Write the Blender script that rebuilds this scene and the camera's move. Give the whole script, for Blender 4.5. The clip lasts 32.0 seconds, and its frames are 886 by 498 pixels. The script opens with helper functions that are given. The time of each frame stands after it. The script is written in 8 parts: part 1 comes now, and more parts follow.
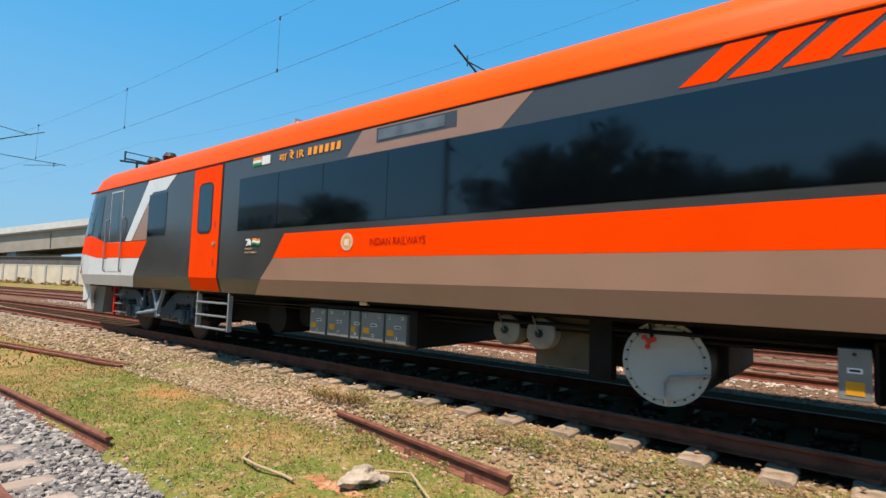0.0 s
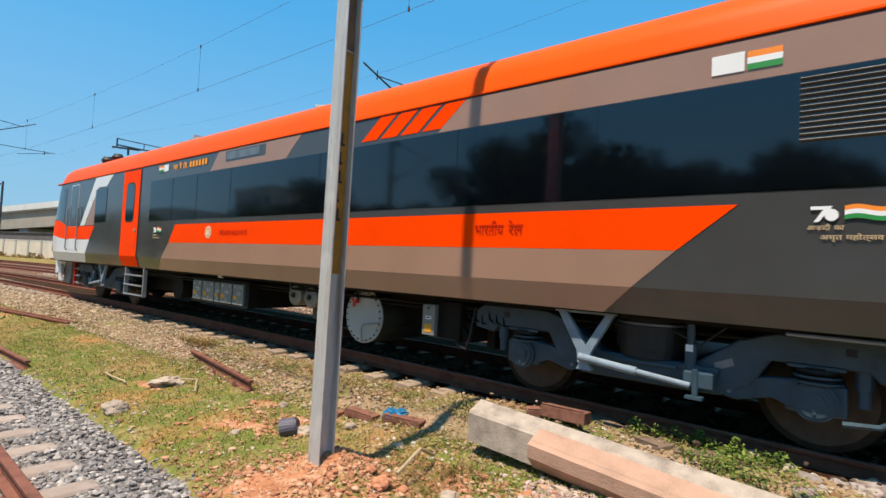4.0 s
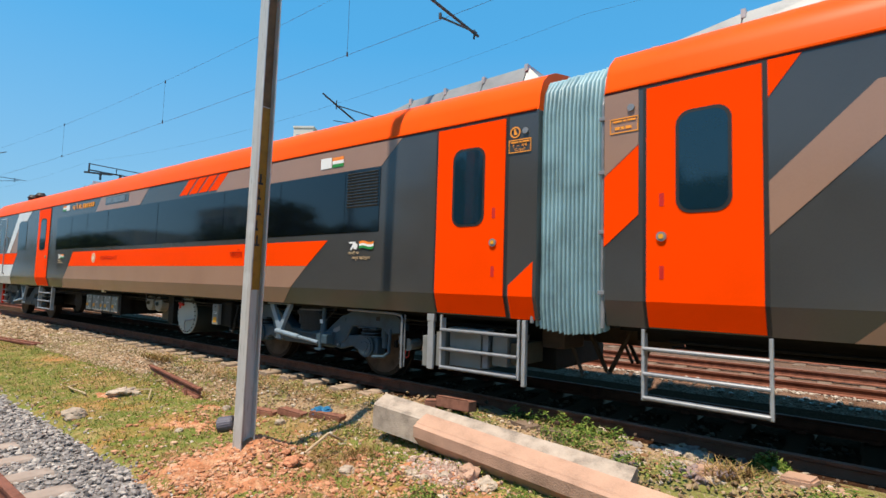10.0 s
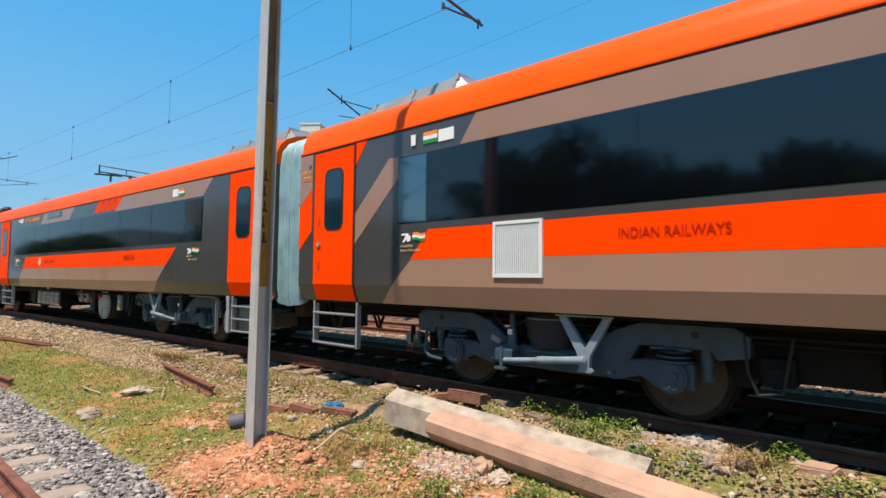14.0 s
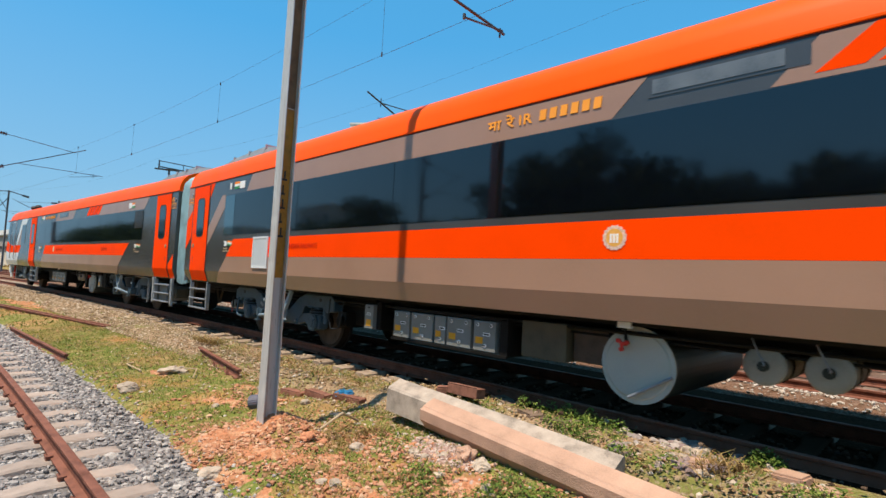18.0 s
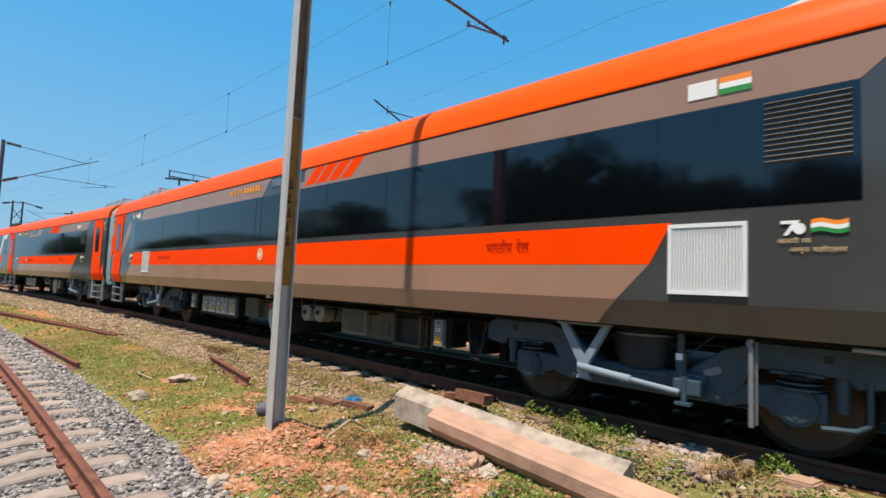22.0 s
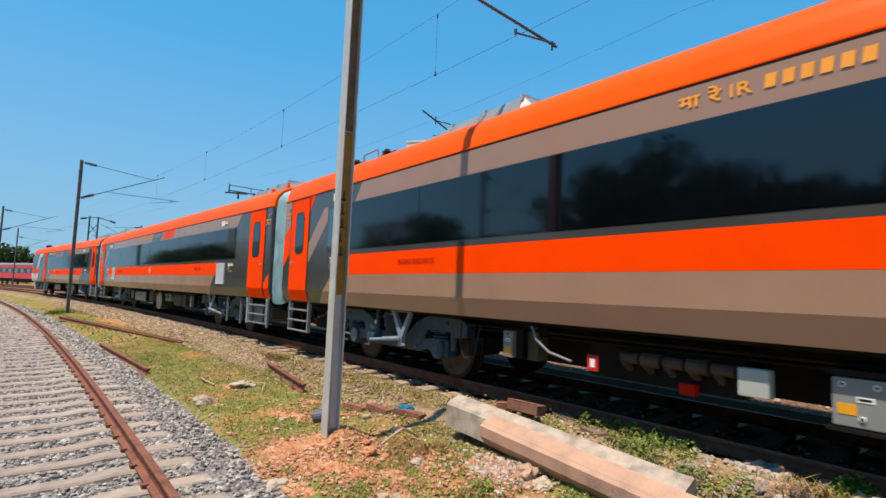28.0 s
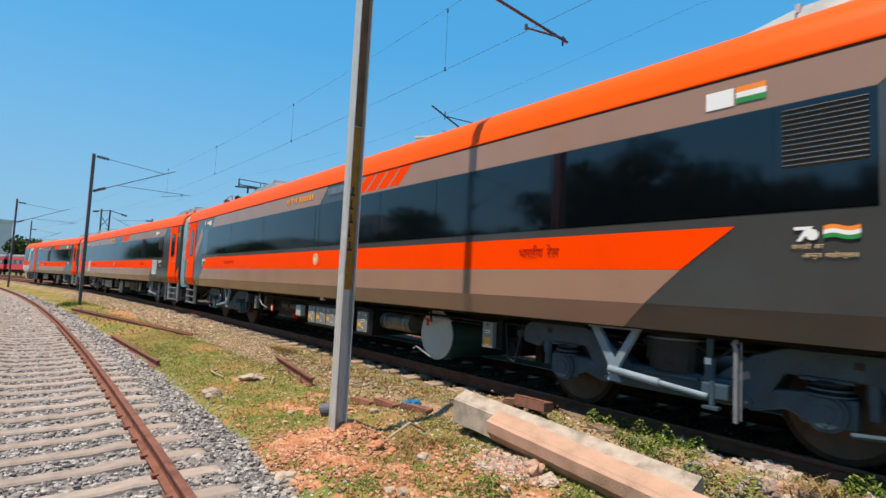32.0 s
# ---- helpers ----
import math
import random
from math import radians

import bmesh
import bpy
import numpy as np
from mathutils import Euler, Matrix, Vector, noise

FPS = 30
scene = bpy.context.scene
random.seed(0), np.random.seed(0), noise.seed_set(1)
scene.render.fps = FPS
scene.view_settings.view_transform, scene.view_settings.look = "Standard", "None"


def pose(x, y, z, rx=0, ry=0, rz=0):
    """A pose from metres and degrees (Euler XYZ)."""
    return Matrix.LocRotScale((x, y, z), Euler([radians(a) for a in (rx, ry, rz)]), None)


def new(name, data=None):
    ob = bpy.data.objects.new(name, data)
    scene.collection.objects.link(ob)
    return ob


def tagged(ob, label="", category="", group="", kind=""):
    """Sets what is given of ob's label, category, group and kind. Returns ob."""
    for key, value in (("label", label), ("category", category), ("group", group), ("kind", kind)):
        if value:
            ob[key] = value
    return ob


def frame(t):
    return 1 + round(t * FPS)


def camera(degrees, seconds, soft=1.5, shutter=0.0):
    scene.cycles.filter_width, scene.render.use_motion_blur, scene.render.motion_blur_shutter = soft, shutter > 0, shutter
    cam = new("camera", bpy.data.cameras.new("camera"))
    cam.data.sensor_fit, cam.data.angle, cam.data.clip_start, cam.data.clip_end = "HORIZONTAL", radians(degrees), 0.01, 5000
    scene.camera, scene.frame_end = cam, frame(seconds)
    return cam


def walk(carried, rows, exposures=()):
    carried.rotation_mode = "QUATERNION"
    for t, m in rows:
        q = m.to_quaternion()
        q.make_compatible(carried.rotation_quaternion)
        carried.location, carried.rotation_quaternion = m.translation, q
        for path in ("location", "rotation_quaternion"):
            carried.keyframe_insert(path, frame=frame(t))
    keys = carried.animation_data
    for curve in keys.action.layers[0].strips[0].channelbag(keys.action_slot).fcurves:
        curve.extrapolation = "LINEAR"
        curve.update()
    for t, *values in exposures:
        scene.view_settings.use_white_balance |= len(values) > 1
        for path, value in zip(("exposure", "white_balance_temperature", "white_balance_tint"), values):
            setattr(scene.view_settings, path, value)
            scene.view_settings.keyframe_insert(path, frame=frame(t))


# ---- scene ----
cam = camera(80.6, 32.0, shutter=0.3)
# seconds, x, y, z, yaw, pitch, roll
PATH = [
    (0.0, -0.465, -6.339, 1.256, 39.58, 4.14, -1.88),
    (0.5, 0.110, -6.270, 1.287, 39.70, 3.49, -1.08),
    (1.0, 0.690, -6.309, 1.302, 39.57, 3.28, -0.61),
    (1.5, 1.232, -6.297, 1.313, 39.97, 3.55, -0.38),
    (2.0, 1.809, -6.262, 1.324, 41.57, 3.37, -1.04),
    (2.5, 2.346, -6.231, 1.336, 44.11, 2.84, -1.20),
    (3.0, 2.817, -6.262, 1.363, 43.90, 2.21, -2.46),
    (3.5, 3.327, -6.305, 1.373, 40.87, 1.85, -2.41),
    (4.0, 3.746, -6.288, 1.361, 40.73, 2.14, -2.90),
    (4.5, 4.114, -6.300, 1.352, 40.51, 2.08, -2.74),
    (6.5, 4.898, -6.497, 1.349, 35.83, 3.87, -2.23),
    (7.0, 4.934, -6.497, 1.346, 36.45, 4.00, -1.83),
    (7.5, 4.986, -6.504, 1.352, 38.09, 3.92, -2.07),
    (8.0, 5.020, -6.509, 1.358, 38.28, 3.97, -1.95),
    (8.5, 5.036, -6.511, 1.365, 38.37, 3.99, -1.90),
    (9.0, 5.041, -6.513, 1.371, 38.68, 4.07, -2.07),
    (9.5, 5.039, -6.514, 1.362, 38.74, 4.13, -1.74),
    (10.0, 5.040, -6.511, 1.356, 38.81, 4.18, -1.76),
    (10.5, 5.040, -6.507, 1.352, 38.87, 4.15, -1.82),
    (11.0, 5.031, -6.502, 1.352, 39.02, 4.04, -1.78),
    (11.5, 5.024, -6.497, 1.353, 39.10, 3.96, -1.74),
    (12.0, 5.021, -6.494, 1.351, 39.08, 3.90, -1.63),
    (12.5, 5.014, -6.488, 1.353, 39.08, 3.83, -1.35),
    (13.0, 5.004, -6.482, 1.355, 39.10, 3.67, -0.98),
    (13.5, 5.010, -6.476, 1.352, 39.07, 3.55, -0.69),
    (15.5, 5.139, -6.329, 1.349, 44.32, 3.03, -1.63),
    (16.0, 5.250, -6.288, 1.340, 44.39, 2.94, -2.70),
    (16.5, 5.355, -6.287, 1.339, 44.37, 3.06, -3.26),
    (17.0, 5.435, -6.332, 1.334, 44.38, 3.03, -3.19),
    (17.5, 5.519, -6.372, 1.328, 44.55, 3.18, -2.95),
    (18.0, 5.563, -6.386, 1.331, 44.63, 3.45, -2.87),
    (18.5, 5.587, -6.383, 1.331, 44.68, 3.58, -2.87),
    (19.0, 5.595, -6.379, 1.333, 44.76, 3.65, -2.78),
    (19.5, 5.602, -6.380, 1.334, 44.90, 3.68, -2.70),
    (20.0, 5.607, -6.382, 1.335, 45.03, 3.77, -2.60),
    (20.5, 5.605, -6.388, 1.336, 45.16, 3.84, -2.59),
    (21.0, 5.601, -6.383, 1.340, 45.31, 3.86, -2.48),
    (21.5, 5.597, -6.381, 1.338, 45.40, 3.94, -2.43),
    (22.0, 5.600, -6.379, 1.335, 45.60, 4.07, -2.34),
    (22.5, 5.600, -6.375, 1.334, 47.16, 4.06, -2.37),
    (23.0, 5.600, -6.382, 1.329, 48.92, 4.11, -2.35),
    (23.5, 5.598, -6.382, 1.333, 49.85, 4.10, -2.53),
    (24.0, 5.593, -6.384, 1.336, 50.18, 4.13, -2.51),
    (24.5, 5.594, -6.388, 1.341, 50.32, 4.11, -2.46),
    (25.0, 5.600, -6.393, 1.339, 50.42, 4.17, -2.47),
    (25.5, 5.599, -6.392, 1.336, 50.54, 4.23, -2.48),
    (27.5, 5.587, -6.390, 1.341, 50.93, 4.61, -2.30),
    (28.0, 5.597, -6.393, 1.341, 51.02, 4.76, -2.11),
    (28.5, 5.612, -6.396, 1.342, 51.15, 4.91, -1.91),
    (29.0, 5.619, -6.400, 1.344, 51.30, 4.92, -1.91),
    (29.5, 5.623, -6.405, 1.344, 51.39, 4.84, -1.99),
    (30.0, 5.616, -6.403, 1.344, 51.49, 4.69, -2.10),
    (30.5, 5.612, -6.397, 1.343, 51.61, 4.55, -2.25),
    (31.0, 5.607, -6.390, 1.343, 51.69, 4.42, -2.30),
    (31.5, 5.604, -6.390, 1.342, 51.77, 4.35, -2.40),
    (32.0, 5.599, -6.396, 1.342, 51.88, 4.24, -2.65),
]
walk(cam, [(t, pose(x, y, z, 90 + pitch, roll, yaw)) for t, x, y, z, yaw, pitch, roll in PATH], exposures=((0.0, 0.45), (13.0, 0.45), (18.0, 0.41), (24.0, 0.39), (32.0, 0.37)))

# how far the train has rolled by each second, in metres
ROLLED = [(0.0, -1.40), (0.5, -1.40), (1.0, -1.40), (1.5, -1.40), (2.0, -1.40), (2.5, -1.40), (3.0, -1.40), (3.5, -1.39), (4.0, -1.34), (4.5, -1.25), (6.5, -0.38), (7.0, -0.04), (7.5, 0.33), (8.0, 0.73), (8.5, 1.17), (9.0, 1.62), (9.5, 2.09), (10.0, 2.59), (10.5, 3.13), (11.0, 3.70), (11.5, 4.29), (12.0, 4.90), (12.5, 5.55), (13.0, 6.24), (13.5, 7.00), (15.5, 10.20), (16.0, 10.91), (16.5, 11.65), (17.0, 12.44), (17.5, 13.21), (18.0, 14.03), (18.5, 14.94), (19.0, 15.83), (19.5, 16.76), (20.0, 17.68), (20.5, 18.65), (21.0, 19.64), (21.5, 20.64), (22.0, 21.68), (22.5, 22.77), (23.0, 23.94), (23.5, 25.21), (24.0, 26.43), (24.5, 27.70), (25.0, 29.02), (25.5, 30.40), (27.5, 35.19), (28.0, 36.40), (28.5, 37.70), (29.0, 38.90), (29.5, 40.15), (30.0, 41.36), (30.5, 42.62), (31.0, 43.84), (31.5, 44.99), (32.0, 46.18)]

# ---- light ----
ELEVATION = 68.0
world = bpy.data.worlds.new("daylight")
scene.world = world
world.use_nodes = True
wn = world.node_tree
sky = wn.nodes.new("ShaderNodeTexSky")
sky.sky_type = "NISHITA"
sky.sun_disc = False
sky.sun_elevation = radians(ELEVATION)
sky.sun_rotation = math.pi
sky.altitude = 300.0
sky.air_density = 1.0
sky.dust_density = 0.15
sky.ozone_density = 1.0
tone = wn.nodes.new("ShaderNodeHueSaturation")
tone.inputs["Hue"].default_value = 0.492
tone.inputs["Saturation"].default_value = 1.30
wn.links.new(sky.outputs["Color"], tone.inputs["Color"])
haze = wn.nodes.new("ShaderNodeMix")
haze.data_type = "RGBA"
haze.inputs["Factor"].default_value = 0.64
haze.inputs["B"].default_value = (0.38, 2.24, 4.2, 1)
wn.links.new(tone.outputs["Color"], haze.inputs["A"])
low = wn.nodes.new("ShaderNodeMix")
low.data_type = "RGBA"
height, up, band = wn.nodes.new("ShaderNodeTexCoord"), wn.nodes.new("ShaderNodeSeparateXYZ"), wn.nodes.new("ShaderNodeMapRange")
wn.links.new(height.outputs["Generated"], up.inputs["Vector"])
wn.links.new(up.outputs["Z"], band.inputs["Value"])
band.inputs["From Min"].default_value, band.inputs["From Max"].default_value = 0.02, 0.42
band.inputs["To Min"].default_value, band.inputs["To Max"].default_value = 0.85, 0.0
wn.links.new(band.outputs["Result"], low.inputs["Factor"])
wn.links.new(haze.outputs["Result"], low.inputs["A"])
low.inputs["B"].default_value = (1.35, 2.45, 3.45, 1)
wn.links.new(low.outputs["Result"], wn.nodes["Background"].inputs["Color"])
wn.nodes["Background"].inputs["Strength"].default_value = 0.15
sun_data = bpy.data.lights.new("sun", "SUN")
sun_data.energy = 4.85
sun_data.angle = radians(0.9)
sun_data.color = (1.0, 0.86, 0.69)
sun = new("sun", sun_data)
sun.matrix_world = pose(0, 0, 60, 90 - ELEVATION, 0, 3.0)

# ---- materials ----


def nodes_of(name):
    m = bpy.data.materials.new(name)
    m.use_nodes = True
    return m, m.node_tree.nodes, m.node_tree.links, m.node_tree.nodes["Principled BSDF"]


def ramp(nodes, stops):
    r = nodes.new("ShaderNodeValToRGB")
    while len(r.color_ramp.elements) < len(stops):
        r.color_ramp.elements.new(0.5)
    for e, (p, c) in zip(r.color_ramp.elements, stops):
        e.position, e.color = p, (*c, 1)
    return r


def plain(name, color, rough=0.5, metal=0.0, var=0.12, scale=3.0, bump=0.0, bump_scale=60.0, random_by=0.0, coat=0.0, spec=0.5):
    """A surface with stains at two scales, a fine relief and, where asked, a shade of its own for each object."""
    m, n, l, b = nodes_of(name)
    tc = n.new("ShaderNodeTexCoord")
    big = n.new("ShaderNodeTexNoise")
    big.inputs["Scale"].default_value = scale
    big.inputs["Detail"].default_value = 6
    l.new(tc.outputs["Object"], big.inputs["Vector"])
    fine = n.new("ShaderNodeTexNoise")
    fine.inputs["Scale"].default_value = bump_scale
    fine.inputs["Detail"].default_value = 4
    l.new(tc.outputs["Object"], fine.inputs["Vector"])
    dark = tuple(c * (1 - var * 1.6) for c in color)
    light = tuple(min(1, c * (1 + var)) for c in color)
    r = ramp(n, [(0.25, dark), (0.5, color), (0.78, light)])
    mix = n.new("ShaderNodeMath")
    mix.operation = "MULTIPLY_ADD"
    l.new(fine.outputs["Fac"], mix.inputs[0])
    mix.inputs[1].default_value = 0.3
    add = n.new("ShaderNodeMath")
    add.operation = "MULTIPLY_ADD"
    l.new(big.outputs["Fac"], add.inputs[0])
    add.inputs[1].default_value = 0.9
    add.inputs[2].default_value = -0.1
    l.new(add.outputs[0], mix.inputs[2])
    l.new(mix.outputs[0], r.inputs["Fac"])
    out = r.outputs["Color"]
    if random_by:
        info = n.new("ShaderNodeObjectInfo")
        hsv = n.new("ShaderNodeHueSaturation")
        mr = n.new("ShaderNodeMapRange")
        mr.inputs["To Min"].default_value, mr.inputs["To Max"].default_value = 1 - random_by, 1 + random_by
        l.new(info.outputs["Random"], mr.inputs["Value"])
        l.new(mr.outputs["Result"], hsv.inputs["Value"])
        l.new(out, hsv.inputs["Color"])
        out = hsv.outputs["Color"]
    l.new(out, b.inputs["Base Color"])
    rr = n.new("ShaderNodeMapRange")
    rr.inputs["To Min"].default_value, rr.inputs["To Max"].default_value = max(0.02, rough - 0.08), min(1, rough + 0.08)
    l.new(big.outputs["Fac"], rr.inputs["Value"])
    l.new(rr.outputs["Result"], b.inputs["Roughness"])
    b.inputs["Metallic"].default_value = metal
    b.inputs["Specular IOR Level"].default_value = spec
    if coat:
        b.inputs["Coat Weight"].default_value = coat
        b.inputs["Coat Roughness"].default_value = 0.08
    if bump:
        bp = n.new("ShaderNodeBump")
        bp.inputs["Strength"].default_value = bump
        bp.inputs["Distance"].default_value = 0.02
        l.new(fine.outputs["Fac"], bp.inputs["Height"])
        l.new(bp.outputs["Normal"], b.inputs["Normal"])
    return m


def island(name, stops, rough=0.9, scale=1.0):
    """Loose pieces in one mesh, each with its own shade."""
    m, n, l, b = nodes_of(name)
    g = n.new("ShaderNodeNewGeometry")
    r = ramp(n, stops)
    l.new(g.outputs["Random Per Island"], r.inputs["Fac"])
    tc = n.new("ShaderNodeTexCoord")
    t = n.new("ShaderNodeTexNoise")
    t.inputs["Scale"].default_value = 40 * scale
    l.new(tc.outputs["Object"], t.inputs["Vector"])
    hsv = n.new("ShaderNodeHueSaturation")
    mr = n.new("ShaderNodeMapRange")
    mr.inputs["To Min"].default_value, mr.inputs["To Max"].default_value = 0.7, 1.3
    l.new(t.outputs["Fac"], mr.inputs["Value"])
    l.new(mr.outputs["Result"], hsv.inputs["Value"])
    l.new(r.outputs["Color"], hsv.inputs["Color"])
    l.new(hsv.outputs["Color"], b.inputs["Base Color"])
    b.inputs["Roughness"].default_value = rough
    b.inputs["Specular IOR Level"].default_value = 0.12
    return m


def layered(name, patches, rough=0.95, bump=0.6):
    """Earth: colours laid over one another by noise. patches: (colour, scale, from, to)."""
    m, n, l, b = nodes_of(name)
    tc = n.new("ShaderNodeTexCoord")
    col = None
    for k, (color, scale, lo, hi) in enumerate(patches):
        t = n.new("ShaderNodeTexNoise")
        t.inputs["Scale"].default_value = scale
        t.inputs["Detail"].default_value = 8
        t.inputs["Roughness"].default_value = 0.62
        off = n.new("ShaderNodeVectorMath")
        off.inputs[1].default_value = (13.7 * k, 5.1 * k, 0)
        l.new(tc.outputs["Object"], off.inputs[0])
        l.new(off.outputs["Vector"], t.inputs["Vector"])
        if col is None:
            r = ramp(n, [(0.2, tuple(c * 0.7 for c in color)), (0.8, tuple(c * 1.25 for c in color))])
            l.new(t.outputs["Fac"], r.inputs["Fac"])
            col = r.outputs["Color"]
            continue
        mr = n.new("ShaderNodeMapRange")
        mr.inputs["From Min"].default_value, mr.inputs["From Max"].default_value = lo, hi
        l.new(t.outputs["Fac"], mr.inputs["Value"])
        mx = n.new("ShaderNodeMix")
        mx.data_type = "RGBA"
        l.new(mr.outputs["Result"], mx.inputs["Factor"])
        l.new(col, mx.inputs["A"])
        mx.inputs["B"].default_value = (*color, 1)
        col = mx.outputs["Result"]
    l.new(col, b.inputs["Base Color"])
    b.inputs["Roughness"].default_value = rough
    b.inputs["Specular IOR Level"].default_value = 0.1
    v = n.new("ShaderNodeTexVoronoi")
    v.inputs["Scale"].default_value = 28
    l.new(tc.outputs["Object"], v.inputs["Vector"])
    bp = n.new("ShaderNodeBump")
    bp.inputs["Strength"].default_value = bump
    bp.inputs["Distance"].default_value = 0.03
    l.new(v.outputs["Distance"], bp.inputs["Height"])
    l.new(bp.outputs["Normal"], b.inputs["Normal"])
    return m


def streaked(name, base, rust):
    """Galvanised steel with rust run down in long streaks."""
    m, n, l, b = nodes_of(name)
    tc = n.new("ShaderNodeTexCoord")
    col = None
    for size, lo, hi, colour in (((14, 14, 0.35), 0.56, 0.76, rust), ((60, 60, 6), 0.58, 0.74, tuple(c * 0.5 for c in base)), ((5, 5, 2.5), 0.56, 0.72, tuple(c * 1.25 for c in base))):
        mp = n.new("ShaderNodeMapping")
        mp.inputs["Scale"].default_value = size
        l.new(tc.outputs["Object"], mp.inputs["Vector"])
        t = n.new("ShaderNodeTexNoise")
        t.inputs["Scale"].default_value = 1.0
        t.inputs["Detail"].default_value = 6
        l.new(mp.outputs["Vector"], t.inputs["Vector"])
        mr = n.new("ShaderNodeMapRange")
        mr.inputs["From Min"].default_value, mr.inputs["From Max"].default_value = lo, hi
        l.new(t.outputs["Fac"], mr.inputs["Value"])
        mx = n.new("ShaderNodeMix")
        mx.data_type = "RGBA"
        l.new(mr.outputs["Result"], mx.inputs["Factor"])
        if col is None:
            mx.inputs["A"].default_value = (*base, 1)
        else:
            l.new(col, mx.inputs["A"])
        mx.inputs["B"].default_value = (*colour, 1)
        col = mx.outputs["Result"]
    l.new(col, b.inputs["Base Color"])
    b.inputs["Roughness"].default_value = 0.5
    b.inputs["Metallic"].default_value = 0.25
    return m


ORANGE = plain("orange paint", (0.98, 0.058, 0.0003), 0.45, var=0.04, scale=1.5, spec=0.02)
ROOF_ORANGE = plain("orange roof paint", (0.96, 0.092, 0.0004), 0.42, var=0.06, scale=1.2, spec=0.08)
CHARCOAL = plain("charcoal paint", (0.056, 0.056, 0.056), 0.14, var=0.1, scale=1.2, spec=0.75)
TAUPE = plain("taupe paint", (0.325, 0.193, 0.136), 0.2, var=0.06, scale=1.2, spec=0.6)
WHITE_PAINT = plain("white paint", (0.72, 0.74, 0.75), 0.35, var=0.05, coat=0.3)
GLAZING = plain("dark tinted glass", (0.002, 0.003, 0.005), 0.03, var=0.05, spec=0.82)
GLASS_CLEAR = plain("pale tinted glass", (0.03, 0.05, 0.06), 0.05, var=0.05, spec=0.7)
SEAL = plain("black rubber", (0.012, 0.012, 0.013), 0.6, var=0.2)
BOGIE = plain("blue-grey bogie paint", (0.036, 0.068, 0.094), 0.5, var=0.28, scale=5, bump=0.15)
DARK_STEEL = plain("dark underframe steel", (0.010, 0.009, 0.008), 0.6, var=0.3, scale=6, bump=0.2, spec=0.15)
GREY_STEEL = plain("galvanised steel", (0.42, 0.44, 0.46), 0.42, metal=0.45, var=0.12, scale=8)
ALU = plain("aluminium", (0.24, 0.25, 0.27), 0.45, metal=0.3, var=0.12, scale=9)
BOX_GREY = plain("grey cabinet enamel", (0.21, 0.215, 0.205), 0.45, var=0.12, scale=4)
TANK_GREY = plain("pale grey tank enamel", (0.38, 0.40, 0.37), 0.5, var=0.1, scale=2)
GREEN_TANK = plain("dark green tank enamel", (0.012, 0.05, 0.045), 0.45, var=0.2)
BELLOWS = plain("blue-grey bellows fabric", (0.24, 0.39, 0.445), 0.5, var=0.25, scale=3)
YELLOW = plain("yellow sticker", (0.75, 0.33, 0.012), 0.5, var=0.1)
RED = plain("red enamel", (0.55, 0.02, 0.015), 0.4, var=0.08)
DARK_RED = plain("dark red lettering", (0.46, 0.016, 0.004), 0.6, var=0.05, spec=0.08)
GOLD = plain("amber lettering", (0.9, 0.33, 0.03), 0.5, var=0.05)
WHITE = plain("white vinyl", (0.8, 0.8, 0.8), 0.5, var=0.03)
GREEN = plain("green vinyl", (0.02, 0.24, 0.05), 0.5, var=0.03)
SAFFRON = plain("saffron vinyl", (0.9, 0.25, 0.02), 0.5, var=0.03)
BLACK = plain("black paint", (0.012, 0.012, 0.012), 0.5, var=0.1)
RUST = plain("rusted rail steel", (0.20, 0.082, 0.055), 0.75, var=0.3, scale=9, bump=0.35, bump_scale=90, spec=0.15)
RUST_MAIN = plain("brown rail steel", (0.175, 0.064, 0.038), 0.6, var=0.3, scale=6, bump=0.25, bump_scale=90, spec=0.15)
RAIL_TOP = plain("worn rail head", (0.22, 0.105, 0.075), 0.75, metal=0.0, var=0.25, scale=6, spec=0.15)
WHEEL = plain("wheel steel", (0.035, 0.028, 0.022), 0.55, metal=0.3, var=0.3, scale=8, spec=0.15)
CONCRETE = plain("weathered concrete", (0.39, 0.325, 0.265), 0.85, var=0.34, scale=7, bump=0.3, bump_scale=70, random_by=0.08, spec=0.15)
PINK_CONCRETE = plain("dusty pink concrete", (0.44, 0.275, 0.195), 0.85, var=0.22, scale=3.5, bump=0.35, bump_scale=70, spec=0.15)
SLEEPER = plain("dusty concrete sleeper", (0.345, 0.275, 0.23), 0.9, var=0.2, scale=6, bump=0.3, bump_scale=60, random_by=0.12, spec=0.15)
SLEEPER_BROWN = plain("dusty brown sleeper", (0.20, 0.14, 0.10), 0.9, var=0.25, scale=6, bump=0.3, bump_scale=60, spec=0.15)
SLEEPER_DARK = plain("dusty concrete sleeper with shade-darkened middle", (0.33, 0.25, 0.185), 0.9, var=0.4, scale=6, bump=0.3, bump_scale=60, random_by=0.15, spec=0.0)


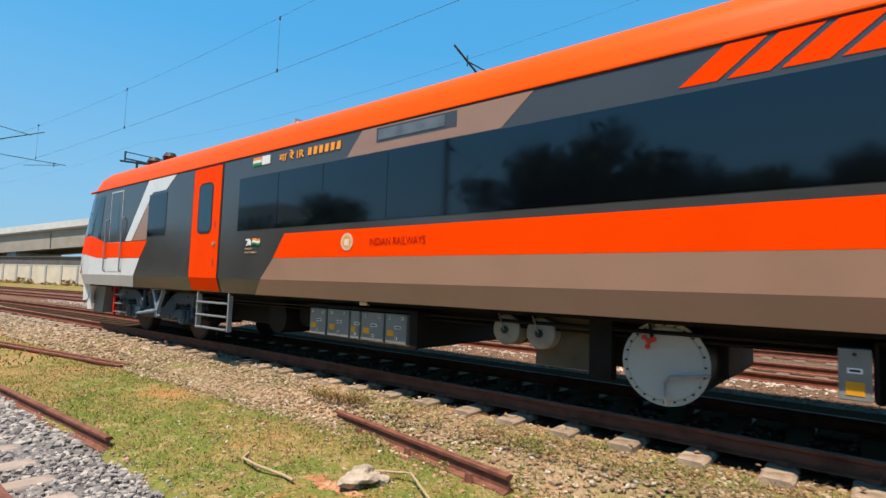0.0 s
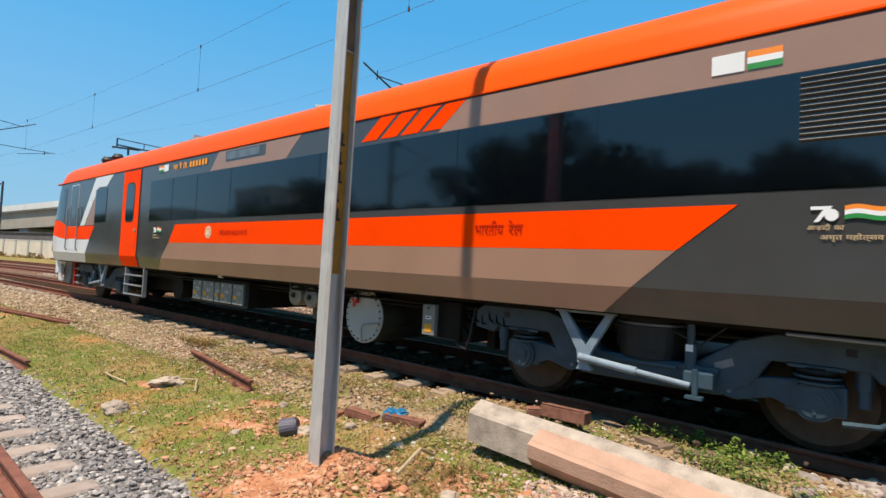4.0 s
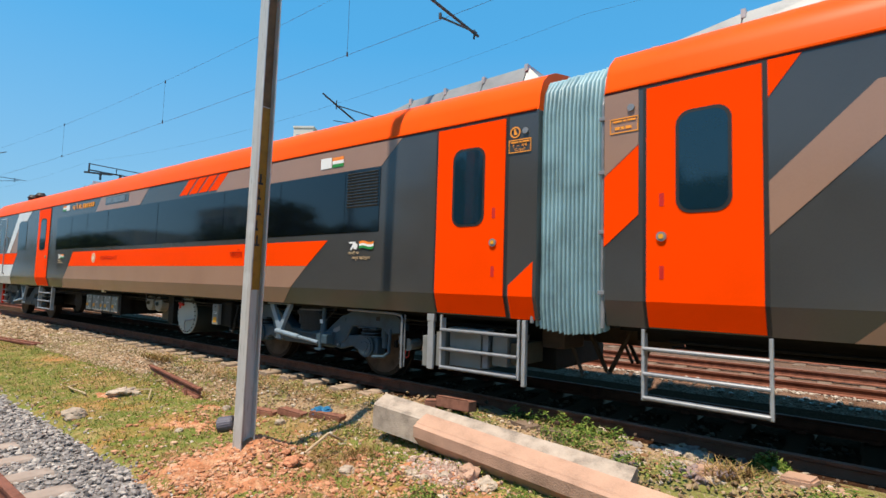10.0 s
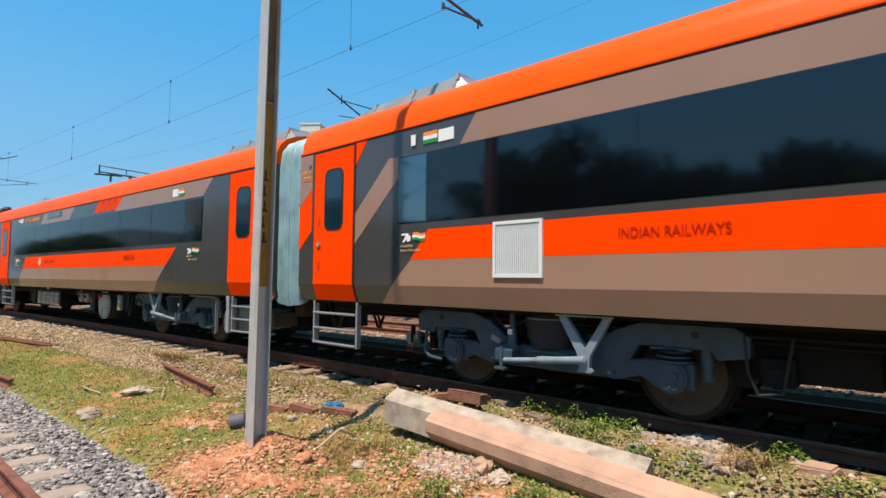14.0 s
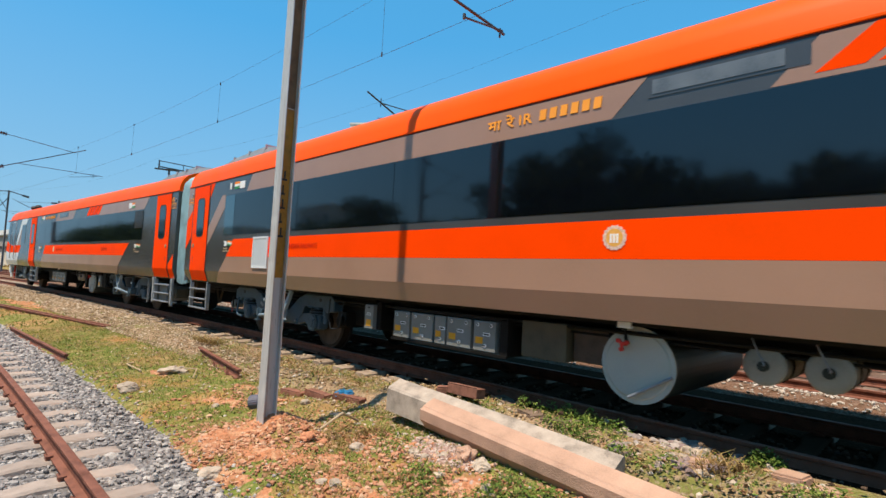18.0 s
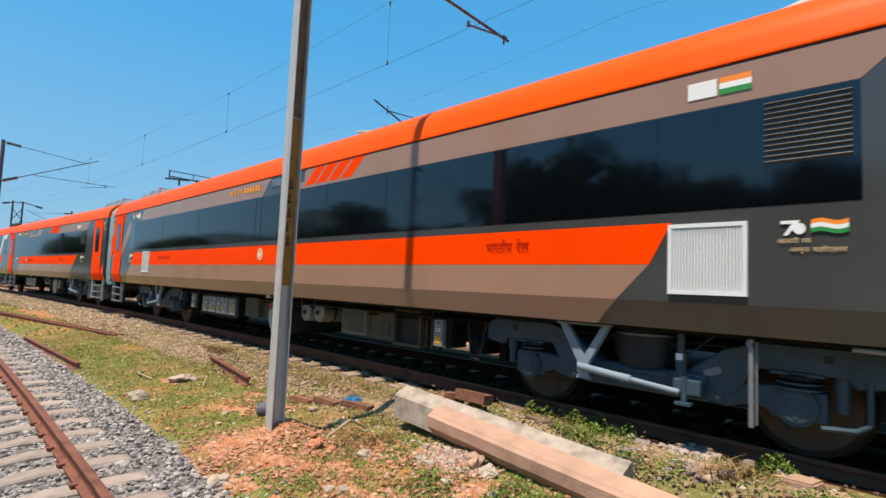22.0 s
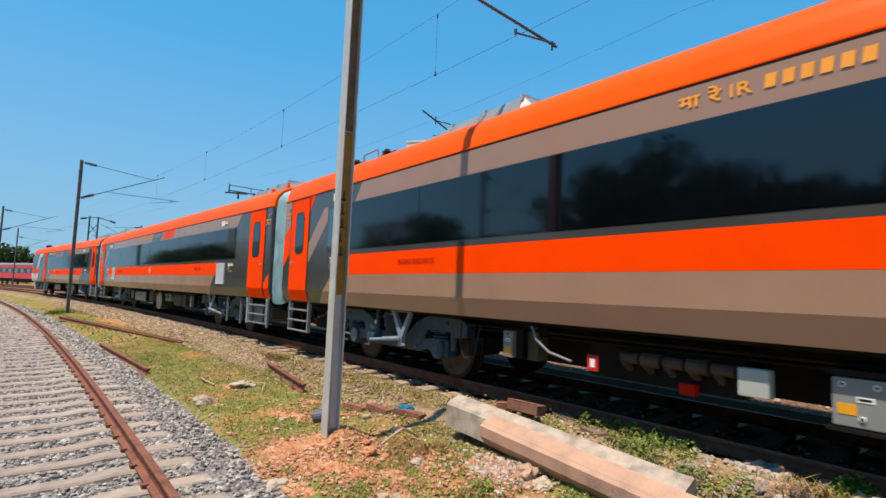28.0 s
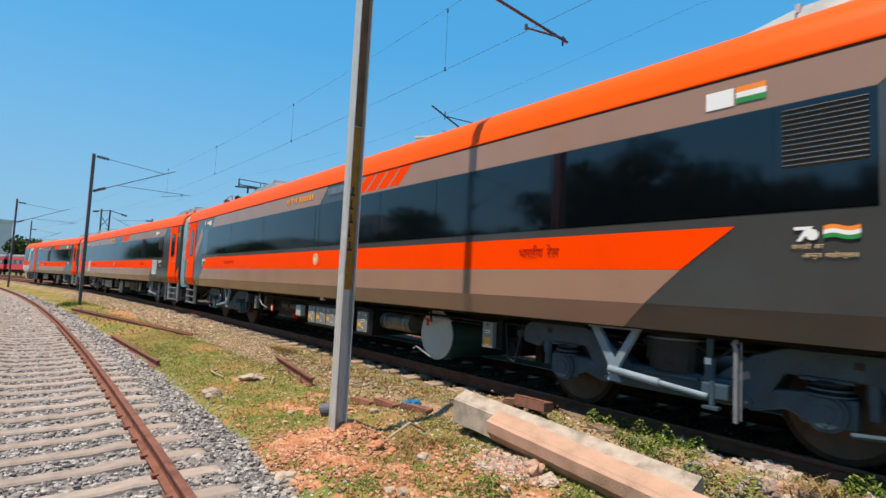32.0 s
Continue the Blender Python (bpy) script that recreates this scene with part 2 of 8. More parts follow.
def darken_middle(material, under_shade, edge):
    """Colours the middle of each sleeper dark, as the shade under the train, with a ragged edge."""
    n, l = material.node_tree.nodes, material.node_tree.links
    b = n["Principled BSDF"]
    base = b.inputs["Base Color"].links[0].from_socket
    tc, sep, far, t = n.new("ShaderNodeTexCoord"), n.new("ShaderNodeSeparateXYZ"), n.new("ShaderNodeMath"), n.new("ShaderNodeTexNoise")
    l.new(tc.outputs["Object"], sep.inputs["Vector"])
    l.new(tc.outputs["Object"], t.inputs["Vector"])
    t.inputs["Scale"].default_value = 9
    far.operation = "ABSOLUTE"
    l.new(sep.outputs["Y"], far.inputs[0])
    add = n.new("ShaderNodeMath")
    add.operation = "MULTIPLY_ADD"
    l.new(t.outputs["Fac"], add.inputs[0])
    add.inputs[1].default_value = 0.35
    l.new(far.outputs[0], add.inputs[2])
    mr = n.new("ShaderNodeMapRange")
    mr.inputs["From Min"].default_value, mr.inputs["From Max"].default_value = edge, edge + 0.22
    l.new(add.outputs[0], mr.inputs["Value"])
    mx = n.new("ShaderNodeMix")
    mx.data_type = "RGBA"
    l.new(mr.outputs["Result"], mx.inputs["Factor"])
    mx.inputs["A"].default_value = (*under_shade, 1)
    l.new(base, mx.inputs["B"])
    l.new(mx.outputs["Result"], b.inputs["Base Color"])


# pale ends stay; the shaded part below the coaches is painted dark
darken_middle(SLEEPER_DARK, (0.07, 0.043, 0.028), 1.0)
MAST = streaked("rust-streaked galvanised steel", (0.52, 0.51, 0.49), (0.26, 0.155, 0.085))
MAST_YELLOW = plain("faded yellow paint on steel", (0.36, 0.16, 0.010), 0.6, var=0.25, scale=9)
WIRE = plain("weathered copper wire", (0.05, 0.05, 0.055), 0.6, metal=0.3, var=0.1)
INSULATOR = plain("brown porcelain", (0.05, 0.025, 0.02), 0.25, var=0.1)
STONE_GREY = island("grey ballast stone", [(0.0, (0.13, 0.118, 0.112)), (0.45, (0.26, 0.235, 0.222)), (0.8, (0.37, 0.335, 0.31)), (1.0, (0.50, 0.445, 0.395))])
STONE_BROWN = island("dusty ballast stone", [(0.0, (0.21, 0.14, 0.082)), (0.5, (0.32, 0.23, 0.142)), (0.85, (0.42, 0.31, 0.205)), (1.0, (0.54, 0.45, 0.35))])
# stones for the shaded strip by the rails, with that shade in their colour
STONE_DARK = island("shade-darkened ballast stone", [(0.0, (0.04, 0.025, 0.016)), (0.6, (0.085, 0.055, 0.036)), (1.0, (0.15, 0.105, 0.075))])
PINK_GRAVEL = island("pinkish gravel", [(0.0, (0.24, 0.15, 0.12)), (0.5, (0.38, 0.26, 0.21)), (1.0, (0.50, 0.40, 0.34))])
CLAY_CLOD = island("red clay clod", [(0.0, (0.36, 0.16, 0.088)), (0.6, (0.47, 0.225, 0.125)), (1.0, (0.55, 0.35, 0.23))])
BIG_STONE = plain("pale field stone", (0.41, 0.33, 0.255), 0.9, var=0.25, scale=9, bump=0.5, bump_scale=30, random_by=0.15, spec=0.15)
DARK_STONE = plain("bitumen-black lump", (0.085, 0.08, 0.105), 0.55, var=0.3, scale=9, bump=0.4, bump_scale=30)
BRICK = plain("rusty red steel block", (0.235, 0.105, 0.07), 0.8, var=0.3, scale=12, bump=0.4, bump_scale=60, random_by=0.15, spec=0.15)
BLUE_BAG = plain("blue plastic bag", (0.02, 0.15, 0.30), 0.35, var=0.3, scale=20, bump=0.4, bump_scale=40)
GRASS = island("short grass", [(0.0, (0.075, 0.115, 0.018)), (0.45, (0.145, 0.19, 0.034)), (0.75, (0.27, 0.26, 0.065)), (1.0, (0.46, 0.35, 0.16))], 0.8)
GRASS_GREEN = island("fresh short grass", [(0.0, (0.065, 0.105, 0.014)), (0.5, (0.14, 0.19, 0.030)), (0.85, (0.25, 0.26, 0.05)), (1.0, (0.40, 0.32, 0.13))], 0.8)
STRAW = island("dry grass", [(0.0, (0.20, 0.115, 0.045)), (0.6, (0.36, 0.235, 0.10)), (1.0, (0.17, 0.16, 0.04))], 0.9)
WEED = island("low green weeds", [(0.0, (0.04, 0.075, 0.012)), (0.6, (0.11, 0.165, 0.028)), (1.0, (0.26, 0.28, 0.07))], 0.7)
LEAF = island("tree leaves", [(0.0, (0.018, 0.035, 0.010)), (0.6, (0.04, 0.07, 0.018)), (1.0, (0.08, 0.11, 0.03))], 0.7)
SPRIG = island("yellow-green sprigs", [(0.0, (0.06, 0.10, 0.015)), (0.4, (0.15, 0.19, 0.035)), (0.7, (0.30, 0.28, 0.075)), (1.0, (0.44, 0.32, 0.15))], 0.8)
EARTH_CLOD = island("dry earth clod", [(0.0, (0.20, 0.105, 0.05)), (0.5, (0.34, 0.19, 0.10)), (1.0, (0.46, 0.30, 0.18))])
PALE_CHIP = island("pale stone chip", [(0.0, (0.34, 0.27, 0.21)), (0.6, (0.50, 0.43, 0.36)), (1.0, (0.58, 0.51, 0.44))])
LITTER = island("dry leaf litter", [(0.0, (0.14, 0.07, 0.03)), (0.35, (0.30, 0.165, 0.07)), (0.7, (0.40, 0.265, 0.13)), (1.0, (0.52, 0.41, 0.27))], 0.9)
STICK = plain("bleached dry wood", (0.42, 0.31, 0.19), 0.85, var=0.2, scale=14, bump=0.3, bump_scale=50)
BARK = plain("grey-brown bark", (0.14, 0.10, 0.07), 0.9, var=0.3, scale=8, bump=0.5, bump_scale=25)
EARTH = layered("dusty earth with sparse grass", [((0.38, 0.21, 0.092), 0.9, 0, 1), ((0.145, 0.17, 0.036), 0.55, 0.37, 0.56), ((0.45, 0.19, 0.075), 0.9, 0.56, 0.70), ((0.38, 0.265, 0.125), 3.5, 0.52, 0.70), ((0.13, 0.085, 0.03), 9, 0.54, 0.66), ((0.44, 0.30, 0.15), 23, 0.57, 0.68)])
BED_GREY = layered("grey ballast bed", [((0.21, 0.19, 0.18), 9, 0, 1), ((0.32, 0.285, 0.26), 25, 0.5, 0.62), ((0.11, 0.10, 0.095), 30, 0.56, 0.66)], bump=1.0)
BED_BROWN = layered("dusty ballast shoulder", [((0.36, 0.245, 0.145), 4, 0, 1), ((0.185, 0.185, 0.052), 1.3, 0.44, 0.60), ((0.46, 0.30, 0.19), 0.8, 0.52, 0.64), ((0.38, 0.28, 0.20), 22, 0.55, 0.66), ((0.16, 0.10, 0.06), 26, 0.54, 0.66)], bump=1.0)
BED_RED = layered("reddish dusty ballast", [((0.20, 0.115, 0.075), 4, 0, 1), ((0.11, 0.06, 0.035), 9, 0.5, 0.62), ((0.30, 0.20, 0.14), 22, 0.56, 0.66)], bump=1.0)
# near-black bed: the shade below the coaches is put into this colour
BED_DARK = layered("shade-darkened ballast under the train", [((0.040, 0.020, 0.012), 6, 0, 1), ((0.068, 0.037, 0.022), 20, 0.5, 0.64)], bump=0.5)
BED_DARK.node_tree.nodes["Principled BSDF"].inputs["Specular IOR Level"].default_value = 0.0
CLAY = layered("red clay earth", [((0.47, 0.20, 0.10), 3, 0, 1), ((0.56, 0.33, 0.19), 5, 0.48, 0.66), ((0.28, 0.12, 0.055), 16, 0.56, 0.68), ((0.16, 0.15, 0.04), 2.2, 0.56, 0.66)], bump=0.8)
CREAM = plain("cream wall plaster", (0.66, 0.58, 0.46), 0.9, var=0.1, scale=0.5)
DECK = plain("bridge concrete", (0.42, 0.40, 0.37), 0.9, var=0.14, scale=0.4)
FAR_WHITE = plain("white plaster", (0.62, 0.62, 0.60), 0.9, var=0.1, scale=0.4)
COACH_RED = plain("red coach paint", (0.62, 0.035, 0.05), 0.4, var=0.06)
COACH_GREY = plain("grey coach paint", (0.33, 0.34, 0.36), 0.45, var=0.06)

# ---- mesh helpers ----


def part(name, bm, material, parent=None, label="", smooth=False, keep=None):
    """One mesh object from a bmesh (or a finished mesh), under a thing or a part."""
    if isinstance(bm, bmesh.types.BMesh):
        me = bpy.data.meshes.new(name)
        bm.normal_update()
        bm.to_mesh(me)
        bm.free()
        me.materials.append(material)
        if smooth:
            me.shade_smooth()
    else:
        me = bm
    ob = new(name, me)
    if parent:
        ob.parent = parent
    if label:
        tagged(ob, label)
    return ob


def box(bm, x0, x1, y0, y1, z0, z1, bevel=0.0):
    g = bmesh.ops.create_cube(bm, size=1.0)
    v = g["verts"]
    bmesh.ops.scale(bm, vec=(abs(x1 - x0), abs(y1 - y0), abs(z1 - z0)), verts=v)
    bmesh.ops.translate(bm, vec=((x0 + x1) / 2, (y0 + y1) / 2, (z0 + z1) / 2), verts=v)
    if bevel:
        edges = list({e for q in v for e in q.link_edges})
        bmesh.ops.bevel(bm, geom=edges, offset=bevel, segments=2, affect="EDGES", profile=0.6)
    return bm


def boxed(*a, **k):
    return box(bmesh.new(), *a, **k)


def rod(bm, a, b, r, seg=12, r2=None, caps=True):
    a, b = Vector(a), Vector(b)
    d = b - a
    m = Matrix.Translation((a + b) / 2) @ d.to_track_quat("Z", "Y").to_matrix().to_4x4()
    bmesh.ops.create_cone(bm, cap_ends=caps, segments=seg, radius1=r, radius2=r if r2 is None else r2, depth=d.length, matrix=m)
    return bm


def bent(bm, pts, r, seg=10):
    """A tube along a line of points, with a ball at each bend."""
    for a, b in zip(pts, pts[1:]):
        rod(bm, a, b, r, seg)
    for p in pts[1:-1]:
        bmesh.ops.create_uvsphere(bm, u_segments=seg, v_segments=6, radius=r * 1.02, matrix=Matrix.Translation(p))
    return bm


def slab(bm, outline, y0, y1):
    """An outline of (x, z) points, drawn out from y0 to y1."""
    a = [bm.verts.new((x, y0, z)) for x, z in outline]
    b = [bm.verts.new((x, y1, z)) for x, z in outline]
    n = len(a)
    bm.faces.new(a)
    bm.faces.new(b[::-1])
    for k in range(n):
        bm.faces.new((a[k], b[k], b[(k + 1) % n], a[(k + 1) % n]))
    bmesh.ops.recalc_face_normals(bm, faces=bm.faces)
    return bm


def rounded(x0, x1, z0, z1, r, n=5):
    pts = []
    for cx, cz, a in ((x1 - r, z1 - r, 0), (x0 + r, z1 - r, 90), (x0 + r, z0 + r, 180), (x1 - r, z0 + r, 270)):
        for k in range(n + 1):
            t = radians(a + 90 * k / n)
            pts.append((cx + r * math.cos(t), cz + r * math.sin(t)))
    return pts


def lump(rng, r, flat=0.7, rough=0.25, sub=2):
    bm = bmesh.new()
    bmesh.ops.create_icosphere(bm, subdivisions=sub, radius=r)
    o = Vector((rng.random() * 50, rng.random() * 50, 0))
    for v in bm.verts:
        d = 1 + rough * 2 * noise.noise(v.co.normalized() * 1.3 + o) + rough * 0.6 * noise.noise(v.co.normalized() * 4 + o)
        v.co = v.co * d
        v.co.z *= flat
    return bm


def mesh_of(name, verts, faces, material):
    me = bpy.data.meshes.new(name)
    me.from_pydata([tuple(v) for v in verts], [], [tuple(int(i) for i in f) for f in faces])
    me.materials.append(material)
    me.update()
    return me


# ---- the lines of the tracks: circles that bend to the camera's side ----
R_MAIN = 351.0
R_SIDE, Y_SIDE = 440.0, -6.14
RAIL_Z, SIDE_Z = 0.0, -0.39


def main_line(s, off=0.0, z=0.0):
    """The place s metres along the main track, off metres to its far side, and the pose that follows it."""
    a = s / R_MAIN
    return pose((R_MAIN + off) * math.sin(a), (R_MAIN + off) * math.cos(a) - R_MAIN, z, 0, 0, -math.degrees(a))


def side_line(s, off=0.0, z=0.0):
    a = s / R_SIDE
    return pose((R_SIDE + off) * math.sin(a), (R_SIDE + off) * math.cos(a) - R_SIDE + Y_SIDE, z, 0, 0, -math.degrees(a))


def main_off(x, y):
    return math.hypot(x, y + R_MAIN) - R_MAIN


def side_off(x, y):
    return math.hypot(x, y + R_SIDE - Y_SIDE) - R_SIDE


def smooth(a, b, x):
    t = min(1, max(0, (x - a) / (b - a)))
    return t * t * (3 - 2 * t)


def pile(x, y):
    """Dirt heaped against the running rail where the camera stands."""
    o = main_off(x, y)
    return 0.12 * smooth(-1.2, 0.9, x) * smooth(-2.4, -1.6, o) if o < -0.93 else 0.0


def ground_z(x, y):
    o = main_off(x, y)
    q = side_off(x, y)
    z = -0.56 + 0.12 * smooth(-4.4, -2.4, o)
    z += 0.10 * smooth(-2.5, 0.8, x) * smooth(-3.2, -2.2, o) * smooth(14, 8, x)
    z += 0.12 * smooth(-2.4, -1.5, o) - 0.10 * smooth(-2.3, -1.9, o)
    z += pile(x, y) + 0.22 * math.exp(-((x - 1.36) ** 2 / 0.12 + (y + 1.74) ** 2 / 0.05))
    if o > -1.0:
        z = -0.42
    if o > 0:
        z = -0.25 - 0.15 * smooth(2.2, 2.8, o)
    z += 0.06 * smooth(1.0, 1.7, x) * smooth(-3.35, -2.75, y) * smooth(-2.35, -2.5, y) * smooth(7, 5, x)
    z += 0.19 * math.exp(-((x - 0.14) ** 2 / 0.10 + (y + 3.39) ** 2 / 0.08)) + 0.06 * math.exp(-((x + 0.05) ** 2 / 0.4 + (y + 3.85) ** 2 / 0.35))
    z += 0.10 * math.exp(-((x - 0.9) ** 2 / 1.6 + (y + 4.0) ** 2 / 0.5))
    z -= 0.22 * smooth(2.15, 1.6, q) * smooth(-2.6, -2.0, q)
    if abs(x) < 60 and o < -1.6:
        z += 0.035 * noise.noise((x * 0.9, y * 0.9, 0)) + 0.018 * noise.noise((x * 3.1, y * 3.1, 4)) * smooth(-30, -12, x)
    return z

# ---- ground and tracks ----


def make_ground():
    xs = [-2500, -1200, -600, -300, -180, -120, -90, -70, -55]
    xs += [x for x in np.arange(-45, -14, 1.5)] + [x for x in np.arange(-14, 9.0, 0.16)] + [10, 12, 16, 24, 40, 70, 120, 300, 900, 2500]
    ys = [-2500, -900, -300, -120, -60, -40, -30, -22, -16, -13, -11, -10]
    ys += [y for y in np.arange(-9.4, -4.8, 0.5)] + [y for y in np.arange(-4.8, -1.3, 0.13)] + [-1.2, -0.6, 0, 1, 2, 2.4, 3, 4, 6, 9, 14, 20, 30, 50, 90, 200, 600, 2500]
    verts, faces = [], []
    for x in xs:
        sag = R_MAIN - math.sqrt(R_MAIN ** 2 - x * x) if abs(x) < 130 else 24.0
        for y in ys:
            yy = y - sag * math.exp(-max(0.0, abs(y) - 40) / 60)
            verts.append((x, yy, ground_z(x, yy) if abs(x) < 250 and abs(y) < 250 else -0.55))
    n = len(ys)
    for i in range(len(xs) - 1):
        for j in range(n - 1):
            a = i * n + j
            faces.append((a, a + n, a + n + 1, a + 1))
    me = mesh_of("ground", verts, faces, EARTH)
    me.shade_smooth()
    tagged(new("ground", me), "dusty reddish earth with short yellow-green grass", "ground", kind="structure")


def strip(name, line, s0, s1, step, profile, material, label, category="ballast", jitter=0.0):
    """A bed drawn along a track; profile: (off, z) points."""
    verts, faces = [], []
    ss = np.arange(s0, s1 + step, step)
    for s in ss:
        for o, z in profile:
            p = line(s, o, z).translation
            if name in ("ballast_main", "ballast_between"):
                p.z += pile(p.x, p.y)
            if jitter:
                p.z += jitter * noise.noise((p.x * 2.3, p.y * 2.3, 1.0)) + jitter * 0.6 * noise.noise((p.x * 7, p.y * 7, 3.0))
            verts.append(p)
    n = len(profile)
    for i in range(len(ss) - 1):
        for j in range(n - 1):
            a = i * n + j
            faces.append((a, a + n, a + n + 1, a + 1))
    me = mesh_of(name, verts, faces, material)
    me.shade_smooth()
    return tagged(new(name, me), label, category, kind="structure")


RAIL = [(-0.07, -0.156), (-0.07, -0.144), (-0.012, -0.125), (-0.009, -0.045), (-0.034, -0.035), (-0.036, -0.006), (-0.028, 0.0),
        (0.028, 0.0), (0.036, -0.006), (0.034, -0.035), (0.009, -0.045), (0.012, -0.125), (0.07, -0.144), (0.07, -0.156)]


def rail_mesh(name, line, s0, s1, off, z, step, material, head=None):
    verts, faces, ids = [], [], []
    ss = [s0 + (s1 - s0) * k / max(1, round((s1 - s0) / step)) for k in range(max(1, round((s1 - s0) / step)) + 1)]
    for s in ss:
        for o, h in RAIL:
            verts.append(line(s, off + o, z + h).translation)
    n = len(RAIL)
    for i in range(len(ss) - 1):
        for j in range(n):
            a, b = i * n + j, i * n + (j + 1) % n
            faces.append((a, b, b + n, a + n))
            ids.append(1 if j in (5, 6, 7) and head else 0)
    faces.append(tuple(range(n))[::-1])
    faces.append(tuple((len(ss) - 1) * n + k for k in range(n)))
    ids += [0, 0]
    me = mesh_of(name, verts, faces, material)
    if head:
        me.materials.append(head)
        me.polygons.foreach_set("material_index", ids)
    return me


def sleeper_mesh(name, material, half=1.375):
    """A prestressed sleeper: high and narrower on top at the rail seats, lower in the middle."""
    bm = bmesh.new()
    secs = [(-half, 0.115, -0.005), (-half + 0.06, 0.125, 0.0), (-0.62, 0.12, 0.0), (-0.35, 0.10, -0.03), (0.35, 0.10, -0.03), (0.62, 0.12, 0.0), (half - 0.06, 0.125, 0.0), (half, 0.115, -0.005)]
    rings = []
    for y, w, z in secs:
        rings.append([bm.verts.new(p) for p in ((-w - 0.02, y, -0.22), (w + 0.02, y, -0.22), (w, y, z - 0.02), (w - 0.025, y, z), (-w + 0.025, y, z), (-w, y, z - 0.02))])
    for a, b in zip(rings, rings[1:]):
        for k in range(6):
            bm.faces.new((a[k], a[(k + 1) % 6], b[(k + 1) % 6], b[k]))
    bm.faces.new(rings[0])
    bm.faces.new(rings[-1][::-1])
    bmesh.ops.recalc_face_normals(bm, faces=bm.faces)
    me = bpy.data.meshes.new(name)
    bm.to_mesh(me)
    bm.free()
    me.materials.append(material)
    return me


def clip_mesh(material):
    bm = bmesh.new()
    for s in (-1, 1):
        box(bm, -0.05, 0.05, s * 0.075 - 0.03, s * 0.075 + 0.03, -0.01, 0.03, 0.008)
        rod(bm, (-0.05, s * 0.10, 0.035), (0.05, s * 0.10, 0.035), 0.011, 6)
        rod(bm, (0.05, s * 0.05, 0.04), (0.05, s * 0.10, 0.035), 0.011, 6)
    me = bpy.data.meshes.new("rail_clip")
    bm.to_mesh(me)
    bm.free()
    me.materials.append(material)
    return me


def make_track(name, line, off, z, s0, s1, near0, near1, rail_mat, head, sl_mat, label, spacing=0.62, phase=0.0):
    t = tagged(new(name), label, "railway track", kind="structure")
    for o in (-0.874, 0.874):
        part("rail", rail_mesh("rail", line, s0, s1, off + o, z, 2.0, rail_mat, head), None, t)
    me = sleeper_mesh("sleeper", sl_mat)
    cm = clip_mesh(rail_mat)
    far = []
    k0, k1 = math.ceil(s0 / spacing), math.floor(s1 / spacing)
    rng = random.Random(5)
    for k in range(k0, k1 + 1):
        s = k * spacing
        m = line(s + phase + rng.uniform(-0.02, 0.02), off, z - 0.165) @ pose(0, 0, rng.uniform(-0.006, 0.004), 0, 0, rng.uniform(-0.8, 0.8))
        if near0 <= s <= near1:
            ob = part("sleeper", me, None, t)
            ob.matrix_basis = m
            for o in (-0.874, 0.874):
                cl = part("rail_clip", cm, None, ob)
                cl.matrix_basis = pose(0, o, 0.0)
        else:
            far.append(m)
    if far:
        v0 = np.array([tuple(v.co) for v in me.vertices])
        f0 = [tuple(p.vertices) for p in me.polygons]
        verts, faces = [], []
        for m in far:
            base = len(verts)
            verts += [m @ Vector(v) for v in v0]
            faces += [tuple(i + base for i in f) for f in f0]
        ob = part("far_sleepers", mesh_of("far_sleepers", verts, faces, sl_mat), None, t)
        tagged(ob, kind="stuff")
    return t


make_ground()
strip("ballast_main", main_line, -120, 60, 1.0, [(-2.5, -0.60), (-2.2, -0.42), (-1.9, -0.31), (-1.55, -0.235), (-1.16, -0.23)], BED_BROWN, "dusty brown ballast shoulder of the main track", jitter=0.03)
# dark strip laid as wide as the train's shadow
strip("ballast_between", main_line, -120, 60, 1.0, [(-1.17, -0.232), (-1.0, -0.228), (-0.62, -0.238), (0.0, -0.235), (1.6, -0.24), (2.95, -0.26)], BED_DARK, "ballast bed under the train, darkened for its shade", jitter=0.01)
strip("ballast_siding", side_line, -90, 12, 0.5, [(-2.2, -0.72), (-1.75, -0.60), (-1.3, -0.575), (-0.75, -0.595), (-0.5, -0.625), (0.5, -0.625), (0.75, -0.595), (1.3, -0.575), (1.62, -0.585), (1.95, -0.66)], BED_GREY, "grey crushed-stone ballast of the siding", jitter=0.012)
make_track("track_main", main_line, 0.0, RAIL_Z, -120, 60, -16, 12, RUST_MAIN, RAIL_TOP, SLEEPER_DARK, "brown running rails on concrete sleepers", phase=0.1)
make_track("track_siding", side_line, 0.0, SIDE_Z, -90, 12, -16, 4, RUST, None, SLEEPER, "rusty unused rails on dusty concrete sleepers")
strip("ballast_far", main_line, -160, 60, 2.0, [(2.9, -0.27), (3.05, -0.17), (3.25, -0.10), (3.55, -0.12), (3.9, -0.20), (12.2, -0.22), (13.0, -0.45)], BED_RED, "sunlit reddish ballast of the tracks beyond", jitter=0.015)
for k, o in enumerate((5.0, 9.6)):
    make_track("track_far_%d" % (k + 1), main_line, o, -0.02, -160, 60, 900, 901, RUST, RAIL_TOP, SLEEPER_BROWN, "sunlit rusty rails beyond the train")

# ---- the train ----
SIDE_Y = 1.62
KINK, FOOT = 1.28, 1.03
PROFILE = [(1.42, 1.03), (1.536, 1.03), (1.62, 1.28), (1.62, 3.345), (1.605, 3.39), (1.585, 3.53), (1.52, 3.685), (1.40, 3.80), (1.19, 3.90), (0.85, 3.98), (0.45, 4.03), (0.0, 4.05)]


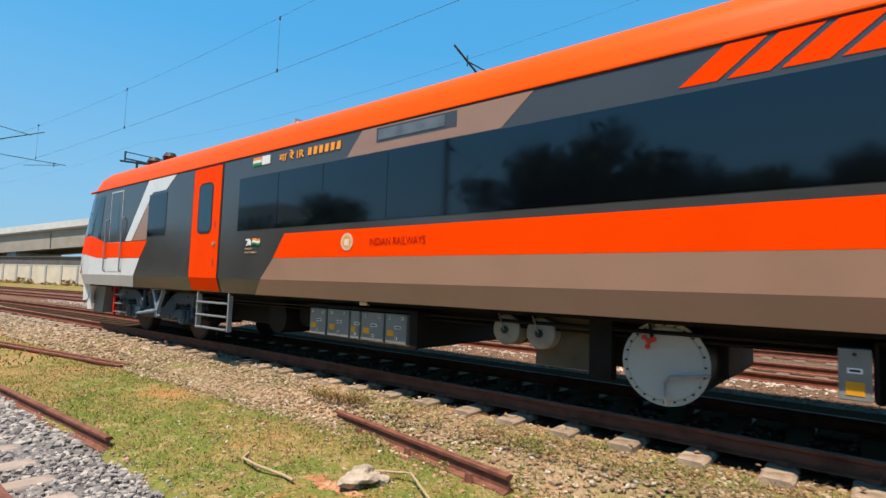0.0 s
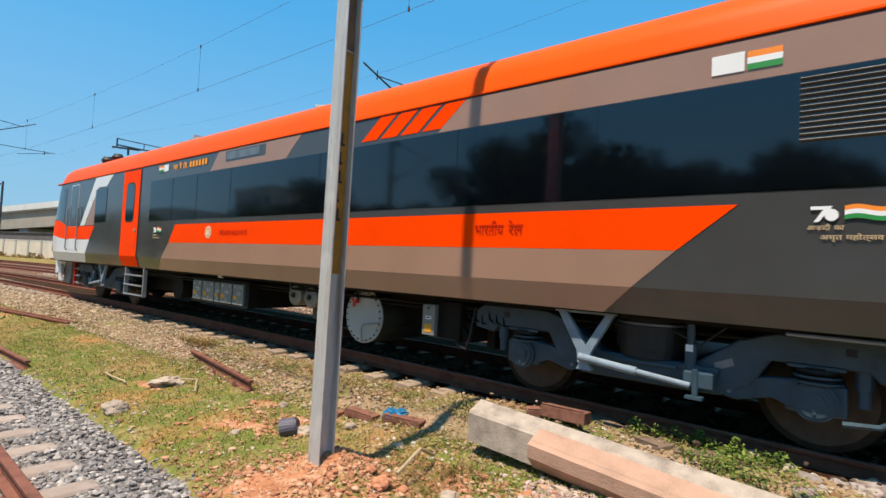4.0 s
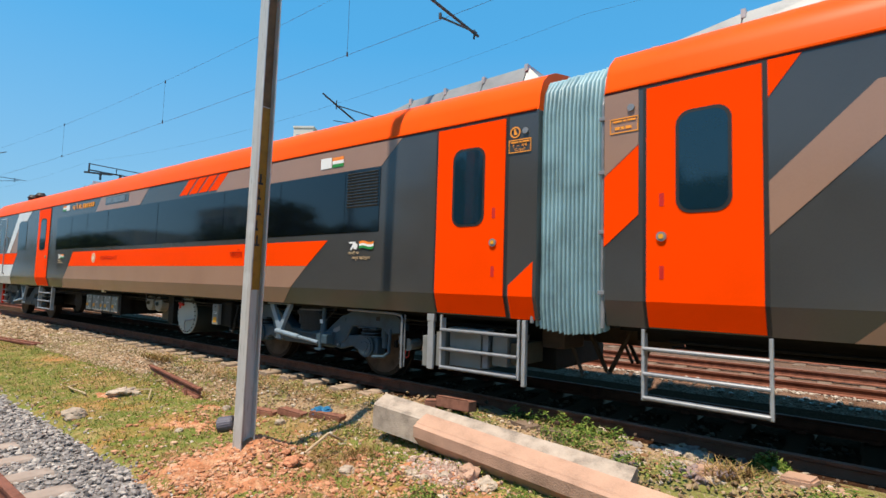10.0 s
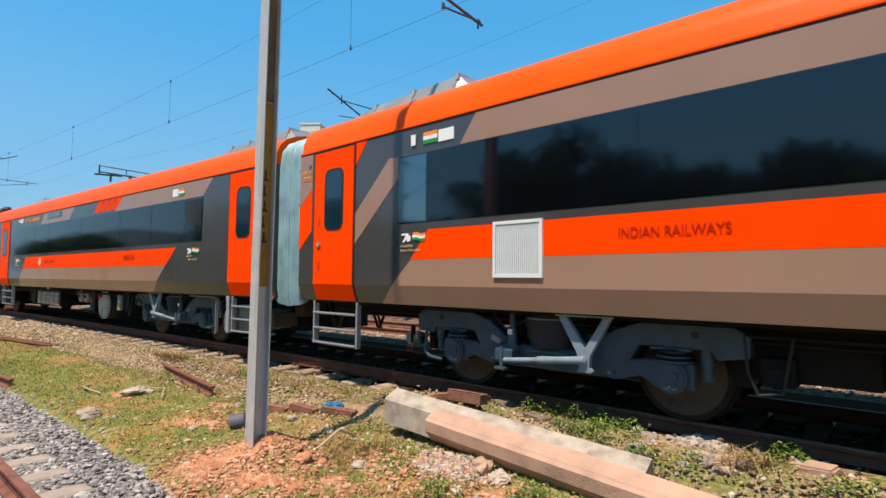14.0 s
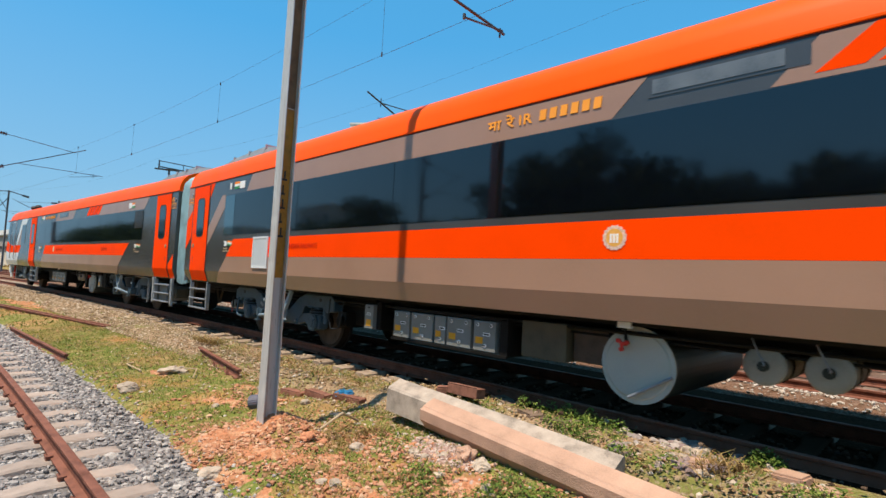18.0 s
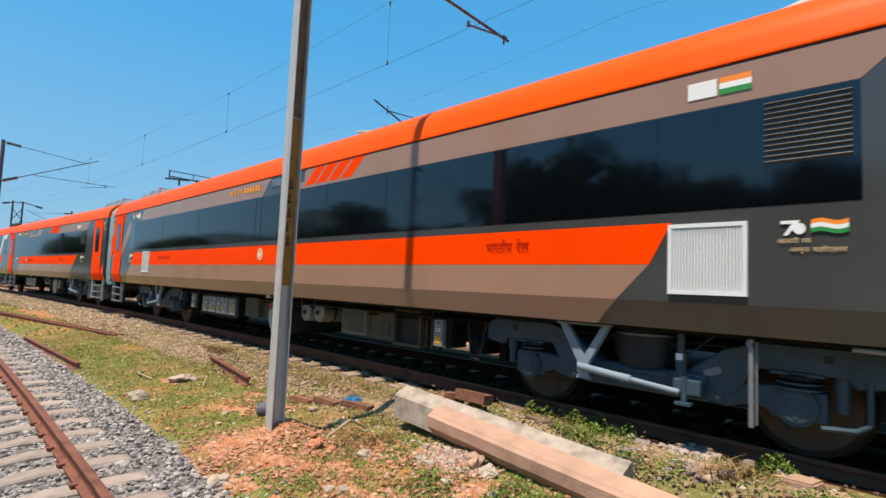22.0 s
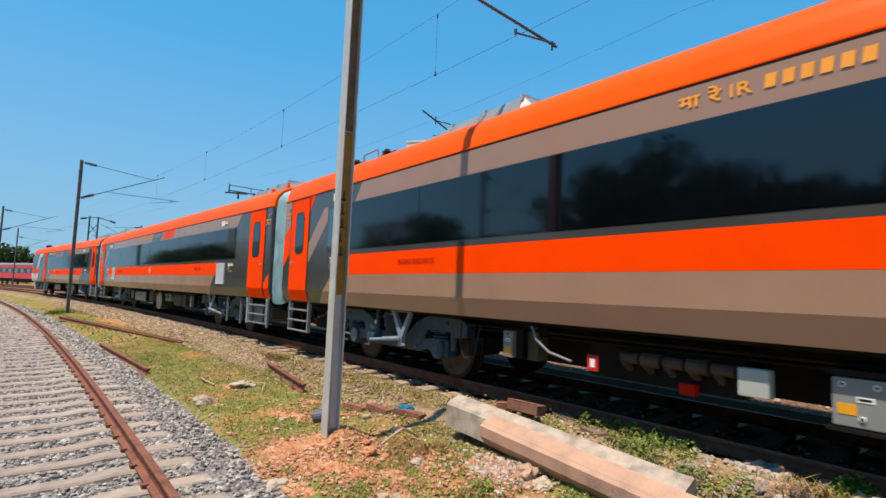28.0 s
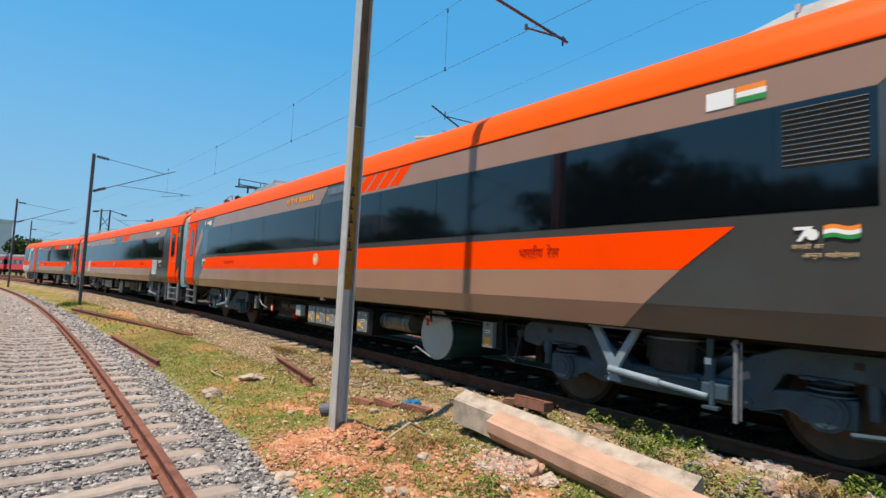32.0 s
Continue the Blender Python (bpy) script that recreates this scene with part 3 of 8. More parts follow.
def side_y(z, proud):
    """The camera-side face of a coach at the height z."""
    if z >= KINK:
        return -SIDE_Y - proud
    return -(1.536 + 0.084 * (z - FOOT) / (KINK - FOOT)) - proud


def clip_at(poly, z, above):
    out = []
    for (x0, z0), (x1, z1) in zip(poly, poly[1:] + poly[:1]):
        i0, i1 = (z0 >= z) == above or z0 == z, (z1 >= z) == above or z1 == z
        if i0:
            out.append((x0, z0))
        if i0 != i1:
            k = (z - z0) / (z1 - z0)
            out.append((x0 + k * (x1 - x0), z))
    return out


def skin(bm, poly, proud, depth=0.012):
    """A thin painted panel on the coach side, folded where the side turns in."""
    for above in (True, False):
        p = clip_at(poly, KINK, above)
        if len(p) < 3:
            continue
        a = [bm.verts.new((x, side_y(z, proud), z)) for x, z in p]
        b = [bm.verts.new((x, side_y(z, proud - depth), z)) for x, z in p]
        bm.faces.new(a)
        bm.faces.new(b[::-1])
        for k in range(len(p)):
            bm.faces.new((a[k], b[k], b[(k + 1) % len(p)], a[(k + 1) % len(p)]))
    bmesh.ops.recalc_face_normals(bm, faces=bm.faces)
    return bm


def panel(name, poly, proud, material, parent, label=""):
    return part(name, skin(bmesh.new(), poly, proud), material, parent, label)


def rect(x0, x1, z0, z1):
    return [(x0, z0), (x1, z0), (x1, z1), (x0, z1)]


def words(name, text, x, z, size, material, parent, proud=0.012, width=None, bold=0.0):
    """Lettering that faces the camera's side, its lower left corner at x, z."""
    cu = bpy.data.curves.new(name, "FONT")
    cu.body, cu.size, cu.extrude, cu.offset = text, size, 0.001, bold
    tmp = new(name, cu)
    bpy.context.view_layer.update()
    me = bpy.data.meshes.new_from_object(tmp.evaluated_get(bpy.context.evaluated_depsgraph_get()))
    bpy.data.objects.remove(tmp)
    xs = [v.co.x for v in me.vertices] or [0, 1]
    k = width / (max(xs) - min(xs)) if width else 1.0
    x00 = min(xs)
    for v in me.vertices:
        v.co = Vector((x + (v.co.x - x00) * k, -SIDE_Y - proud - v.co.z, z + v.co.y))
    me.materials.clear()
    me.materials.append(material)
    return part(name, me, None, parent)


def bars(name, x, z, widths, h, gap, material, parent, proud=0.012, slant=0.0):
    bm = bmesh.new()
    for w in widths:
        skin(bm, [(x, z), (x + w, z), (x + w + slant, z + h), (x + slant, z + h)], proud, 0.006)
        x += w + gap
    return part(name, bm, material, parent)


def flag(x0, x1, z0, z1, parent):
    h = (z1 - z0) / 3
    panel("flag_stripe", rect(x0, x1, z0 + 2 * h, z1), 0.012, SAFFRON, parent, "saffron flag stripe")
    panel("flag_stripe", rect(x0, x1, z0 + h, z0 + 2 * h), 0.012, WHITE, parent, "white flag stripe")
    panel("flag_stripe", rect(x0, x1, z0, z0 + h), 0.012, GREEN, parent, "green flag stripe")


def logo(x, z, w, parent, hindi=True):
    """An emblem of white figure shapes, a waving band and two lines of cream lettering."""
    bm = bmesh.new()
    skin(bm, [(x, z + 0.115), (x + 0.13, z + 0.115), (x + 0.05, z), (x + 0.02, z), (x + 0.075, z + 0.09), (x, z + 0.09)], 0.013, 0.006)
    skin(bm, [(x + 0.125 + 0.042 * math.cos(k * math.pi / 6), z + 0.05 + 0.045 * math.sin(k * math.pi / 6)) for k in range(12)], 0.014, 0.006)
    part("logo_figure", bm, WHITE, parent)
    for k, (mat, nm) in enumerate(((GREEN, "green"), (WHITE, "white"), (SAFFRON, "saffron"))):
        bm = bmesh.new()
        n = 8
        lo = [(x + 0.2 + (w - 0.2) * i / n, z + 0.015 + 0.033 * k + 0.012 * math.sin(i * 0.8)) for i in range(n + 1)]
        skin(bm, lo + [(a, b + 0.033) for a, b in lo[::-1]], 0.013, 0.006)
        part("logo_band", bm, mat, parent, nm + " wave of the emblem")
    if not hindi:
        for text, dx, dz, w in (("Azadi", -0.02, -0.06, 0.14), ("Ka", 0.14, -0.06, 0.06), ("Amrit", -0.02, -0.12, 0.13), ("Mahotsav", 0.13, -0.12, 0.21)):
            words("logo_lettering", text, x + dx, z + dz, 0.05, CREAM_VINYL, parent, width=w)
        return
    for text, dx, dz, w in (("\u0906\u091c\u093c\u093e\u0926\u0940", -0.02, -0.06, 0.14), ("\u0915\u093e", 0.14, -0.06, 0.06), ("\u0905\u092e\u0943\u0924", 0.06, -0.13, 0.13), ("\u092e\u0939\u094b\u0924\u094d\u0938\u0935", 0.21, -0.13, 0.21)):
        words("logo_lettering", text, x + dx, z + dz, 0.052, CREAM_VINYL, parent, width=w)


CREAM_VINYL = plain("cream vinyl lettering", (0.62, 0.44, 0.24), 0.5, var=0.05)


def roundel(x, z, r, parent):
    bm = bmesh.new()
    skin(bm, [(x + (r if k % 2 else r * 0.9) * math.cos(k * math.pi / 16), z + (r if k % 2 else r * 0.9) * math.sin(k * math.pi / 16)) for k in range(32)], 0.012, 0.006)
    part("roundel", bm, ROUNDEL, parent, "pale railway roundel with amber centre")
    bm = bmesh.new()
    skin(bm, [(x + r * 0.70 * math.cos(k * math.pi / 10), z + r * 0.70 * math.sin(k * math.pi / 10)) for k in range(20)], 0.0135, 0.006)
    part("roundel_disc", bm, plain_gold, parent)
    bars("roundel_figure", x - r * 0.35, z - r * 0.4, (0.02, 0.02, 0.02), r * 0.7, 0.012, WHITE, parent, 0.0155)


ROUNDEL = plain("pale roundel vinyl", (0.74, 0.50, 0.40), 0.5, var=0.35, scale=60)
plain_gold = plain("amber emblem", (0.72, 0.36, 0.07), 0.5, var=0.2, scale=30)


def shell(name, x0, x1, parent, nose=False):
    """The coach body: a closed tube of the coach profile. The nose end is raked and narrowed."""
    for nm, prof, mat, lab in (("body_shell", PROFILE[:4], CHARCOAL, ""), ("roof", PROFILE[3:], ROOF_ORANGE, "orange painted arched roof")):
        bm = bmesh.new()
        full = [(-y, z) for y, z in prof] + [(y, z) for y, z in prof[::-1]] if nm == "roof" else None
        rings = []
        xs = [x0, x0 + 0.03] + ([x0 + 0.25, x0 + 0.55, x0 + 0.9, x0 + 1.3, x0 + 1.8, x0 + 2.4] if nose else []) + [x1 - 0.03, x1]
        for i, x in enumerate(xs):
            ring = []
            pts = full or ([(-y, z) for y, z in prof[::-1]] + [(y, z) for y, z in prof])
            d = max(0.0, x - x0)
            for y, z in pts:
                yy, zz, xx = y, z, x
                if nose:
                    e = max(0.0, 1 - d / 2.4)
                    yy = y * (1 - 0.26 * e ** 2.2)
                    lean = max(0.0, (z - 1.75) / 2.2)
                    xx = x + e * 1.4 * lean ** 1.3
                    if z > 3.3:
                        zz = z - 0.34 * e ** 1.5 * (z - 3.2) / 0.8
                    if z < 1.3:
                        xx = x + e * 0.10
                elif i in (0, len(xs) - 1):
                    yy, zz = y * 0.985, z - (0.02 if z > 3.4 else 0)
                ring.append(bm.verts.new((xx, yy, zz)))
            rings.append(ring)
        n = len(rings[0])
        for a, b in zip(rings, rings[1:]):
            for k in range(n - (0 if nm == "body_shell" else 1)):
                bm.faces.new((a[k], b[k], b[(k + 1) % n], a[(k + 1) % n]))
        bm.faces.new(rings[0][::-1])
        bm.faces.new(rings[-1])
        bmesh.ops.recalc_face_normals(bm, faces=bm.faces)
        ob = part(nm, bm, mat, parent, lab)
        if nm == "roof":
            ob.data.shade_smooth()
            ob.data.set_sharp_from_angle(angle=radians(35))
    # gutter line under the roof
    part("gutter", boxed(x0 + (1.7 if nose else 0.02), x1 - 0.02, -1.636, -1.60, 3.343, 3.373, 0.005), ROOF_ORANGE, parent)
    part("cant_seam", boxed(x0 + (1.7 if nose else 0.02), x1 - 0.02, -1.6235, -1.60, 3.322, 3.3425), SEAM, parent, "dark red seam under the roof edge")
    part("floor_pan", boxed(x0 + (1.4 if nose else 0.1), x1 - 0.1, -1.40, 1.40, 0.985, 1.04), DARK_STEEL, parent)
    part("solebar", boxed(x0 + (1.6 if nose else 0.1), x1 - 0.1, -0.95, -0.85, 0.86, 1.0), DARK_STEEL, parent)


SEAM = plain("dark red seam", (0.06, 0.008, 0.005), 0.6, var=0.1)


DOOR_GLASS = plain("bluish door glass", (0.006, 0.024, 0.040), 0.03, var=0.05, spec=0.8)


def door(x0, x1, parent, right_handle=True, window=None):
    """A flush plug door with a rounded window."""
    z0, z1 = 1.03, 3.30
    d = part("door", skin(bmesh.new(), rect(x0, x1, z0 + 0.015, z1), 0.016, 0.02), ORANGE, parent, "bright orange passenger door")
    for a, b in ((x0 - 0.035, x0), (x1, x1 + 0.035)):
        part("door_seal", skin(bmesh.new(), rect(a, b, z0, z1 + 0.02), 0.006, 0.01), SEAL, d)
    part("door_seal", skin(bmesh.new(), rect(x0 - 0.035, x1 + 0.035, z1, z1 + 0.02), 0.0065, 0.01), SEAL, d)
    wc = (x0 + x1) / 2 + (-0.015 if right_handle else 0.02)
    w0, w1 = window or (wc - 0.2, wc + 0.2)
    part("window_seal", skin(bmesh.new(), rounded(w0 - 0.03, w1 + 0.03, 2.08, 3.02, 0.13), 0.021, 0.01), SEAL, d)
    part("door_window", skin(bmesh.new(), rounded(w0, w1, 2.11, 2.99, 0.11), 0.0235, 0.008), DOOR_GLASS, d)
    h = x1 - 0.14 if right_handle else x0 + 0.14
    for z in (1.55, 2.22):
        part("door_handle", skin(bmesh.new(), rect(h - 0.02, h + 0.02, z - 0.06, z + 0.06), 0.019, 0.006), RED, d, "small red handle recess")
    bm = bmesh.new()
    rod(bm, (h, -1.635, 1.88), (h, -1.655, 1.88), 0.045, 16)
    part("door_button", bm, ALU, d)
    bm = bmesh.new()
    rod(bm, (h, -1.65, 1.88), (h, -1.662, 1.88), 0.024, 12)
    part("door_button", bm, YELLOW, d)
    return d


def ladder(x0, x1, parent, plate=True):
    """Boarding steps below a door: two posts and three treads."""
    s = part("boarding_steps", boxed(x0 - 0.022, x0 + 0.008, -1.56, -1.53, 0.36, 1.02, 0.006), GREY_STEEL, parent, "grey steel boarding steps")
    part("post", boxed(x1 - 0.008, x1 + 0.022, -1.56, -1.53, 0.36, 1.02, 0.006), GREY_STEEL, s)
    if plate:
        part("post", boxed(x1 + 0.05, x1 + 0.095, -1.56, -1.50, 0.30, 1.02, 0.006), GREY_STEEL, s)
        part("post", boxed(x0 - 0.23, x0 - 0.14, -1.54, -1.50, 0.34, 1.02, 0.006), GREY_STEEL, s)
        part("bracket_cap", boxed(x0 - 0.24, x0 - 0.13, -1.545, -1.49, 0.93, 1.02, 0.006), GREY_STEEL, s)
        part("side_case", boxed(x0 - 0.13, x0 - 0.03, -1.48, -1.2, 0.38, 0.80, 0.008), BOX_GREY, s)
    for z in (0.39, 0.61, 0.84):
        bm = boxed(x0, x1, -1.56, -1.47, z - 0.010, z + 0.010, 0.004)
        rod(bm, (x0, -1.565, z), (x1, -1.565, z), 0.02, 10)
        part("tread", bm, ALU, s)
    for xx in (x0, x1):
        part("side_plate", boxed(xx - 0.006, xx + 0.006, -1.53, -1.47, 0.36, 0.98), GREY_STEEL, s)
    if plate:
        ab = part("apparatus_box", boxed(x0 + 0.04, x0 + 0.50, -1.43, -0.85, 0.40, 0.84, 0.01), BOX_GREY, parent, "grey apparatus box behind the steps")
        part("box_lid", boxed(x0 + 0.02, x0 + 0.52, -1.44, -0.85, 0.84, 0.865, 0.006), BOX_GREY, ab)
        part("apparatus_box", boxed(x0 + 0.64, x1 - 0.22, -1.40, -0.85, 0.46, 0.80, 0.01), BOX_GREY, parent, "small grey apparatus box behind the steps")
        part("apparatus_strap", boxed(x0 + 0.535, x0 + 0.61, -1.45, -1.40, 0.42, 0.86, 0.006), ALU, parent, "grey strap with buckle")
        part("apparatus_box", boxed(x1 - 0.20, x1 - 0.04, -1.36, -0.85, 0.50, 0.74, 0.01), KHAKI, parent, "small grimy apparatus box behind the steps")
        part("pipe_run", rod(bmesh.new(), (x0 + 0.1, -1.36, 0.36), (x1 - 0.02, -1.36, 0.38), 0.018, 8), ALU, parent)
        # added dark block that keeps the space behind the steps dark
        part("dark_filler", boxed(x0 - 0.5, x1 + 0.1, -0.8, 0.8, 0.40, 0.98, 0.02), DARK_STEEL, parent)
        part("apparatus_box", boxed(x0 - 0.335, x0 - 0.24, -1.50, -1.2, 0.36, 0.74, 0.01), BOX_GREY, parent, "narrow grey cabinet beside the steps")
    return s


def wheelset(x, parent):
    bm = bmesh.new()
    for s in (-1, 1):
        y = s * 0.80
        rod(bm, (0, y - 0.066, 0), (0, y + 0.066, 0), 0.455, 40)
        rod(bm, (0, y - s * 0.066, 0), (0, y - s * 0.10, 0), 0.485, 40)
        rod(bm, (0, y + s * 0.066, 0), (0, y + s * 0.13, 0), 0.13, 16)
        for k in range(8):
            a = k * math.pi / 4
            rod(bm, (0.30 * math.cos(a), y + s * 0.06, 0.30 * math.sin(a)), (0.30 * math.cos(a), y + s * 0.074, 0.30 * math.sin(a)), 0.03, 8)
    rod(bm, (0, -1.1, 0), (0, 1.1, 0), 0.085, 14)
    ob = part("wheelset", bm, WHEEL, parent, "dusty brown steel wheels on an axle")
    ob.matrix_basis = pose(x, 0, 0.455)
    for s in (-1, 1):
        bm = bmesh.new()
        rod(bm, (0, s * 0.868, 0), (0, s * 0.878, 0), 0.40, 40, caps=True)
        part("wheel_disc", bm, WHEEL_DISC, ob)
    return ob


WHEEL_DISC = plain("dusty wheel face", (0.095, 0.072, 0.056), 0.8, var=0.3, scale=6, spec=0.2)
BOGIE_FRAME = [(-1.98, 0.70), (-1.98, 0.90), (-1.86, 0.97), (-1.05, 0.97), (-0.78, 0.88), (-0.42, 0.62), (0.42, 0.62), (0.78, 0.88), (1.05, 0.97), (1.86, 0.97), (1.98, 0.90), (1.98, 0.70),
               (1.72, 0.66), (1.66, 0.74), (1.02, 0.74), (0.88, 0.50), (0.62, 0.38), (-0.62, 0.38), (-0.88, 0.50), (-1.02, 0.74), (-1.66, 0.74), (-1.72, 0.66)]


def bogie(x, d, parent, bright=False):
    """A bogie at x; d = 1 where its bracket lies towards +x, -1 towards -x."""
    bm = slab(bmesh.new(), BOGIE_FRAME, -1.24, -1.04)
    bmesh.ops.bevel(bm, geom=[e for e in bm.edges], offset=0.015, segments=1, affect="EDGES")
    f = part("bogie_frame", bm, BOGIE, parent, "blue-grey cranked bogie side frame")
    f.matrix_basis = pose(x, 0, 0)
    part("bogie_frame_far", slab(bmesh.new(), BOGIE_FRAME, 1.04, 1.24), BOGIE, f)
    bm = bmesh.new()
    box(bm, -0.35, 0.35, -1.1, 1.1, 0.40, 0.62, 0.02)
    box(bm, -1.9, -1.8, -1.1, 1.1, 0.74, 0.90, 0.01)
    box(bm, 1.8, 1.9, -1.1, 1.1, 0.74, 0.90, 0.01)
    for s in (-1, 1):
        rod(bm, (s * 0.62, -0.45, 0.5), (s * 0.62, 0.45, 0.5), 0.24, 18)
    part("transom", bm, DARK_STEEL, f)
    for s in (-1, 1):
        ax = s * 1.325
        bm = bmesh.new()
        rod(bm, (ax, -1.262, 0.47), (ax, -1.02, 0.47), 0.155, 24)
        box(bm, ax - 0.20, ax + 0.20, -1.22, -1.04, 0.36, 0.60, 0.02)
        box(bm, ax - s * 0.62 - 0.08, ax, -1.20, -1.06, 0.44, 0.58, 0.02)
        a = part("axle_box", bm, BOGIE, f)
        bm = bmesh.new()
        rod(bm, (ax, -1.26, 0.47), (ax, -1.274, 0.47), 0.125, 20)
        for k in range(3):
            an = k * 2.1 + 0.5
            rod(bm, (ax + 0.085 * math.cos(an), -1.27, 0.47 + 0.085 * math.sin(an)), (ax + 0.085 * math.cos(an), -1.284, 0.47 + 0.085 * math.sin(an)), 0.016, 6)
        part("axle_cap", bm, CAP_GREY if (s == -1 and bright) else BOGIE, f)
        bm = bmesh.new()
        rod(bm, (ax, -1.284, 0.47), (ax, -1.272, 0.47), 0.07, 8)
        part("cap_boss", bm, CAP_GREY if (s == -1 and bright) else BOGIE, f)
        # trailing arm from the axle box to its pivot on the frame
        bm = slab(bmesh.new(), [(ax - s * 0.10, 0.62), (ax - s * 0.36, 0.60), (ax - s * 0.62, 0.50), (ax - s * 0.66, 0.40), (ax - s * 0.56, 0.37), (ax - s * 0.30, 0.44), (ax - s * 0.10, 0.36)], -1.23, -1.13)
        bmesh.ops.bevel(bm, geom=[e for e in bm.edges], offset=0.012, segments=1, affect="EDGES")
        part("trailing_arm", bm, BOGIE, f)
        bm = bmesh.new()
        rod(bm, (ax - s * 0.60, -1.25, 0.44), (ax - s * 0.60, -1.12, 0.44), 0.05, 14)
        part("arm_pivot", bm, BOGIE, f)
        part("pivot_bolt", rod(bmesh.new(), (ax - s * 0.60, -1.262, 0.44), (ax - s * 0.60, -1.25, 0.44), 0.017, 6), CAP_GREY, f)
        # layered rubber spring over the box
        for k in range(3):
            bm = bmesh.new()
            rod(bm, (ax, -1.13, 0.605 + k * 0.042), (ax, -1.13, 0.622 + k * 0.042), 0.185 - 0.02 * k, 20)
            part("spring_plate", bm, BOGIE, f)
        part("spring_seat", boxed(ax - 0.19, ax + 0.19, -1.25, -1.06, 0.715, 0.745, 0.01), BOGIE, f)
        part("lifting_hole", boxed(ax + s * 0.22 - 0.035, ax + s * 0.22 + 0.035, -1.2435, -1.235, 0.845, 0.905), SEAL, f, "dark square hole in the frame")
        part("bolt_boss", rod(bmesh.new(), (ax - s * 0.47, -1.25, 0.82), (ax - s * 0.47, -1.235, 0.82), 0.022, 10), BOGIE, f)
        bm = bmesh.new()
        for k in range(4):
            rod(bm, (ax, -1.13, 0.62 + k * 0.03), (ax, -1.13, 0.64 + k * 0.03), 0.15 - 0.012 * (k % 2), 18)
        part("coil_spring", bm, DARK_STEEL, f)
        bm = bmesh.new()
        rod(bm, (ax + s * 0.30, -1.16, 0.46), (ax + s * 0.30, -1.16, 0.86), 0.045, 10)
        rod(bm, (ax + s * 0.30, -1.16, 0.60), (ax + s * 0.30, -1.16, 0.84), 0.06, 10)
        part("axle_damper", bm, BOGIE, f)
        bm = bmesh.new()
        box(bm, ax + s * 0.50, ax + s * 0.62, -1.05, -0.7, 0.42, 0.72, 0.02)
        part("brake_unit", bm, DARK_STEEL, f)
        part("brake_block", boxed(ax - s * 0.49 - 0.03, ax - s * 0.49 + 0.03, -0.95, -0.65, 0.35, 0.75, 0.02), DARK_STEEL, f)
    bm = bmesh.new()
    rod(bm, (0.0, -1.02, 0.62), (0.0, -1.02, 0.70), 0.30, 28)
    rod(bm, (0.0, -1.02, 0.70), (0.0, -1.02, 0.86), 0.33, 28)
    rod(bm, (0.0, -1.02, 0.86), (0.0, -1.02, 0.92), 0.36, 28)
    rod(bm, (0.0, -1.02, 0.92), (0.0, -1.02, 0.98), 0.30, 28)
    part("air_spring", bm, SEAL, f, "black rubber air spring")
    bm = bmesh.new()
    rod(bm, (0.0, -1.02, 0.925), (0.0, -1.02, 0.945), 0.335, 28)
    part("spring_collar", bm, ALU, f, "bright metal collar of the air spring")
    part("spring_plank", boxed(-0.28, 0.30, -1.27, -1.20, 0.555, 0.59, 0.006), BOGIE, f)
    # yaw damper and its forked bracket
    bx = d * 0.53
    bm = bmesh.new()
    slab(bm, [(bx - 0.29, 1.0), (bx - 0.20, 1.0), (bx + 0.05, 0.63), (bx + 0.05, 0.50), (bx - 0.06, 0.50), (bx - 0.07, 0.62)], -1.42, -1.36)
    slab(bm, [(bx + 0.30, 1.0), (bx + 0.22, 1.0), (bx + 0.01, 0.66), (bx - 0.02, 0.58), (bx + 0.06, 0.56), (bx + 0.08, 0.62)], -1.43, -1.37)
    box(bm, bx - 0.31, bx + 0.32, -1.44, -1.34, 0.99, 1.01)
    rod(bm, (bx + 0.02, -1.47, 0.565), (bx + 0.02, -1.34, 0.565), 0.03, 12)
    slab(bm, [(bx - 0.05, 0.60), (bx + 0.075, 0.60), (bx + 0.065, 0.49), (bx + 0.095, 0.455), (bx + 0.095, 0.44), (bx - 0.06, 0.44), (bx - 0.06, 0.455), (bx - 0.035, 0.49)], -1.435, -1.375)
    part("damper_bracket", bm, PALE_BRACKET, f, "pale blue-grey forked damper bracket")
    bm = bmesh.new()
    e0, e1 = (bx + d * 0.03, -1.45, 0.565), (bx - d * 0.98, -1.40, 0.455)
    m0 = tuple(a + (b - a) * 0.55 for a, b in zip(e0, e1))
    rod(bm, e0, m0, 0.038, 14)
    rod(bm, m0, e1, 0.028, 14)
    rod(bm, tuple(a + (b - a) * 0.45 for a, b in zip(e0, e1)), m0, 0.041, 14)
    part("yaw_damper", bm, PALE_BRACKET, f, "pale grey yaw damper")
    bm = bmesh.new()
    ex = bx - d * 1.02
    box(bm, ex - 0.10, ex + 0.14, -1.40, -1.22, 0.44, 0.58, 0.015)
    rod(bm, (ex, -1.40, 0.36), (ex, -1.40, 0.60), 0.025, 8)
    box(bm, ex - 0.07, ex + 0.07, -1.45, -1.36, 0.35, 0.375)
    part("damper_seat", bm, BOGIE, f)
    part("seat_bracket", slab(bmesh.new(), [(ex - 0.14, 0.62), (ex + 0.16, 0.62), (ex + 0.12, 0.42), (ex - 0.08, 0.40)], -1.30, -1.235), BOGIE, f)
    vx = -d * 0.42
    bm = bmesh.new()
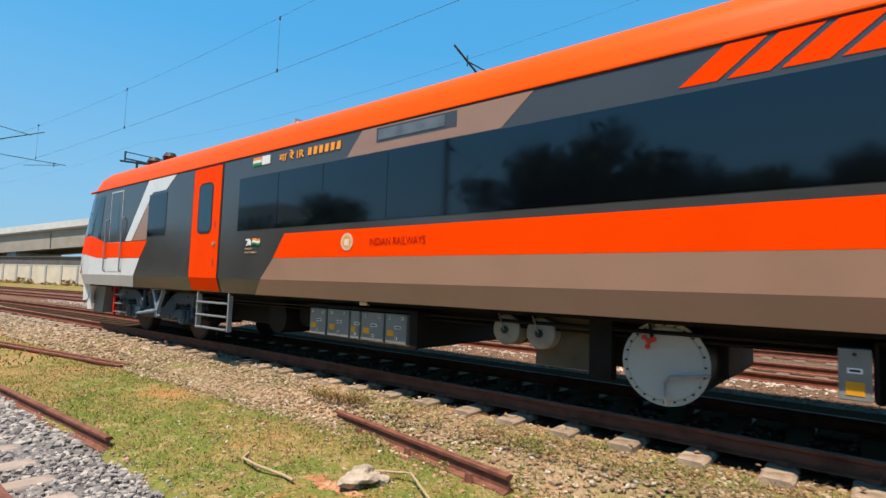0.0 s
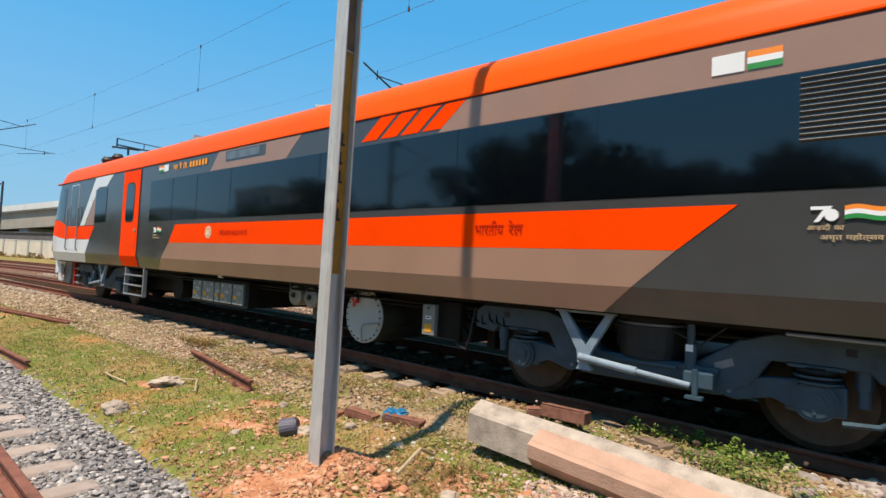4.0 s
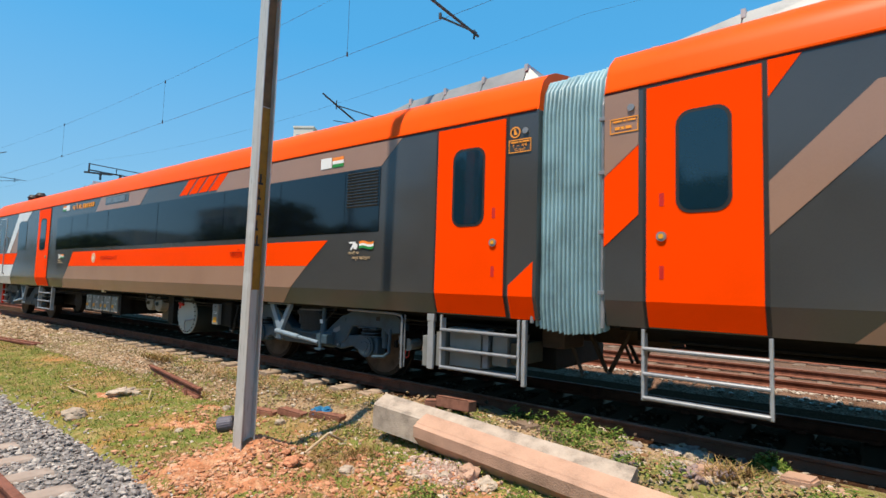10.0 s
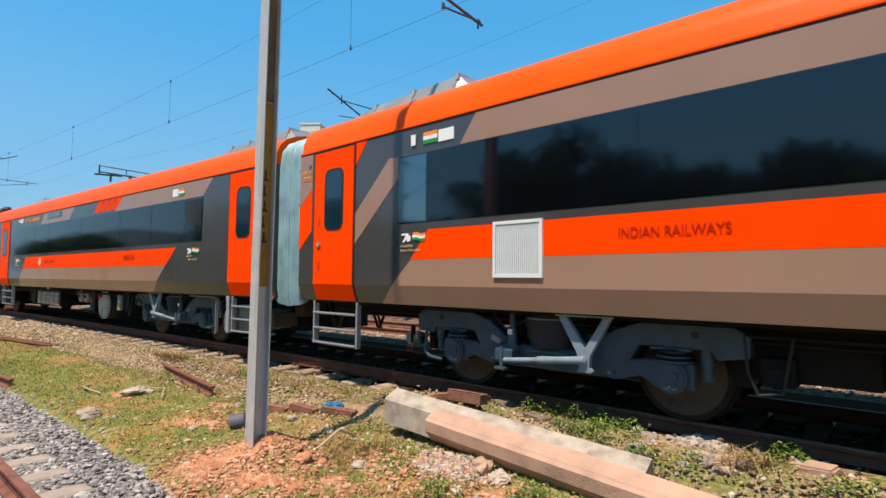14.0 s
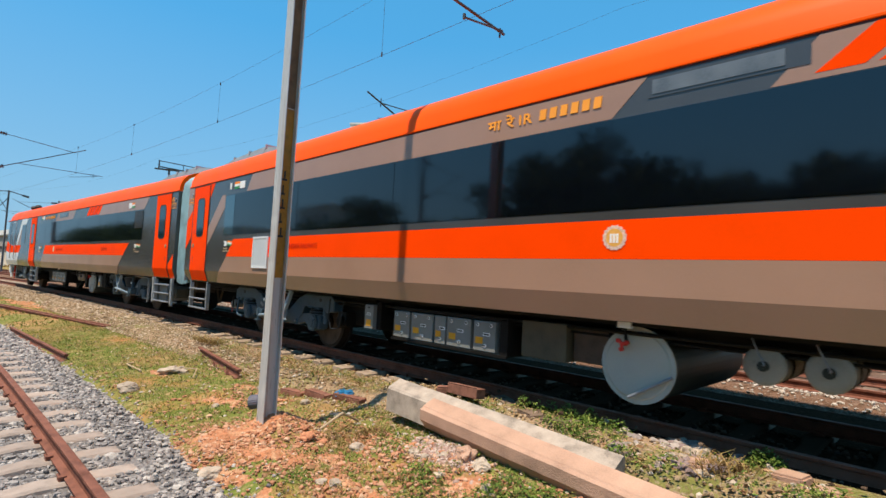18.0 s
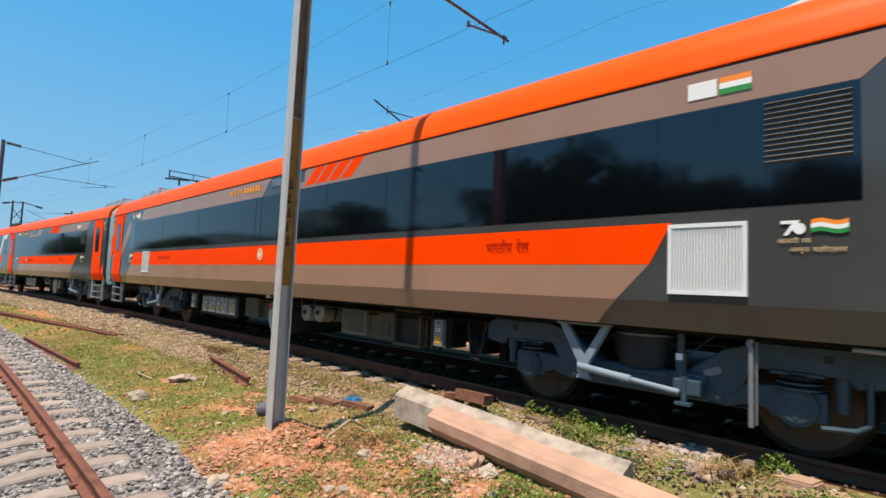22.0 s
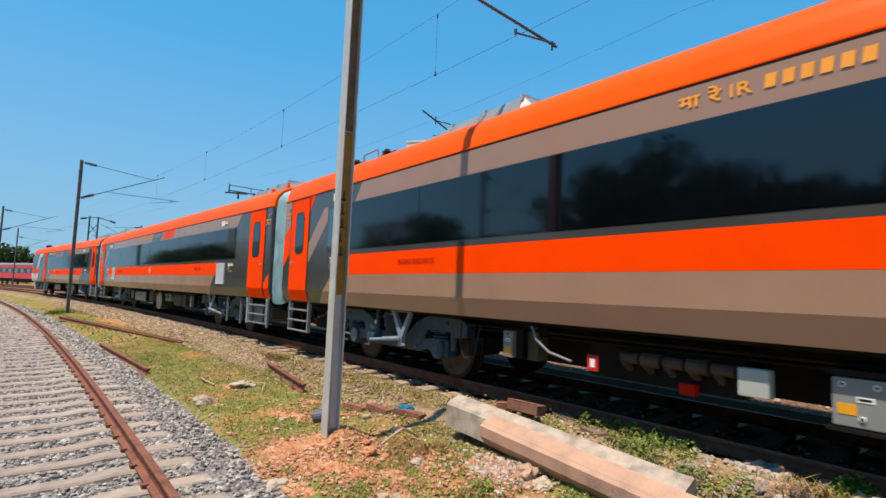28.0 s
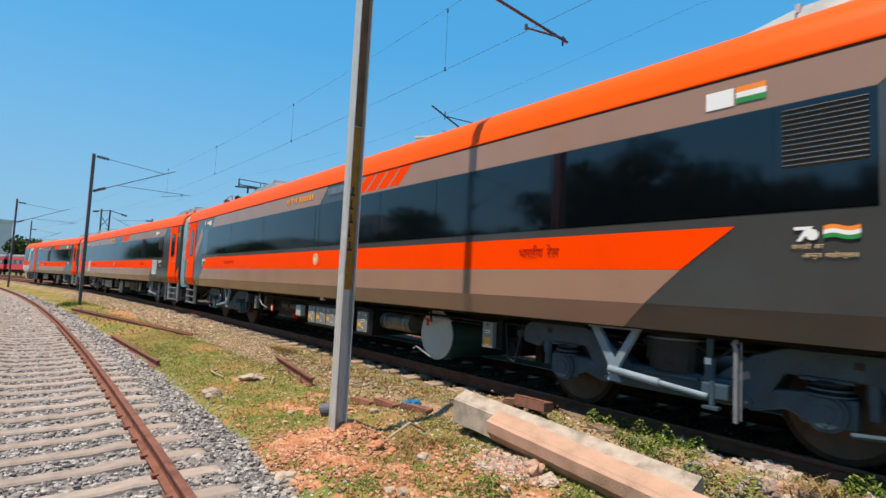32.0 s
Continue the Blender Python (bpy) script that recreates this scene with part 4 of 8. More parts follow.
    rod(bm, (vx, -1.28, 0.58), (vx, -1.28, 0.80), 0.05, 12)
    rod(bm, (vx, -1.28, 0.78), (vx, -1.28, 1.0), 0.035, 12)
    part("lateral_damper", bm, BOGIE, f)
    part("data_label", boxed(vx - 0.03, vx + 0.03, -1.335, -1.33, 0.74, 0.80), WHITE, f, "small white label")
    bm = slab(bmesh.new(), [(-d * 0.76, 0.66), (-d * 0.62, 0.60), (-d * 0.60, 0.66), (-d * 0.74, 0.72)], -1.246, -1.243)
    part("data_plate", bm, ALU, f, "riveted alloy data plate")
    bm = bmesh.new()
    bent(bm, [(d * 1.95, -1.30, 0.92), (d * 1.98, -1.34, 0.62), (d * 2.05, -1.32, 0.42), (d * 2.22, -1.28, 0.45), (d * 2.30, -1.25, 0.9)], 0.012, 8)
    part("brake_hose", bm, SEAL, f)
    bm = bmesh.new()
    bent(bm, [(-d * 0.2, -1.26, 0.93), (-d * 0.5, -1.30, 0.80), (-d * 0.7, -1.28, 0.98)], 0.010, 8)
    part("brake_hose", bm, SEAL, f)
    bm = bmesh.new()
    flt = bmesh.new()
    rod(flt, (-d * 2.12, -1.22, 0.56), (-d * 2.12, -1.02, 0.56), 0.075, 18)
    rod(flt, (-d * 2.12, -1.24, 0.56), (-d * 2.12, -1.22, 0.56), 0.085, 18)
    part("air_filter", flt, BOX_GREY, f, "grey round air filter bowl")
    ring = bmesh.new()
    bent(ring, [(-d * 2.12 - 0.03, -1.24, 0.48), (-d * 2.12 - 0.035, -1.25, 0.41), (-d * 2.12, -1.25, 0.385), (-d * 2.12 + 0.035, -1.25, 0.41), (-d * 2.12 + 0.03, -1.24, 0.48)], 0.006, 6)
    part("pull_ring", ring, RED, f, "thin red pull ring")
    cab = bmesh.new()
    bent(cab, [(-d * 1.325, -1.30, 0.47), (-d * 1.46, -1.34, 0.49), (-d * 1.66, -1.33, 0.50), (-d * 1.80, -1.30, 0.56), (-d * 1.86, -1.27, 0.70), (-d * 1.88, -1.26, 0.86)], 0.010, 8)
    if bright:
        part("sensor_cable", cab, CAP_GREY, f, "pale sensor cable looping to the axle box")
    for k in range(4):
        px = -d * (1.90 + 0.09 * k)
        part("valve_fitting", boxed(px - 0.02, px + 0.02, -1.26, -1.20, 0.50 + 0.06 * (k % 2), 0.60 + 0.07 * (k % 3), 0.006), CAP_GREY if k % 2 else DARK_STEEL, f)
    grd = bmesh.new()
    bent(grd, [(-d * 1.80, -1.25, 0.74), (-d * 1.80, -1.27, 0.42), (-d * 1.72, -1.28, 0.36), (-d * 1.50, -1.28, 0.34)], 0.022, 8)
    part("guard_pipe", grd, BOGIE, f)
    box(bm, d * 2.05, d * 2.30, -1.20, -0.85, 0.48, 0.72, 0.02)
    rod(bm, (d * 2.18, -1.25, 0.56), (d * 2.18, -1.10, 0.56), 0.09, 14)
    part("underframe_gear", bm, DARK_STEEL, f)
    return f


CAP_GREY = plain("pale dusty axle cap", (0.20, 0.22, 0.23), 0.5, var=0.25, scale=9)
PALE_BRACKET = plain("pale grey bracket paint", (0.20, 0.26, 0.315), 0.45, var=0.2, scale=6)


def sand_pipe(x, parent, bend, r=0.015):
    bm = bmesh.new()
    bent(bm, [(x - bend, -1.46, 0.99), (x - bend * 0.15, -1.46, 0.985), (x - 0.02, -1.46, 0.965), (x, -1.46, 0.92), (x, -1.46, 0.28)], r, 10)
    rod(bm, (x + 0.035, -1.44, 0.98), (x + 0.035, -1.44, 0.30), 0.008, 8)
    return part("drop_pipe", bm, ALU, parent, "bright bent metal pipe")


def cabinets(edges, parent, z0=0.50, z1=0.86, y=-1.34, rack=True):
    """A row of grey equipment boxes with round latches and yellow stickers in a dark rack."""
    x0, x1 = edges[0][0] - 0.04, edges[-1][1] + 0.18
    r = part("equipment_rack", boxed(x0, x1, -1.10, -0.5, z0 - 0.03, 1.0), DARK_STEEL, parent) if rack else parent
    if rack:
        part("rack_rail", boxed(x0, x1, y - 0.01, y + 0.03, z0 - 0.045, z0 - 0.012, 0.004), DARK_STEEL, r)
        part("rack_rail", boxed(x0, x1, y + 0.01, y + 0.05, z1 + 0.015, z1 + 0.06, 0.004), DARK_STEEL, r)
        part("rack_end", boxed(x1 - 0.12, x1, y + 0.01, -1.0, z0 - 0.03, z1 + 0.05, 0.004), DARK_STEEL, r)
    for k, (a, b) in enumerate(edges):
        c = part("equipment_box", boxed(a, b, y, -0.95, z0, z1, 0.01), BOX_GREY, r if rack else parent, "grey enamelled equipment box")
        w = b - a
        spots = [(a + 0.2 * w, z1 - 0.05), (b - 0.18 * w, z1 - 0.05), (a + 0.55 * w, z0 + 0.07)]
        for px, pz in (spots if w > 0.25 else spots[2:]):
            bm = bmesh.new()
            rod(bm, (px, y, pz), (px, y - 0.012, pz), 0.022, 12)
            part("latch_ring", bm, WHITE, c)
            bm = bmesh.new()
            rod(bm, (px, y - 0.01, pz), (px, y - 0.016, pz), 0.013, 10)
            part("latch", bm, BLACK, c)
        part("warning_sticker", boxed(a + 0.10 * w, a + 0.10 * w + min(0.12, 0.5 * w), y - 0.004, y, z0 + 0.09, z0 + 0.17), YELLOW, c, "yellow warning sticker")
        part("name_sticker", boxed(a + 0.45 * w, a + 0.45 * w + 0.11, y - 0.0045, y, z0 + 0.19, z0 + 0.23), WHITE, c)
        part("sticker_lettering", boxed(a + 0.45 * w + 0.012, a + 0.45 * w + 0.095, y - 0.006, y - 0.0045, z0 + 0.20, z0 + 0.22), BLACK, c)


def big_tank(x, z, r, parent, dark=False, bolts=True, arm=1):
    bm = bmesh.new()
    rod(bm, (x, -1.18, z), (x, 0.9, z), r, 44)
    t = part("air_tank", bm, GREEN_TANK if dark else DARK_TANK, parent, "large drum tank slung crosswise", smooth=False)
    bm = bmesh.new()
    rod(bm, (x, -1.20, z), (x, -1.175, z), r + 0.012, 48)
    rod(bm, (x, -1.212, z), (x, -1.20, z), r - 0.045, 48, r2=r - 0.03)
    part("tank_end", bm, TANK_GREY, t, "pale grey round tank end plate")
    if bolts:
        for k in range(24):
            a = k * math.pi / 12
            bm = bmesh.new()
            rod(bm, (x + (r - 0.025) * math.cos(a), -1.20, z + (r - 0.025) * math.sin(a)), (x + (r - 0.025) * math.cos(a), -1.22, z + (r - 0.025) * math.sin(a)), 0.010, 6)
            part("bolt", bm, DARK_STEEL, t)
    bm = bmesh.new()
    c = (x - 0.12, z + 0.2)
    rod(bm, (c[0], -1.21, c[1]), (c[0], -1.30, c[1]), 0.022, 12)
    for k in range(3):
        dx, dz = 0.052 * math.cos(0.4 + k * 2.094), 0.052 * math.sin(0.4 + k * 2.094)
        rod(bm, (c[0], -1.285, c[1]), (c[0] + dx, -1.285, c[1] + dz), 0.016, 8)
        rod(bm, (c[0] + dx, -1.272, c[1] + dz), (c[0] + dx, -1.298, c[1] + dz), 0.023, 10)
    part("valve_wheel", bm, RED, t, "small red valve hand wheel")
    bm = bmesh.new()
    bent(bm, [(x - 0.10, -1.24, z + 0.22), (x - 0.12, -1.24, z + 0.36), (x - 0.12, -1.20, z + 0.42)], 0.016, 8)
    part("valve_pipe", bm, DARK_STEEL, t)
    bm = bmesh.new()
    if arm == 1:
        bent(bm, [(x + 0.02, -1.24, z - r + 0.01), (x + 0.02, -1.25, z - 0.17), (x + 0.06, -1.25, z - 0.11), (x + r + 0.02, -1.24, z - 0.06)], 0.012, 8)
    elif arm == 2:
        bent(bm, [(x - 0.06, -1.25, z - r + 0.05), (x + 0.36, -1.24, z - 0.06)], 0.016, 8)
    else:
        bent(bm, [(x - 0.5, -1.27, z - 0.28), (x - 0.42, -1.27, z - 0.24), (x - 0.05, -1.25, z - r + 0.02)], 0.014, 8)
        bent(bm, [(x + 0.02, -1.27, z + 0.27), (x + 0.48, -1.28, z + 0.25)], 0.014, 8)
    part("drain_pipe", bm, ALU, t)
    for dx in (-0.7 * r, 0.7 * r):
        part("tank_strap", boxed(x + dx - 0.03, x + dx + 0.03, -1.0, -0.92, z + 0.5 * r, 1.0), DARK_STEEL, t)
    return t


DARK_TANK = plain("dark green-black tank enamel", (0.024, 0.032, 0.029), 0.5, var=0.2, spec=0.3)


def small_tank(x, z, r, parent):
    bm = bmesh.new()
    rod(bm, (x, -1.2, z), (x, -0.35, z), r, 26)
    bmesh.ops.create_uvsphere(bm, u_segments=20, v_segments=10, radius=r, matrix=Matrix.Translation((x, -1.2, z)) @ Matrix.Diagonal((1, 0.16, 1, 1)))
    t = part("air_reservoir", bm, RESERVOIR, parent, "small grey domed air reservoir", smooth=True)
    t.data.set_sharp_from_angle(angle=radians(40))
    bm = bmesh.new()
    bent(bm, [(x, -1.25, z), (x + 0.02, -1.29, z + 0.02), (x - 0.06, -1.27, z + 0.18), (x - 0.10, -1.22, z + 0.28)], 0.008, 8)
    part("reservoir_pipe", bm, ALU, t)
    bm = bmesh.new()
    rod(bm, (x, -1.21, z), (x, -1.245, z), 0.045, 14)
    rod(bm, (x, -1.245, z), (x, -1.275, z), 0.022, 6)
    part("end_plug", bm, DARK_TANK, t, "dark screwed end plug")
    for dy in (-0.95, -0.55):
        bm = bmesh.new()
        rod(bm, (x, dy - 0.02, z), (x, dy + 0.02, z), r + 0.006, 26)
        part("tank_strap", bm, DARK_STEEL, t)
    return t


MESH_GREY = plain("dusty wire mesh", (0.18, 0.163, 0.13), 0.8, var=0.3, scale=30)
RESERVOIR = plain("grey reservoir enamel", (0.25, 0.245, 0.215), 0.5, var=0.25, scale=4)
GRIMY_STEEL = plain("grimy bare steel", (0.15, 0.135, 0.105), 0.38, metal=0.4, var=0.35, scale=5)
KHAKI = plain("khaki grime-coated panel", (0.088, 0.072, 0.044), 0.7, var=0.25, scale=5)


def small_box(x0, x1, z0, z1, parent, mat=None, y=-1.36):
    b = part("junction_box", boxed(x0, x1, y, y + 0.3, z0, z1, 0.01), mat or BOX_GREY, parent, "small grey junction box")
    w = x1 - x0
    part("warning_sticker", boxed(x0 + 0.22 * w, x1 - 0.22 * w, y - 0.004, y, z0 + 0.04, z0 + 0.14), YELLOW, b, "yellow warning sticker")
    part("name_sticker", boxed(x0 + 0.27 * w, x1 - 0.27 * w, y - 0.004, y, z0 + 0.20, z0 + 0.24), WHITE, b)
    part("sticker_lettering", boxed(x0 + 0.34 * w, x1 - 0.34 * w, y - 0.0055, y - 0.004, z0 + 0.212, z0 + 0.228), BLACK, b)
    for px in (x0 + 0.5 * w,):
        part("latch", rod(bmesh.new(), (px, y, z1 - 0.04), (px, y - 0.012, z1 - 0.04), 0.014, 10), BLACK, b)
    part("case_behind", boxed(x1 + 0.01, x1 + 0.12, y + 0.06, y + 0.36, z0 - 0.01, z1 + 0.04, 0.01), DARK_STEEL, b, "dark case behind the box")
    return b


def louvre(x0, x1, z0, z1, parent):
    fr = panel("louvre_panel", rect(x0, x1, z0, z1), 0.010, GLAZING, parent, "dark ventilation louvre")
    n = 12
    for k in range(n):
        z = z0 + 0.03 + (z1 - z0 - 0.06) * k / (n - 1)
        bm = bmesh.new()
        a = [(x0 + 0.03, -1.630, z - 0.012), (x1 - 0.03, -1.630, z - 0.012), (x1 - 0.03, -1.646, z + 0.008), (x0 + 0.03, -1.646, z + 0.008)]
        v = [bm.verts.new(p) for p in a] + [bm.verts.new((p[0], p[1] + 0.006, p[2] + 0.008)) for p in a]
        for f in ((0, 1, 2, 3), (7, 6, 5, 4), (0, 4, 5, 1), (1, 5, 6, 2), (2, 6, 7, 3), (3, 7, 4, 0)):
            bm.faces.new([v[i] for i in f])
        part("slat", bm, SLAT, fr)


SLAT = plain("black slat enamel", (0.02, 0.022, 0.025), 0.4, var=0.1)


def grille(x0, x1, z0, z1, parent):
    g = panel("air_grille", rect(x0 + 0.02, x1 - 0.02, z0 + 0.02, z1 - 0.02), 0.008, GRILLE_BACK, parent, "white slatted air intake grille")
    bm = bmesh.new()
    for a in ((x0, x1, z1 - 0.035, z1), (x0, x1, z0, z0 + 0.035), (x0, x0 + 0.035, z0 + 0.035, z1 - 0.035), (x1 - 0.035, x1, z0 + 0.035, z1 - 0.035)):
        skin(bm, rect(*a), 0.030, 0.03)
    part("grille_frame", bm, WHITE_PAINT, g)
    n = 22
    for k in range(n):
        x = x0 + 0.05 + (x1 - x0 - 0.1) * k / (n - 1)
        part("slat", skin(bmesh.new(), rect(x - 0.008, x + 0.008, z0 + 0.03, z1 - 0.03), 0.022, 0.014), WHITE_PAINT, g)


GRILLE_BACK = plain("grey mesh behind slats", (0.30, 0.33, 0.33), 0.7, var=0.15, scale=20)


def roof_pod(x0, x1, parent, mat=None, rise=0.05):
    """A low rooftop air-conditioning cover: a tilted lead panel, framed panels and a sloped end."""
    n = max(2, round((x1 - x0 - 0.25) / 0.72))
    step = (x1 - 0.25 - x0) / n
    spans = [(x0 + k * step, x0 + (k + 1) * step) for k in range(n)] + [(x1 - 0.25, x1)]
    pod = None
    for k, (a, b) in enumerate(spans):
        za = 4.0 if k == 0 else 4.08 + rise + 0.07 * (k - 1) / max(1, n - 1)
        zb = 4.08 + rise + 0.07 * k / max(1, n - 1) if k < n else 3.95
        bm = bmesh.new()
        ring = []
        for x, z in ((a, za), (b - 0.015, zb)):
            ring.append([bm.verts.new(p) for p in ((x, -1.10, 3.90), (x, -0.98, z - 0.03), (x, -0.5, z + 0.02), (x, 0.5, z + 0.02), (x, 0.98, z - 0.03), (x, 1.10, 3.90))])
        p, q = ring
        for i in range(5):
            bm.faces.new((p[i], q[i], q[i + 1], p[i + 1]))
        bm.faces.new(p[::-1])
        bm.faces.new(q)
        bm.faces.new((p[0], p[5], q[5], q[0]))
        bmesh.ops.recalc_face_normals(bm, faces=bm.faces)
        ob = part("roof_unit_panel", bm, mat or POD, pod or parent, "grey rooftop air-conditioning cover" if pod is None else "")
        if pod is None:
            pod = ob
        rib = slab(bmesh.new(), [(a - 0.022, za - 0.1), (a + 0.022, za - 0.1), (a + 0.022, za - 0.012), (a - 0.022, za - 0.012)], -1.03, 1.03)
        part("panel_rib", rib, POD_RIB, pod, "pale metal panel rib")
    return pod


POD_RIB = plain("pale roof metal", (0.42, 0.44, 0.45), 0.45, metal=0.2, var=0.15)
POD = plain("weathered grey roof panel", (0.23, 0.245, 0.25), 0.5, metal=0.2, var=0.2, scale=3)


def bellows(x0, x1, parent):
    """Pleated gangway bellows: ribs over the gap between two coaches."""
    prof = [(1.45, 0.98), (1.49, 1.2), (1.50, 1.75), (1.495, 2.3), (1.50, 2.8), (1.50, 3.28), (1.46, 3.52), (1.32, 3.69), (0.95, 3.82), (0.0, 3.88)]
    pts = [(-y, z) for y, z in prof] + [(y, z) for y, z in prof[-2::-1]]
    n = 17
    rim = None
    rb = random.Random(4)
    for k in range(n):
        a, b = x0 + (x1 - x0) * k / n, x0 + (x1 - x0) * (k + 1) / n
        bm = bmesh.new()
        rings = []
        deep, drop_ = rb.uniform(0.85, 1.1), rb.uniform(0.0, 0.015) + 0.05 * math.sin(math.pi * (k + 0.5) / n)
        sway = [rb.uniform(-0.004, 0.004) for _ in pts]
        for x, g in ((a, -0.04), (a + (b - a) * 0.22, 0.04), (a + (b - a) * 0.5, 0.065), (a + (b - a) * 0.78, 0.04), (b, -0.04)):
            g *= deep
            rings.append([bm.verts.new((x + (sway[i] if g > 0 else 0), y * (1 + g / 1.5), z + (g * 0.6 if z > 3.3 else (-g * 0.3 - drop_ if z < 1.1 else 0)))) for i, (y, z) in enumerate(pts)])
        for p, q in zip(rings, rings[1:]):
            for i in range(len(pts) - 1):
                bm.faces.new((p[i], q[i], q[i + 1], p[i + 1]))
        bmesh.ops.recalc_face_normals(bm, faces=bm.faces)
        ob = part("gangway_bellows" if rim is None else "pleat", bm, BELLOWS, rim or parent, "pale blue-grey pleated gangway bellows" if rim is None else "", smooth=True)
        if rim is None:
            rim = ob
    for xx in (x0 + 0.01, x1 - 0.01):
        bm = bmesh.new()
        bent(bm, [(xx, -1.57, 1.0), (xx, -1.575, 3.25), (xx, -1.50, 3.5), (xx, -1.3, 3.66)], 0.022, 8)
        part("bellows_rim", bm, ALU, rim)
        for z in (1.35, 1.95, 2.55, 3.1):
            part("rim_clamp", boxed(xx - 0.035, xx + 0.035, -1.615, -1.57, z - 0.02, z + 0.02, 0.006), ALU, rim)
    part("gangway_inner", boxed(x0 + 0.02, x1 - 0.02, -1.0, 1.0, 1.05, 3.3), SEAL, rim)
    part("gangway_shade", boxed(x0 - 0.05, x1 + 0.05, -1.42, 1.42, 1.0, 3.45), SEAL, rim)
    m = (x0 + x1) / 2
    part("coupler", boxed(x0 - 0.25, x1 + 0.25, -0.16, 0.16, 0.72, 0.94, 0.02), RUSTY_GEAR, rim, "brown grimy coupler")
    part("coupler_box", boxed(x0 - 0.2, x0 + 0.1, -1.0, -0.5, 0.68, 1.0, 0.02), RUSTY_GEAR, rim)
    for s in (-1, 1):
        for p, q, r in (((m - 0.28, s * 0.5, 0.95), (m - 0.02, s * 0.5, 0.42), 0.028), ((m + 0.28, s * 0.5, 0.95), (m + 0.02, s * 0.5, 0.42), 0.028), ((m - 0.45, s * 0.75, 0.95), (m - 0.20, s * 0.75, 0.38), 0.022)):
            bm = bmesh.new()
            rod(bm, p, q, r, 8)
            part("coupler_hose", bm, RUSTY_GEAR, rim)
    return rim


RUSTY_GEAR = plain("grimy brown steel", (0.07, 0.045, 0.03), 0.7, var=0.3, scale=8)


def stripes(x, parent):
    w, g, sl = 0.30, 0.075, 0.33
    for k in range(4):
        a = x + k * (w + g)
        panel("paint_stripe", [(a, 3.03), (a + w, 3.03), (a + w + sl * 1.1, 3.32), (a + sl * 1.1, 3.32)], 0.006, ORANGE, parent, "slanted orange paint stripe")


def sign_plate(x, z, parent, disc=True):
    if disc:
        bm = bmesh.new()
        n = 24
        o = [(x + 0.065 * math.cos(k * 2 * math.pi / n), z + 0.15 + 0.065 * math.sin(k * 2 * math.pi / n)) for k in range(n)]
        i = [(x + 0.05 * math.cos(k * 2 * math.pi / n), z + 0.15 + 0.05 * math.sin(k * 2 * math.pi / n)) for k in range(n)]
        for k in range(n):
            skin(bm, [o[k], o[(k + 1) % n], i[(k + 1) % n], i[k]], 0.012, 0.004)
        skin(bm, [(x - 0.015, z + 0.12), (x + 0.03, z + 0.12), (x + 0.01, z + 0.155), (x, z + 0.19), (x - 0.015, z + 0.19)], 0.012, 0.004)
        part("access_sign", bm, GOLD, parent, "amber accessibility sign")
    bm = bmesh.new()
    rod(bm, (x + 0.13, -1.62, z + 0.15), (x + 0.13, -1.645, z + 0.15), 0.035, 14)
    part("marker_lamp", bm, ALU, parent, "small round silver lamp")
    bm = bmesh.new()
    for a in ((-0.08, 0.20, 0.055, 0.065), (-0.08, 0.20, -0.085, -0.075), (-0.08, -0.072, -0.075, 0.055), (0.192, 0.20, -0.075, 0.055)):
        skin(bm, rect(x + a[0], x + a[1], z + a[2], z + a[3]), 0.012, 0.004)
    part("seat_sign", bm, GOLD, parent, "amber seat number sign")
    bars("seat_sign_line", x - 0.05, z + 0.025, (0.09, 0.03, 0.08), 0.018, 0.012, GOLD, parent)
    if disc:
        words("seat_sign_lettering", "1 \u2013 44", x - 0.02, z - 0.022, 0.05, GOLD, parent, width=0.17)
        words("seat_sign_lettering", "TO SEAT", x - 0.01, z - 0.067, 0.04, GOLD, parent, width=0.14)
    else:
        bars("seat_sign_line", x - 0.03, z - 0.05, (0.05, 0.03, 0.06), 0.03, 0.012, GOLD, parent)


def number_bars(x, z, parent):
    """The railway's letters and, as amber bars, the coach number."""
    for text, dx, w in (("\u092e\u093e", 0.0, 0.20), ("\u0930\u0947", 0.27, 0.12), ("I", 0.46, 0.024), ("R", 0.52, 0.12)):
        words("coach_lettering", text, x + dx, z + 0.004, 0.16, GOLD, parent, width=w, bold=0.004)
    for k in range(6):
        bars("coach_number_bar", x + 0.73 + 0.130 * k, z + 0.004, (0.085,), 0.115, 0.0, GOLD, parent, 0.013, 0.012)


DISPLAY_GLASS = plain("frosted display glass", (0.12, 0.135, 0.15), 0.18, var=0.25, scale=5, spec=0.7)


def name_box(x0, x1, parent):
    p = panel("destination_display", rect(x0, x1, 3.11, 3.30), 0.008, CHARCOAL, parent, "dark destination display panel")
    panel("display_glass", rect(x0 + 0.04, x1 - 0.17, 3.14, 3.275), 0.014, DISPLAY_GLASS, p)


TEAL_GLASS = plain("clearer teal glass", (0.004, 0.026, 0.036), 0.03, var=0.1, spec=0.9)
TEAL_GLASS.node_tree.nodes["Principled BSDF"].inputs["IOR"].default_value = 2.1


def window_band(x0, x1, parent, splits, clear=False):
    b = panel("window_band", rect(x0, x1, 2.085, 2.975), 0.004, GLAZING, parent, "flush band of dark tinted glass")
    xs = [x0] + list(splits) + [x1]
    for a, c in zip(xs, xs[1:]):
        teal = clear and a == x0
        panel("pane", rect(a + 0.012, c - 0.012, 2.10, 2.96), 0.0085, TEAL_GLASS if teal else GLAZING, b, "clearer teal window pane" if teal else "dark mirror-like tinted window pane")


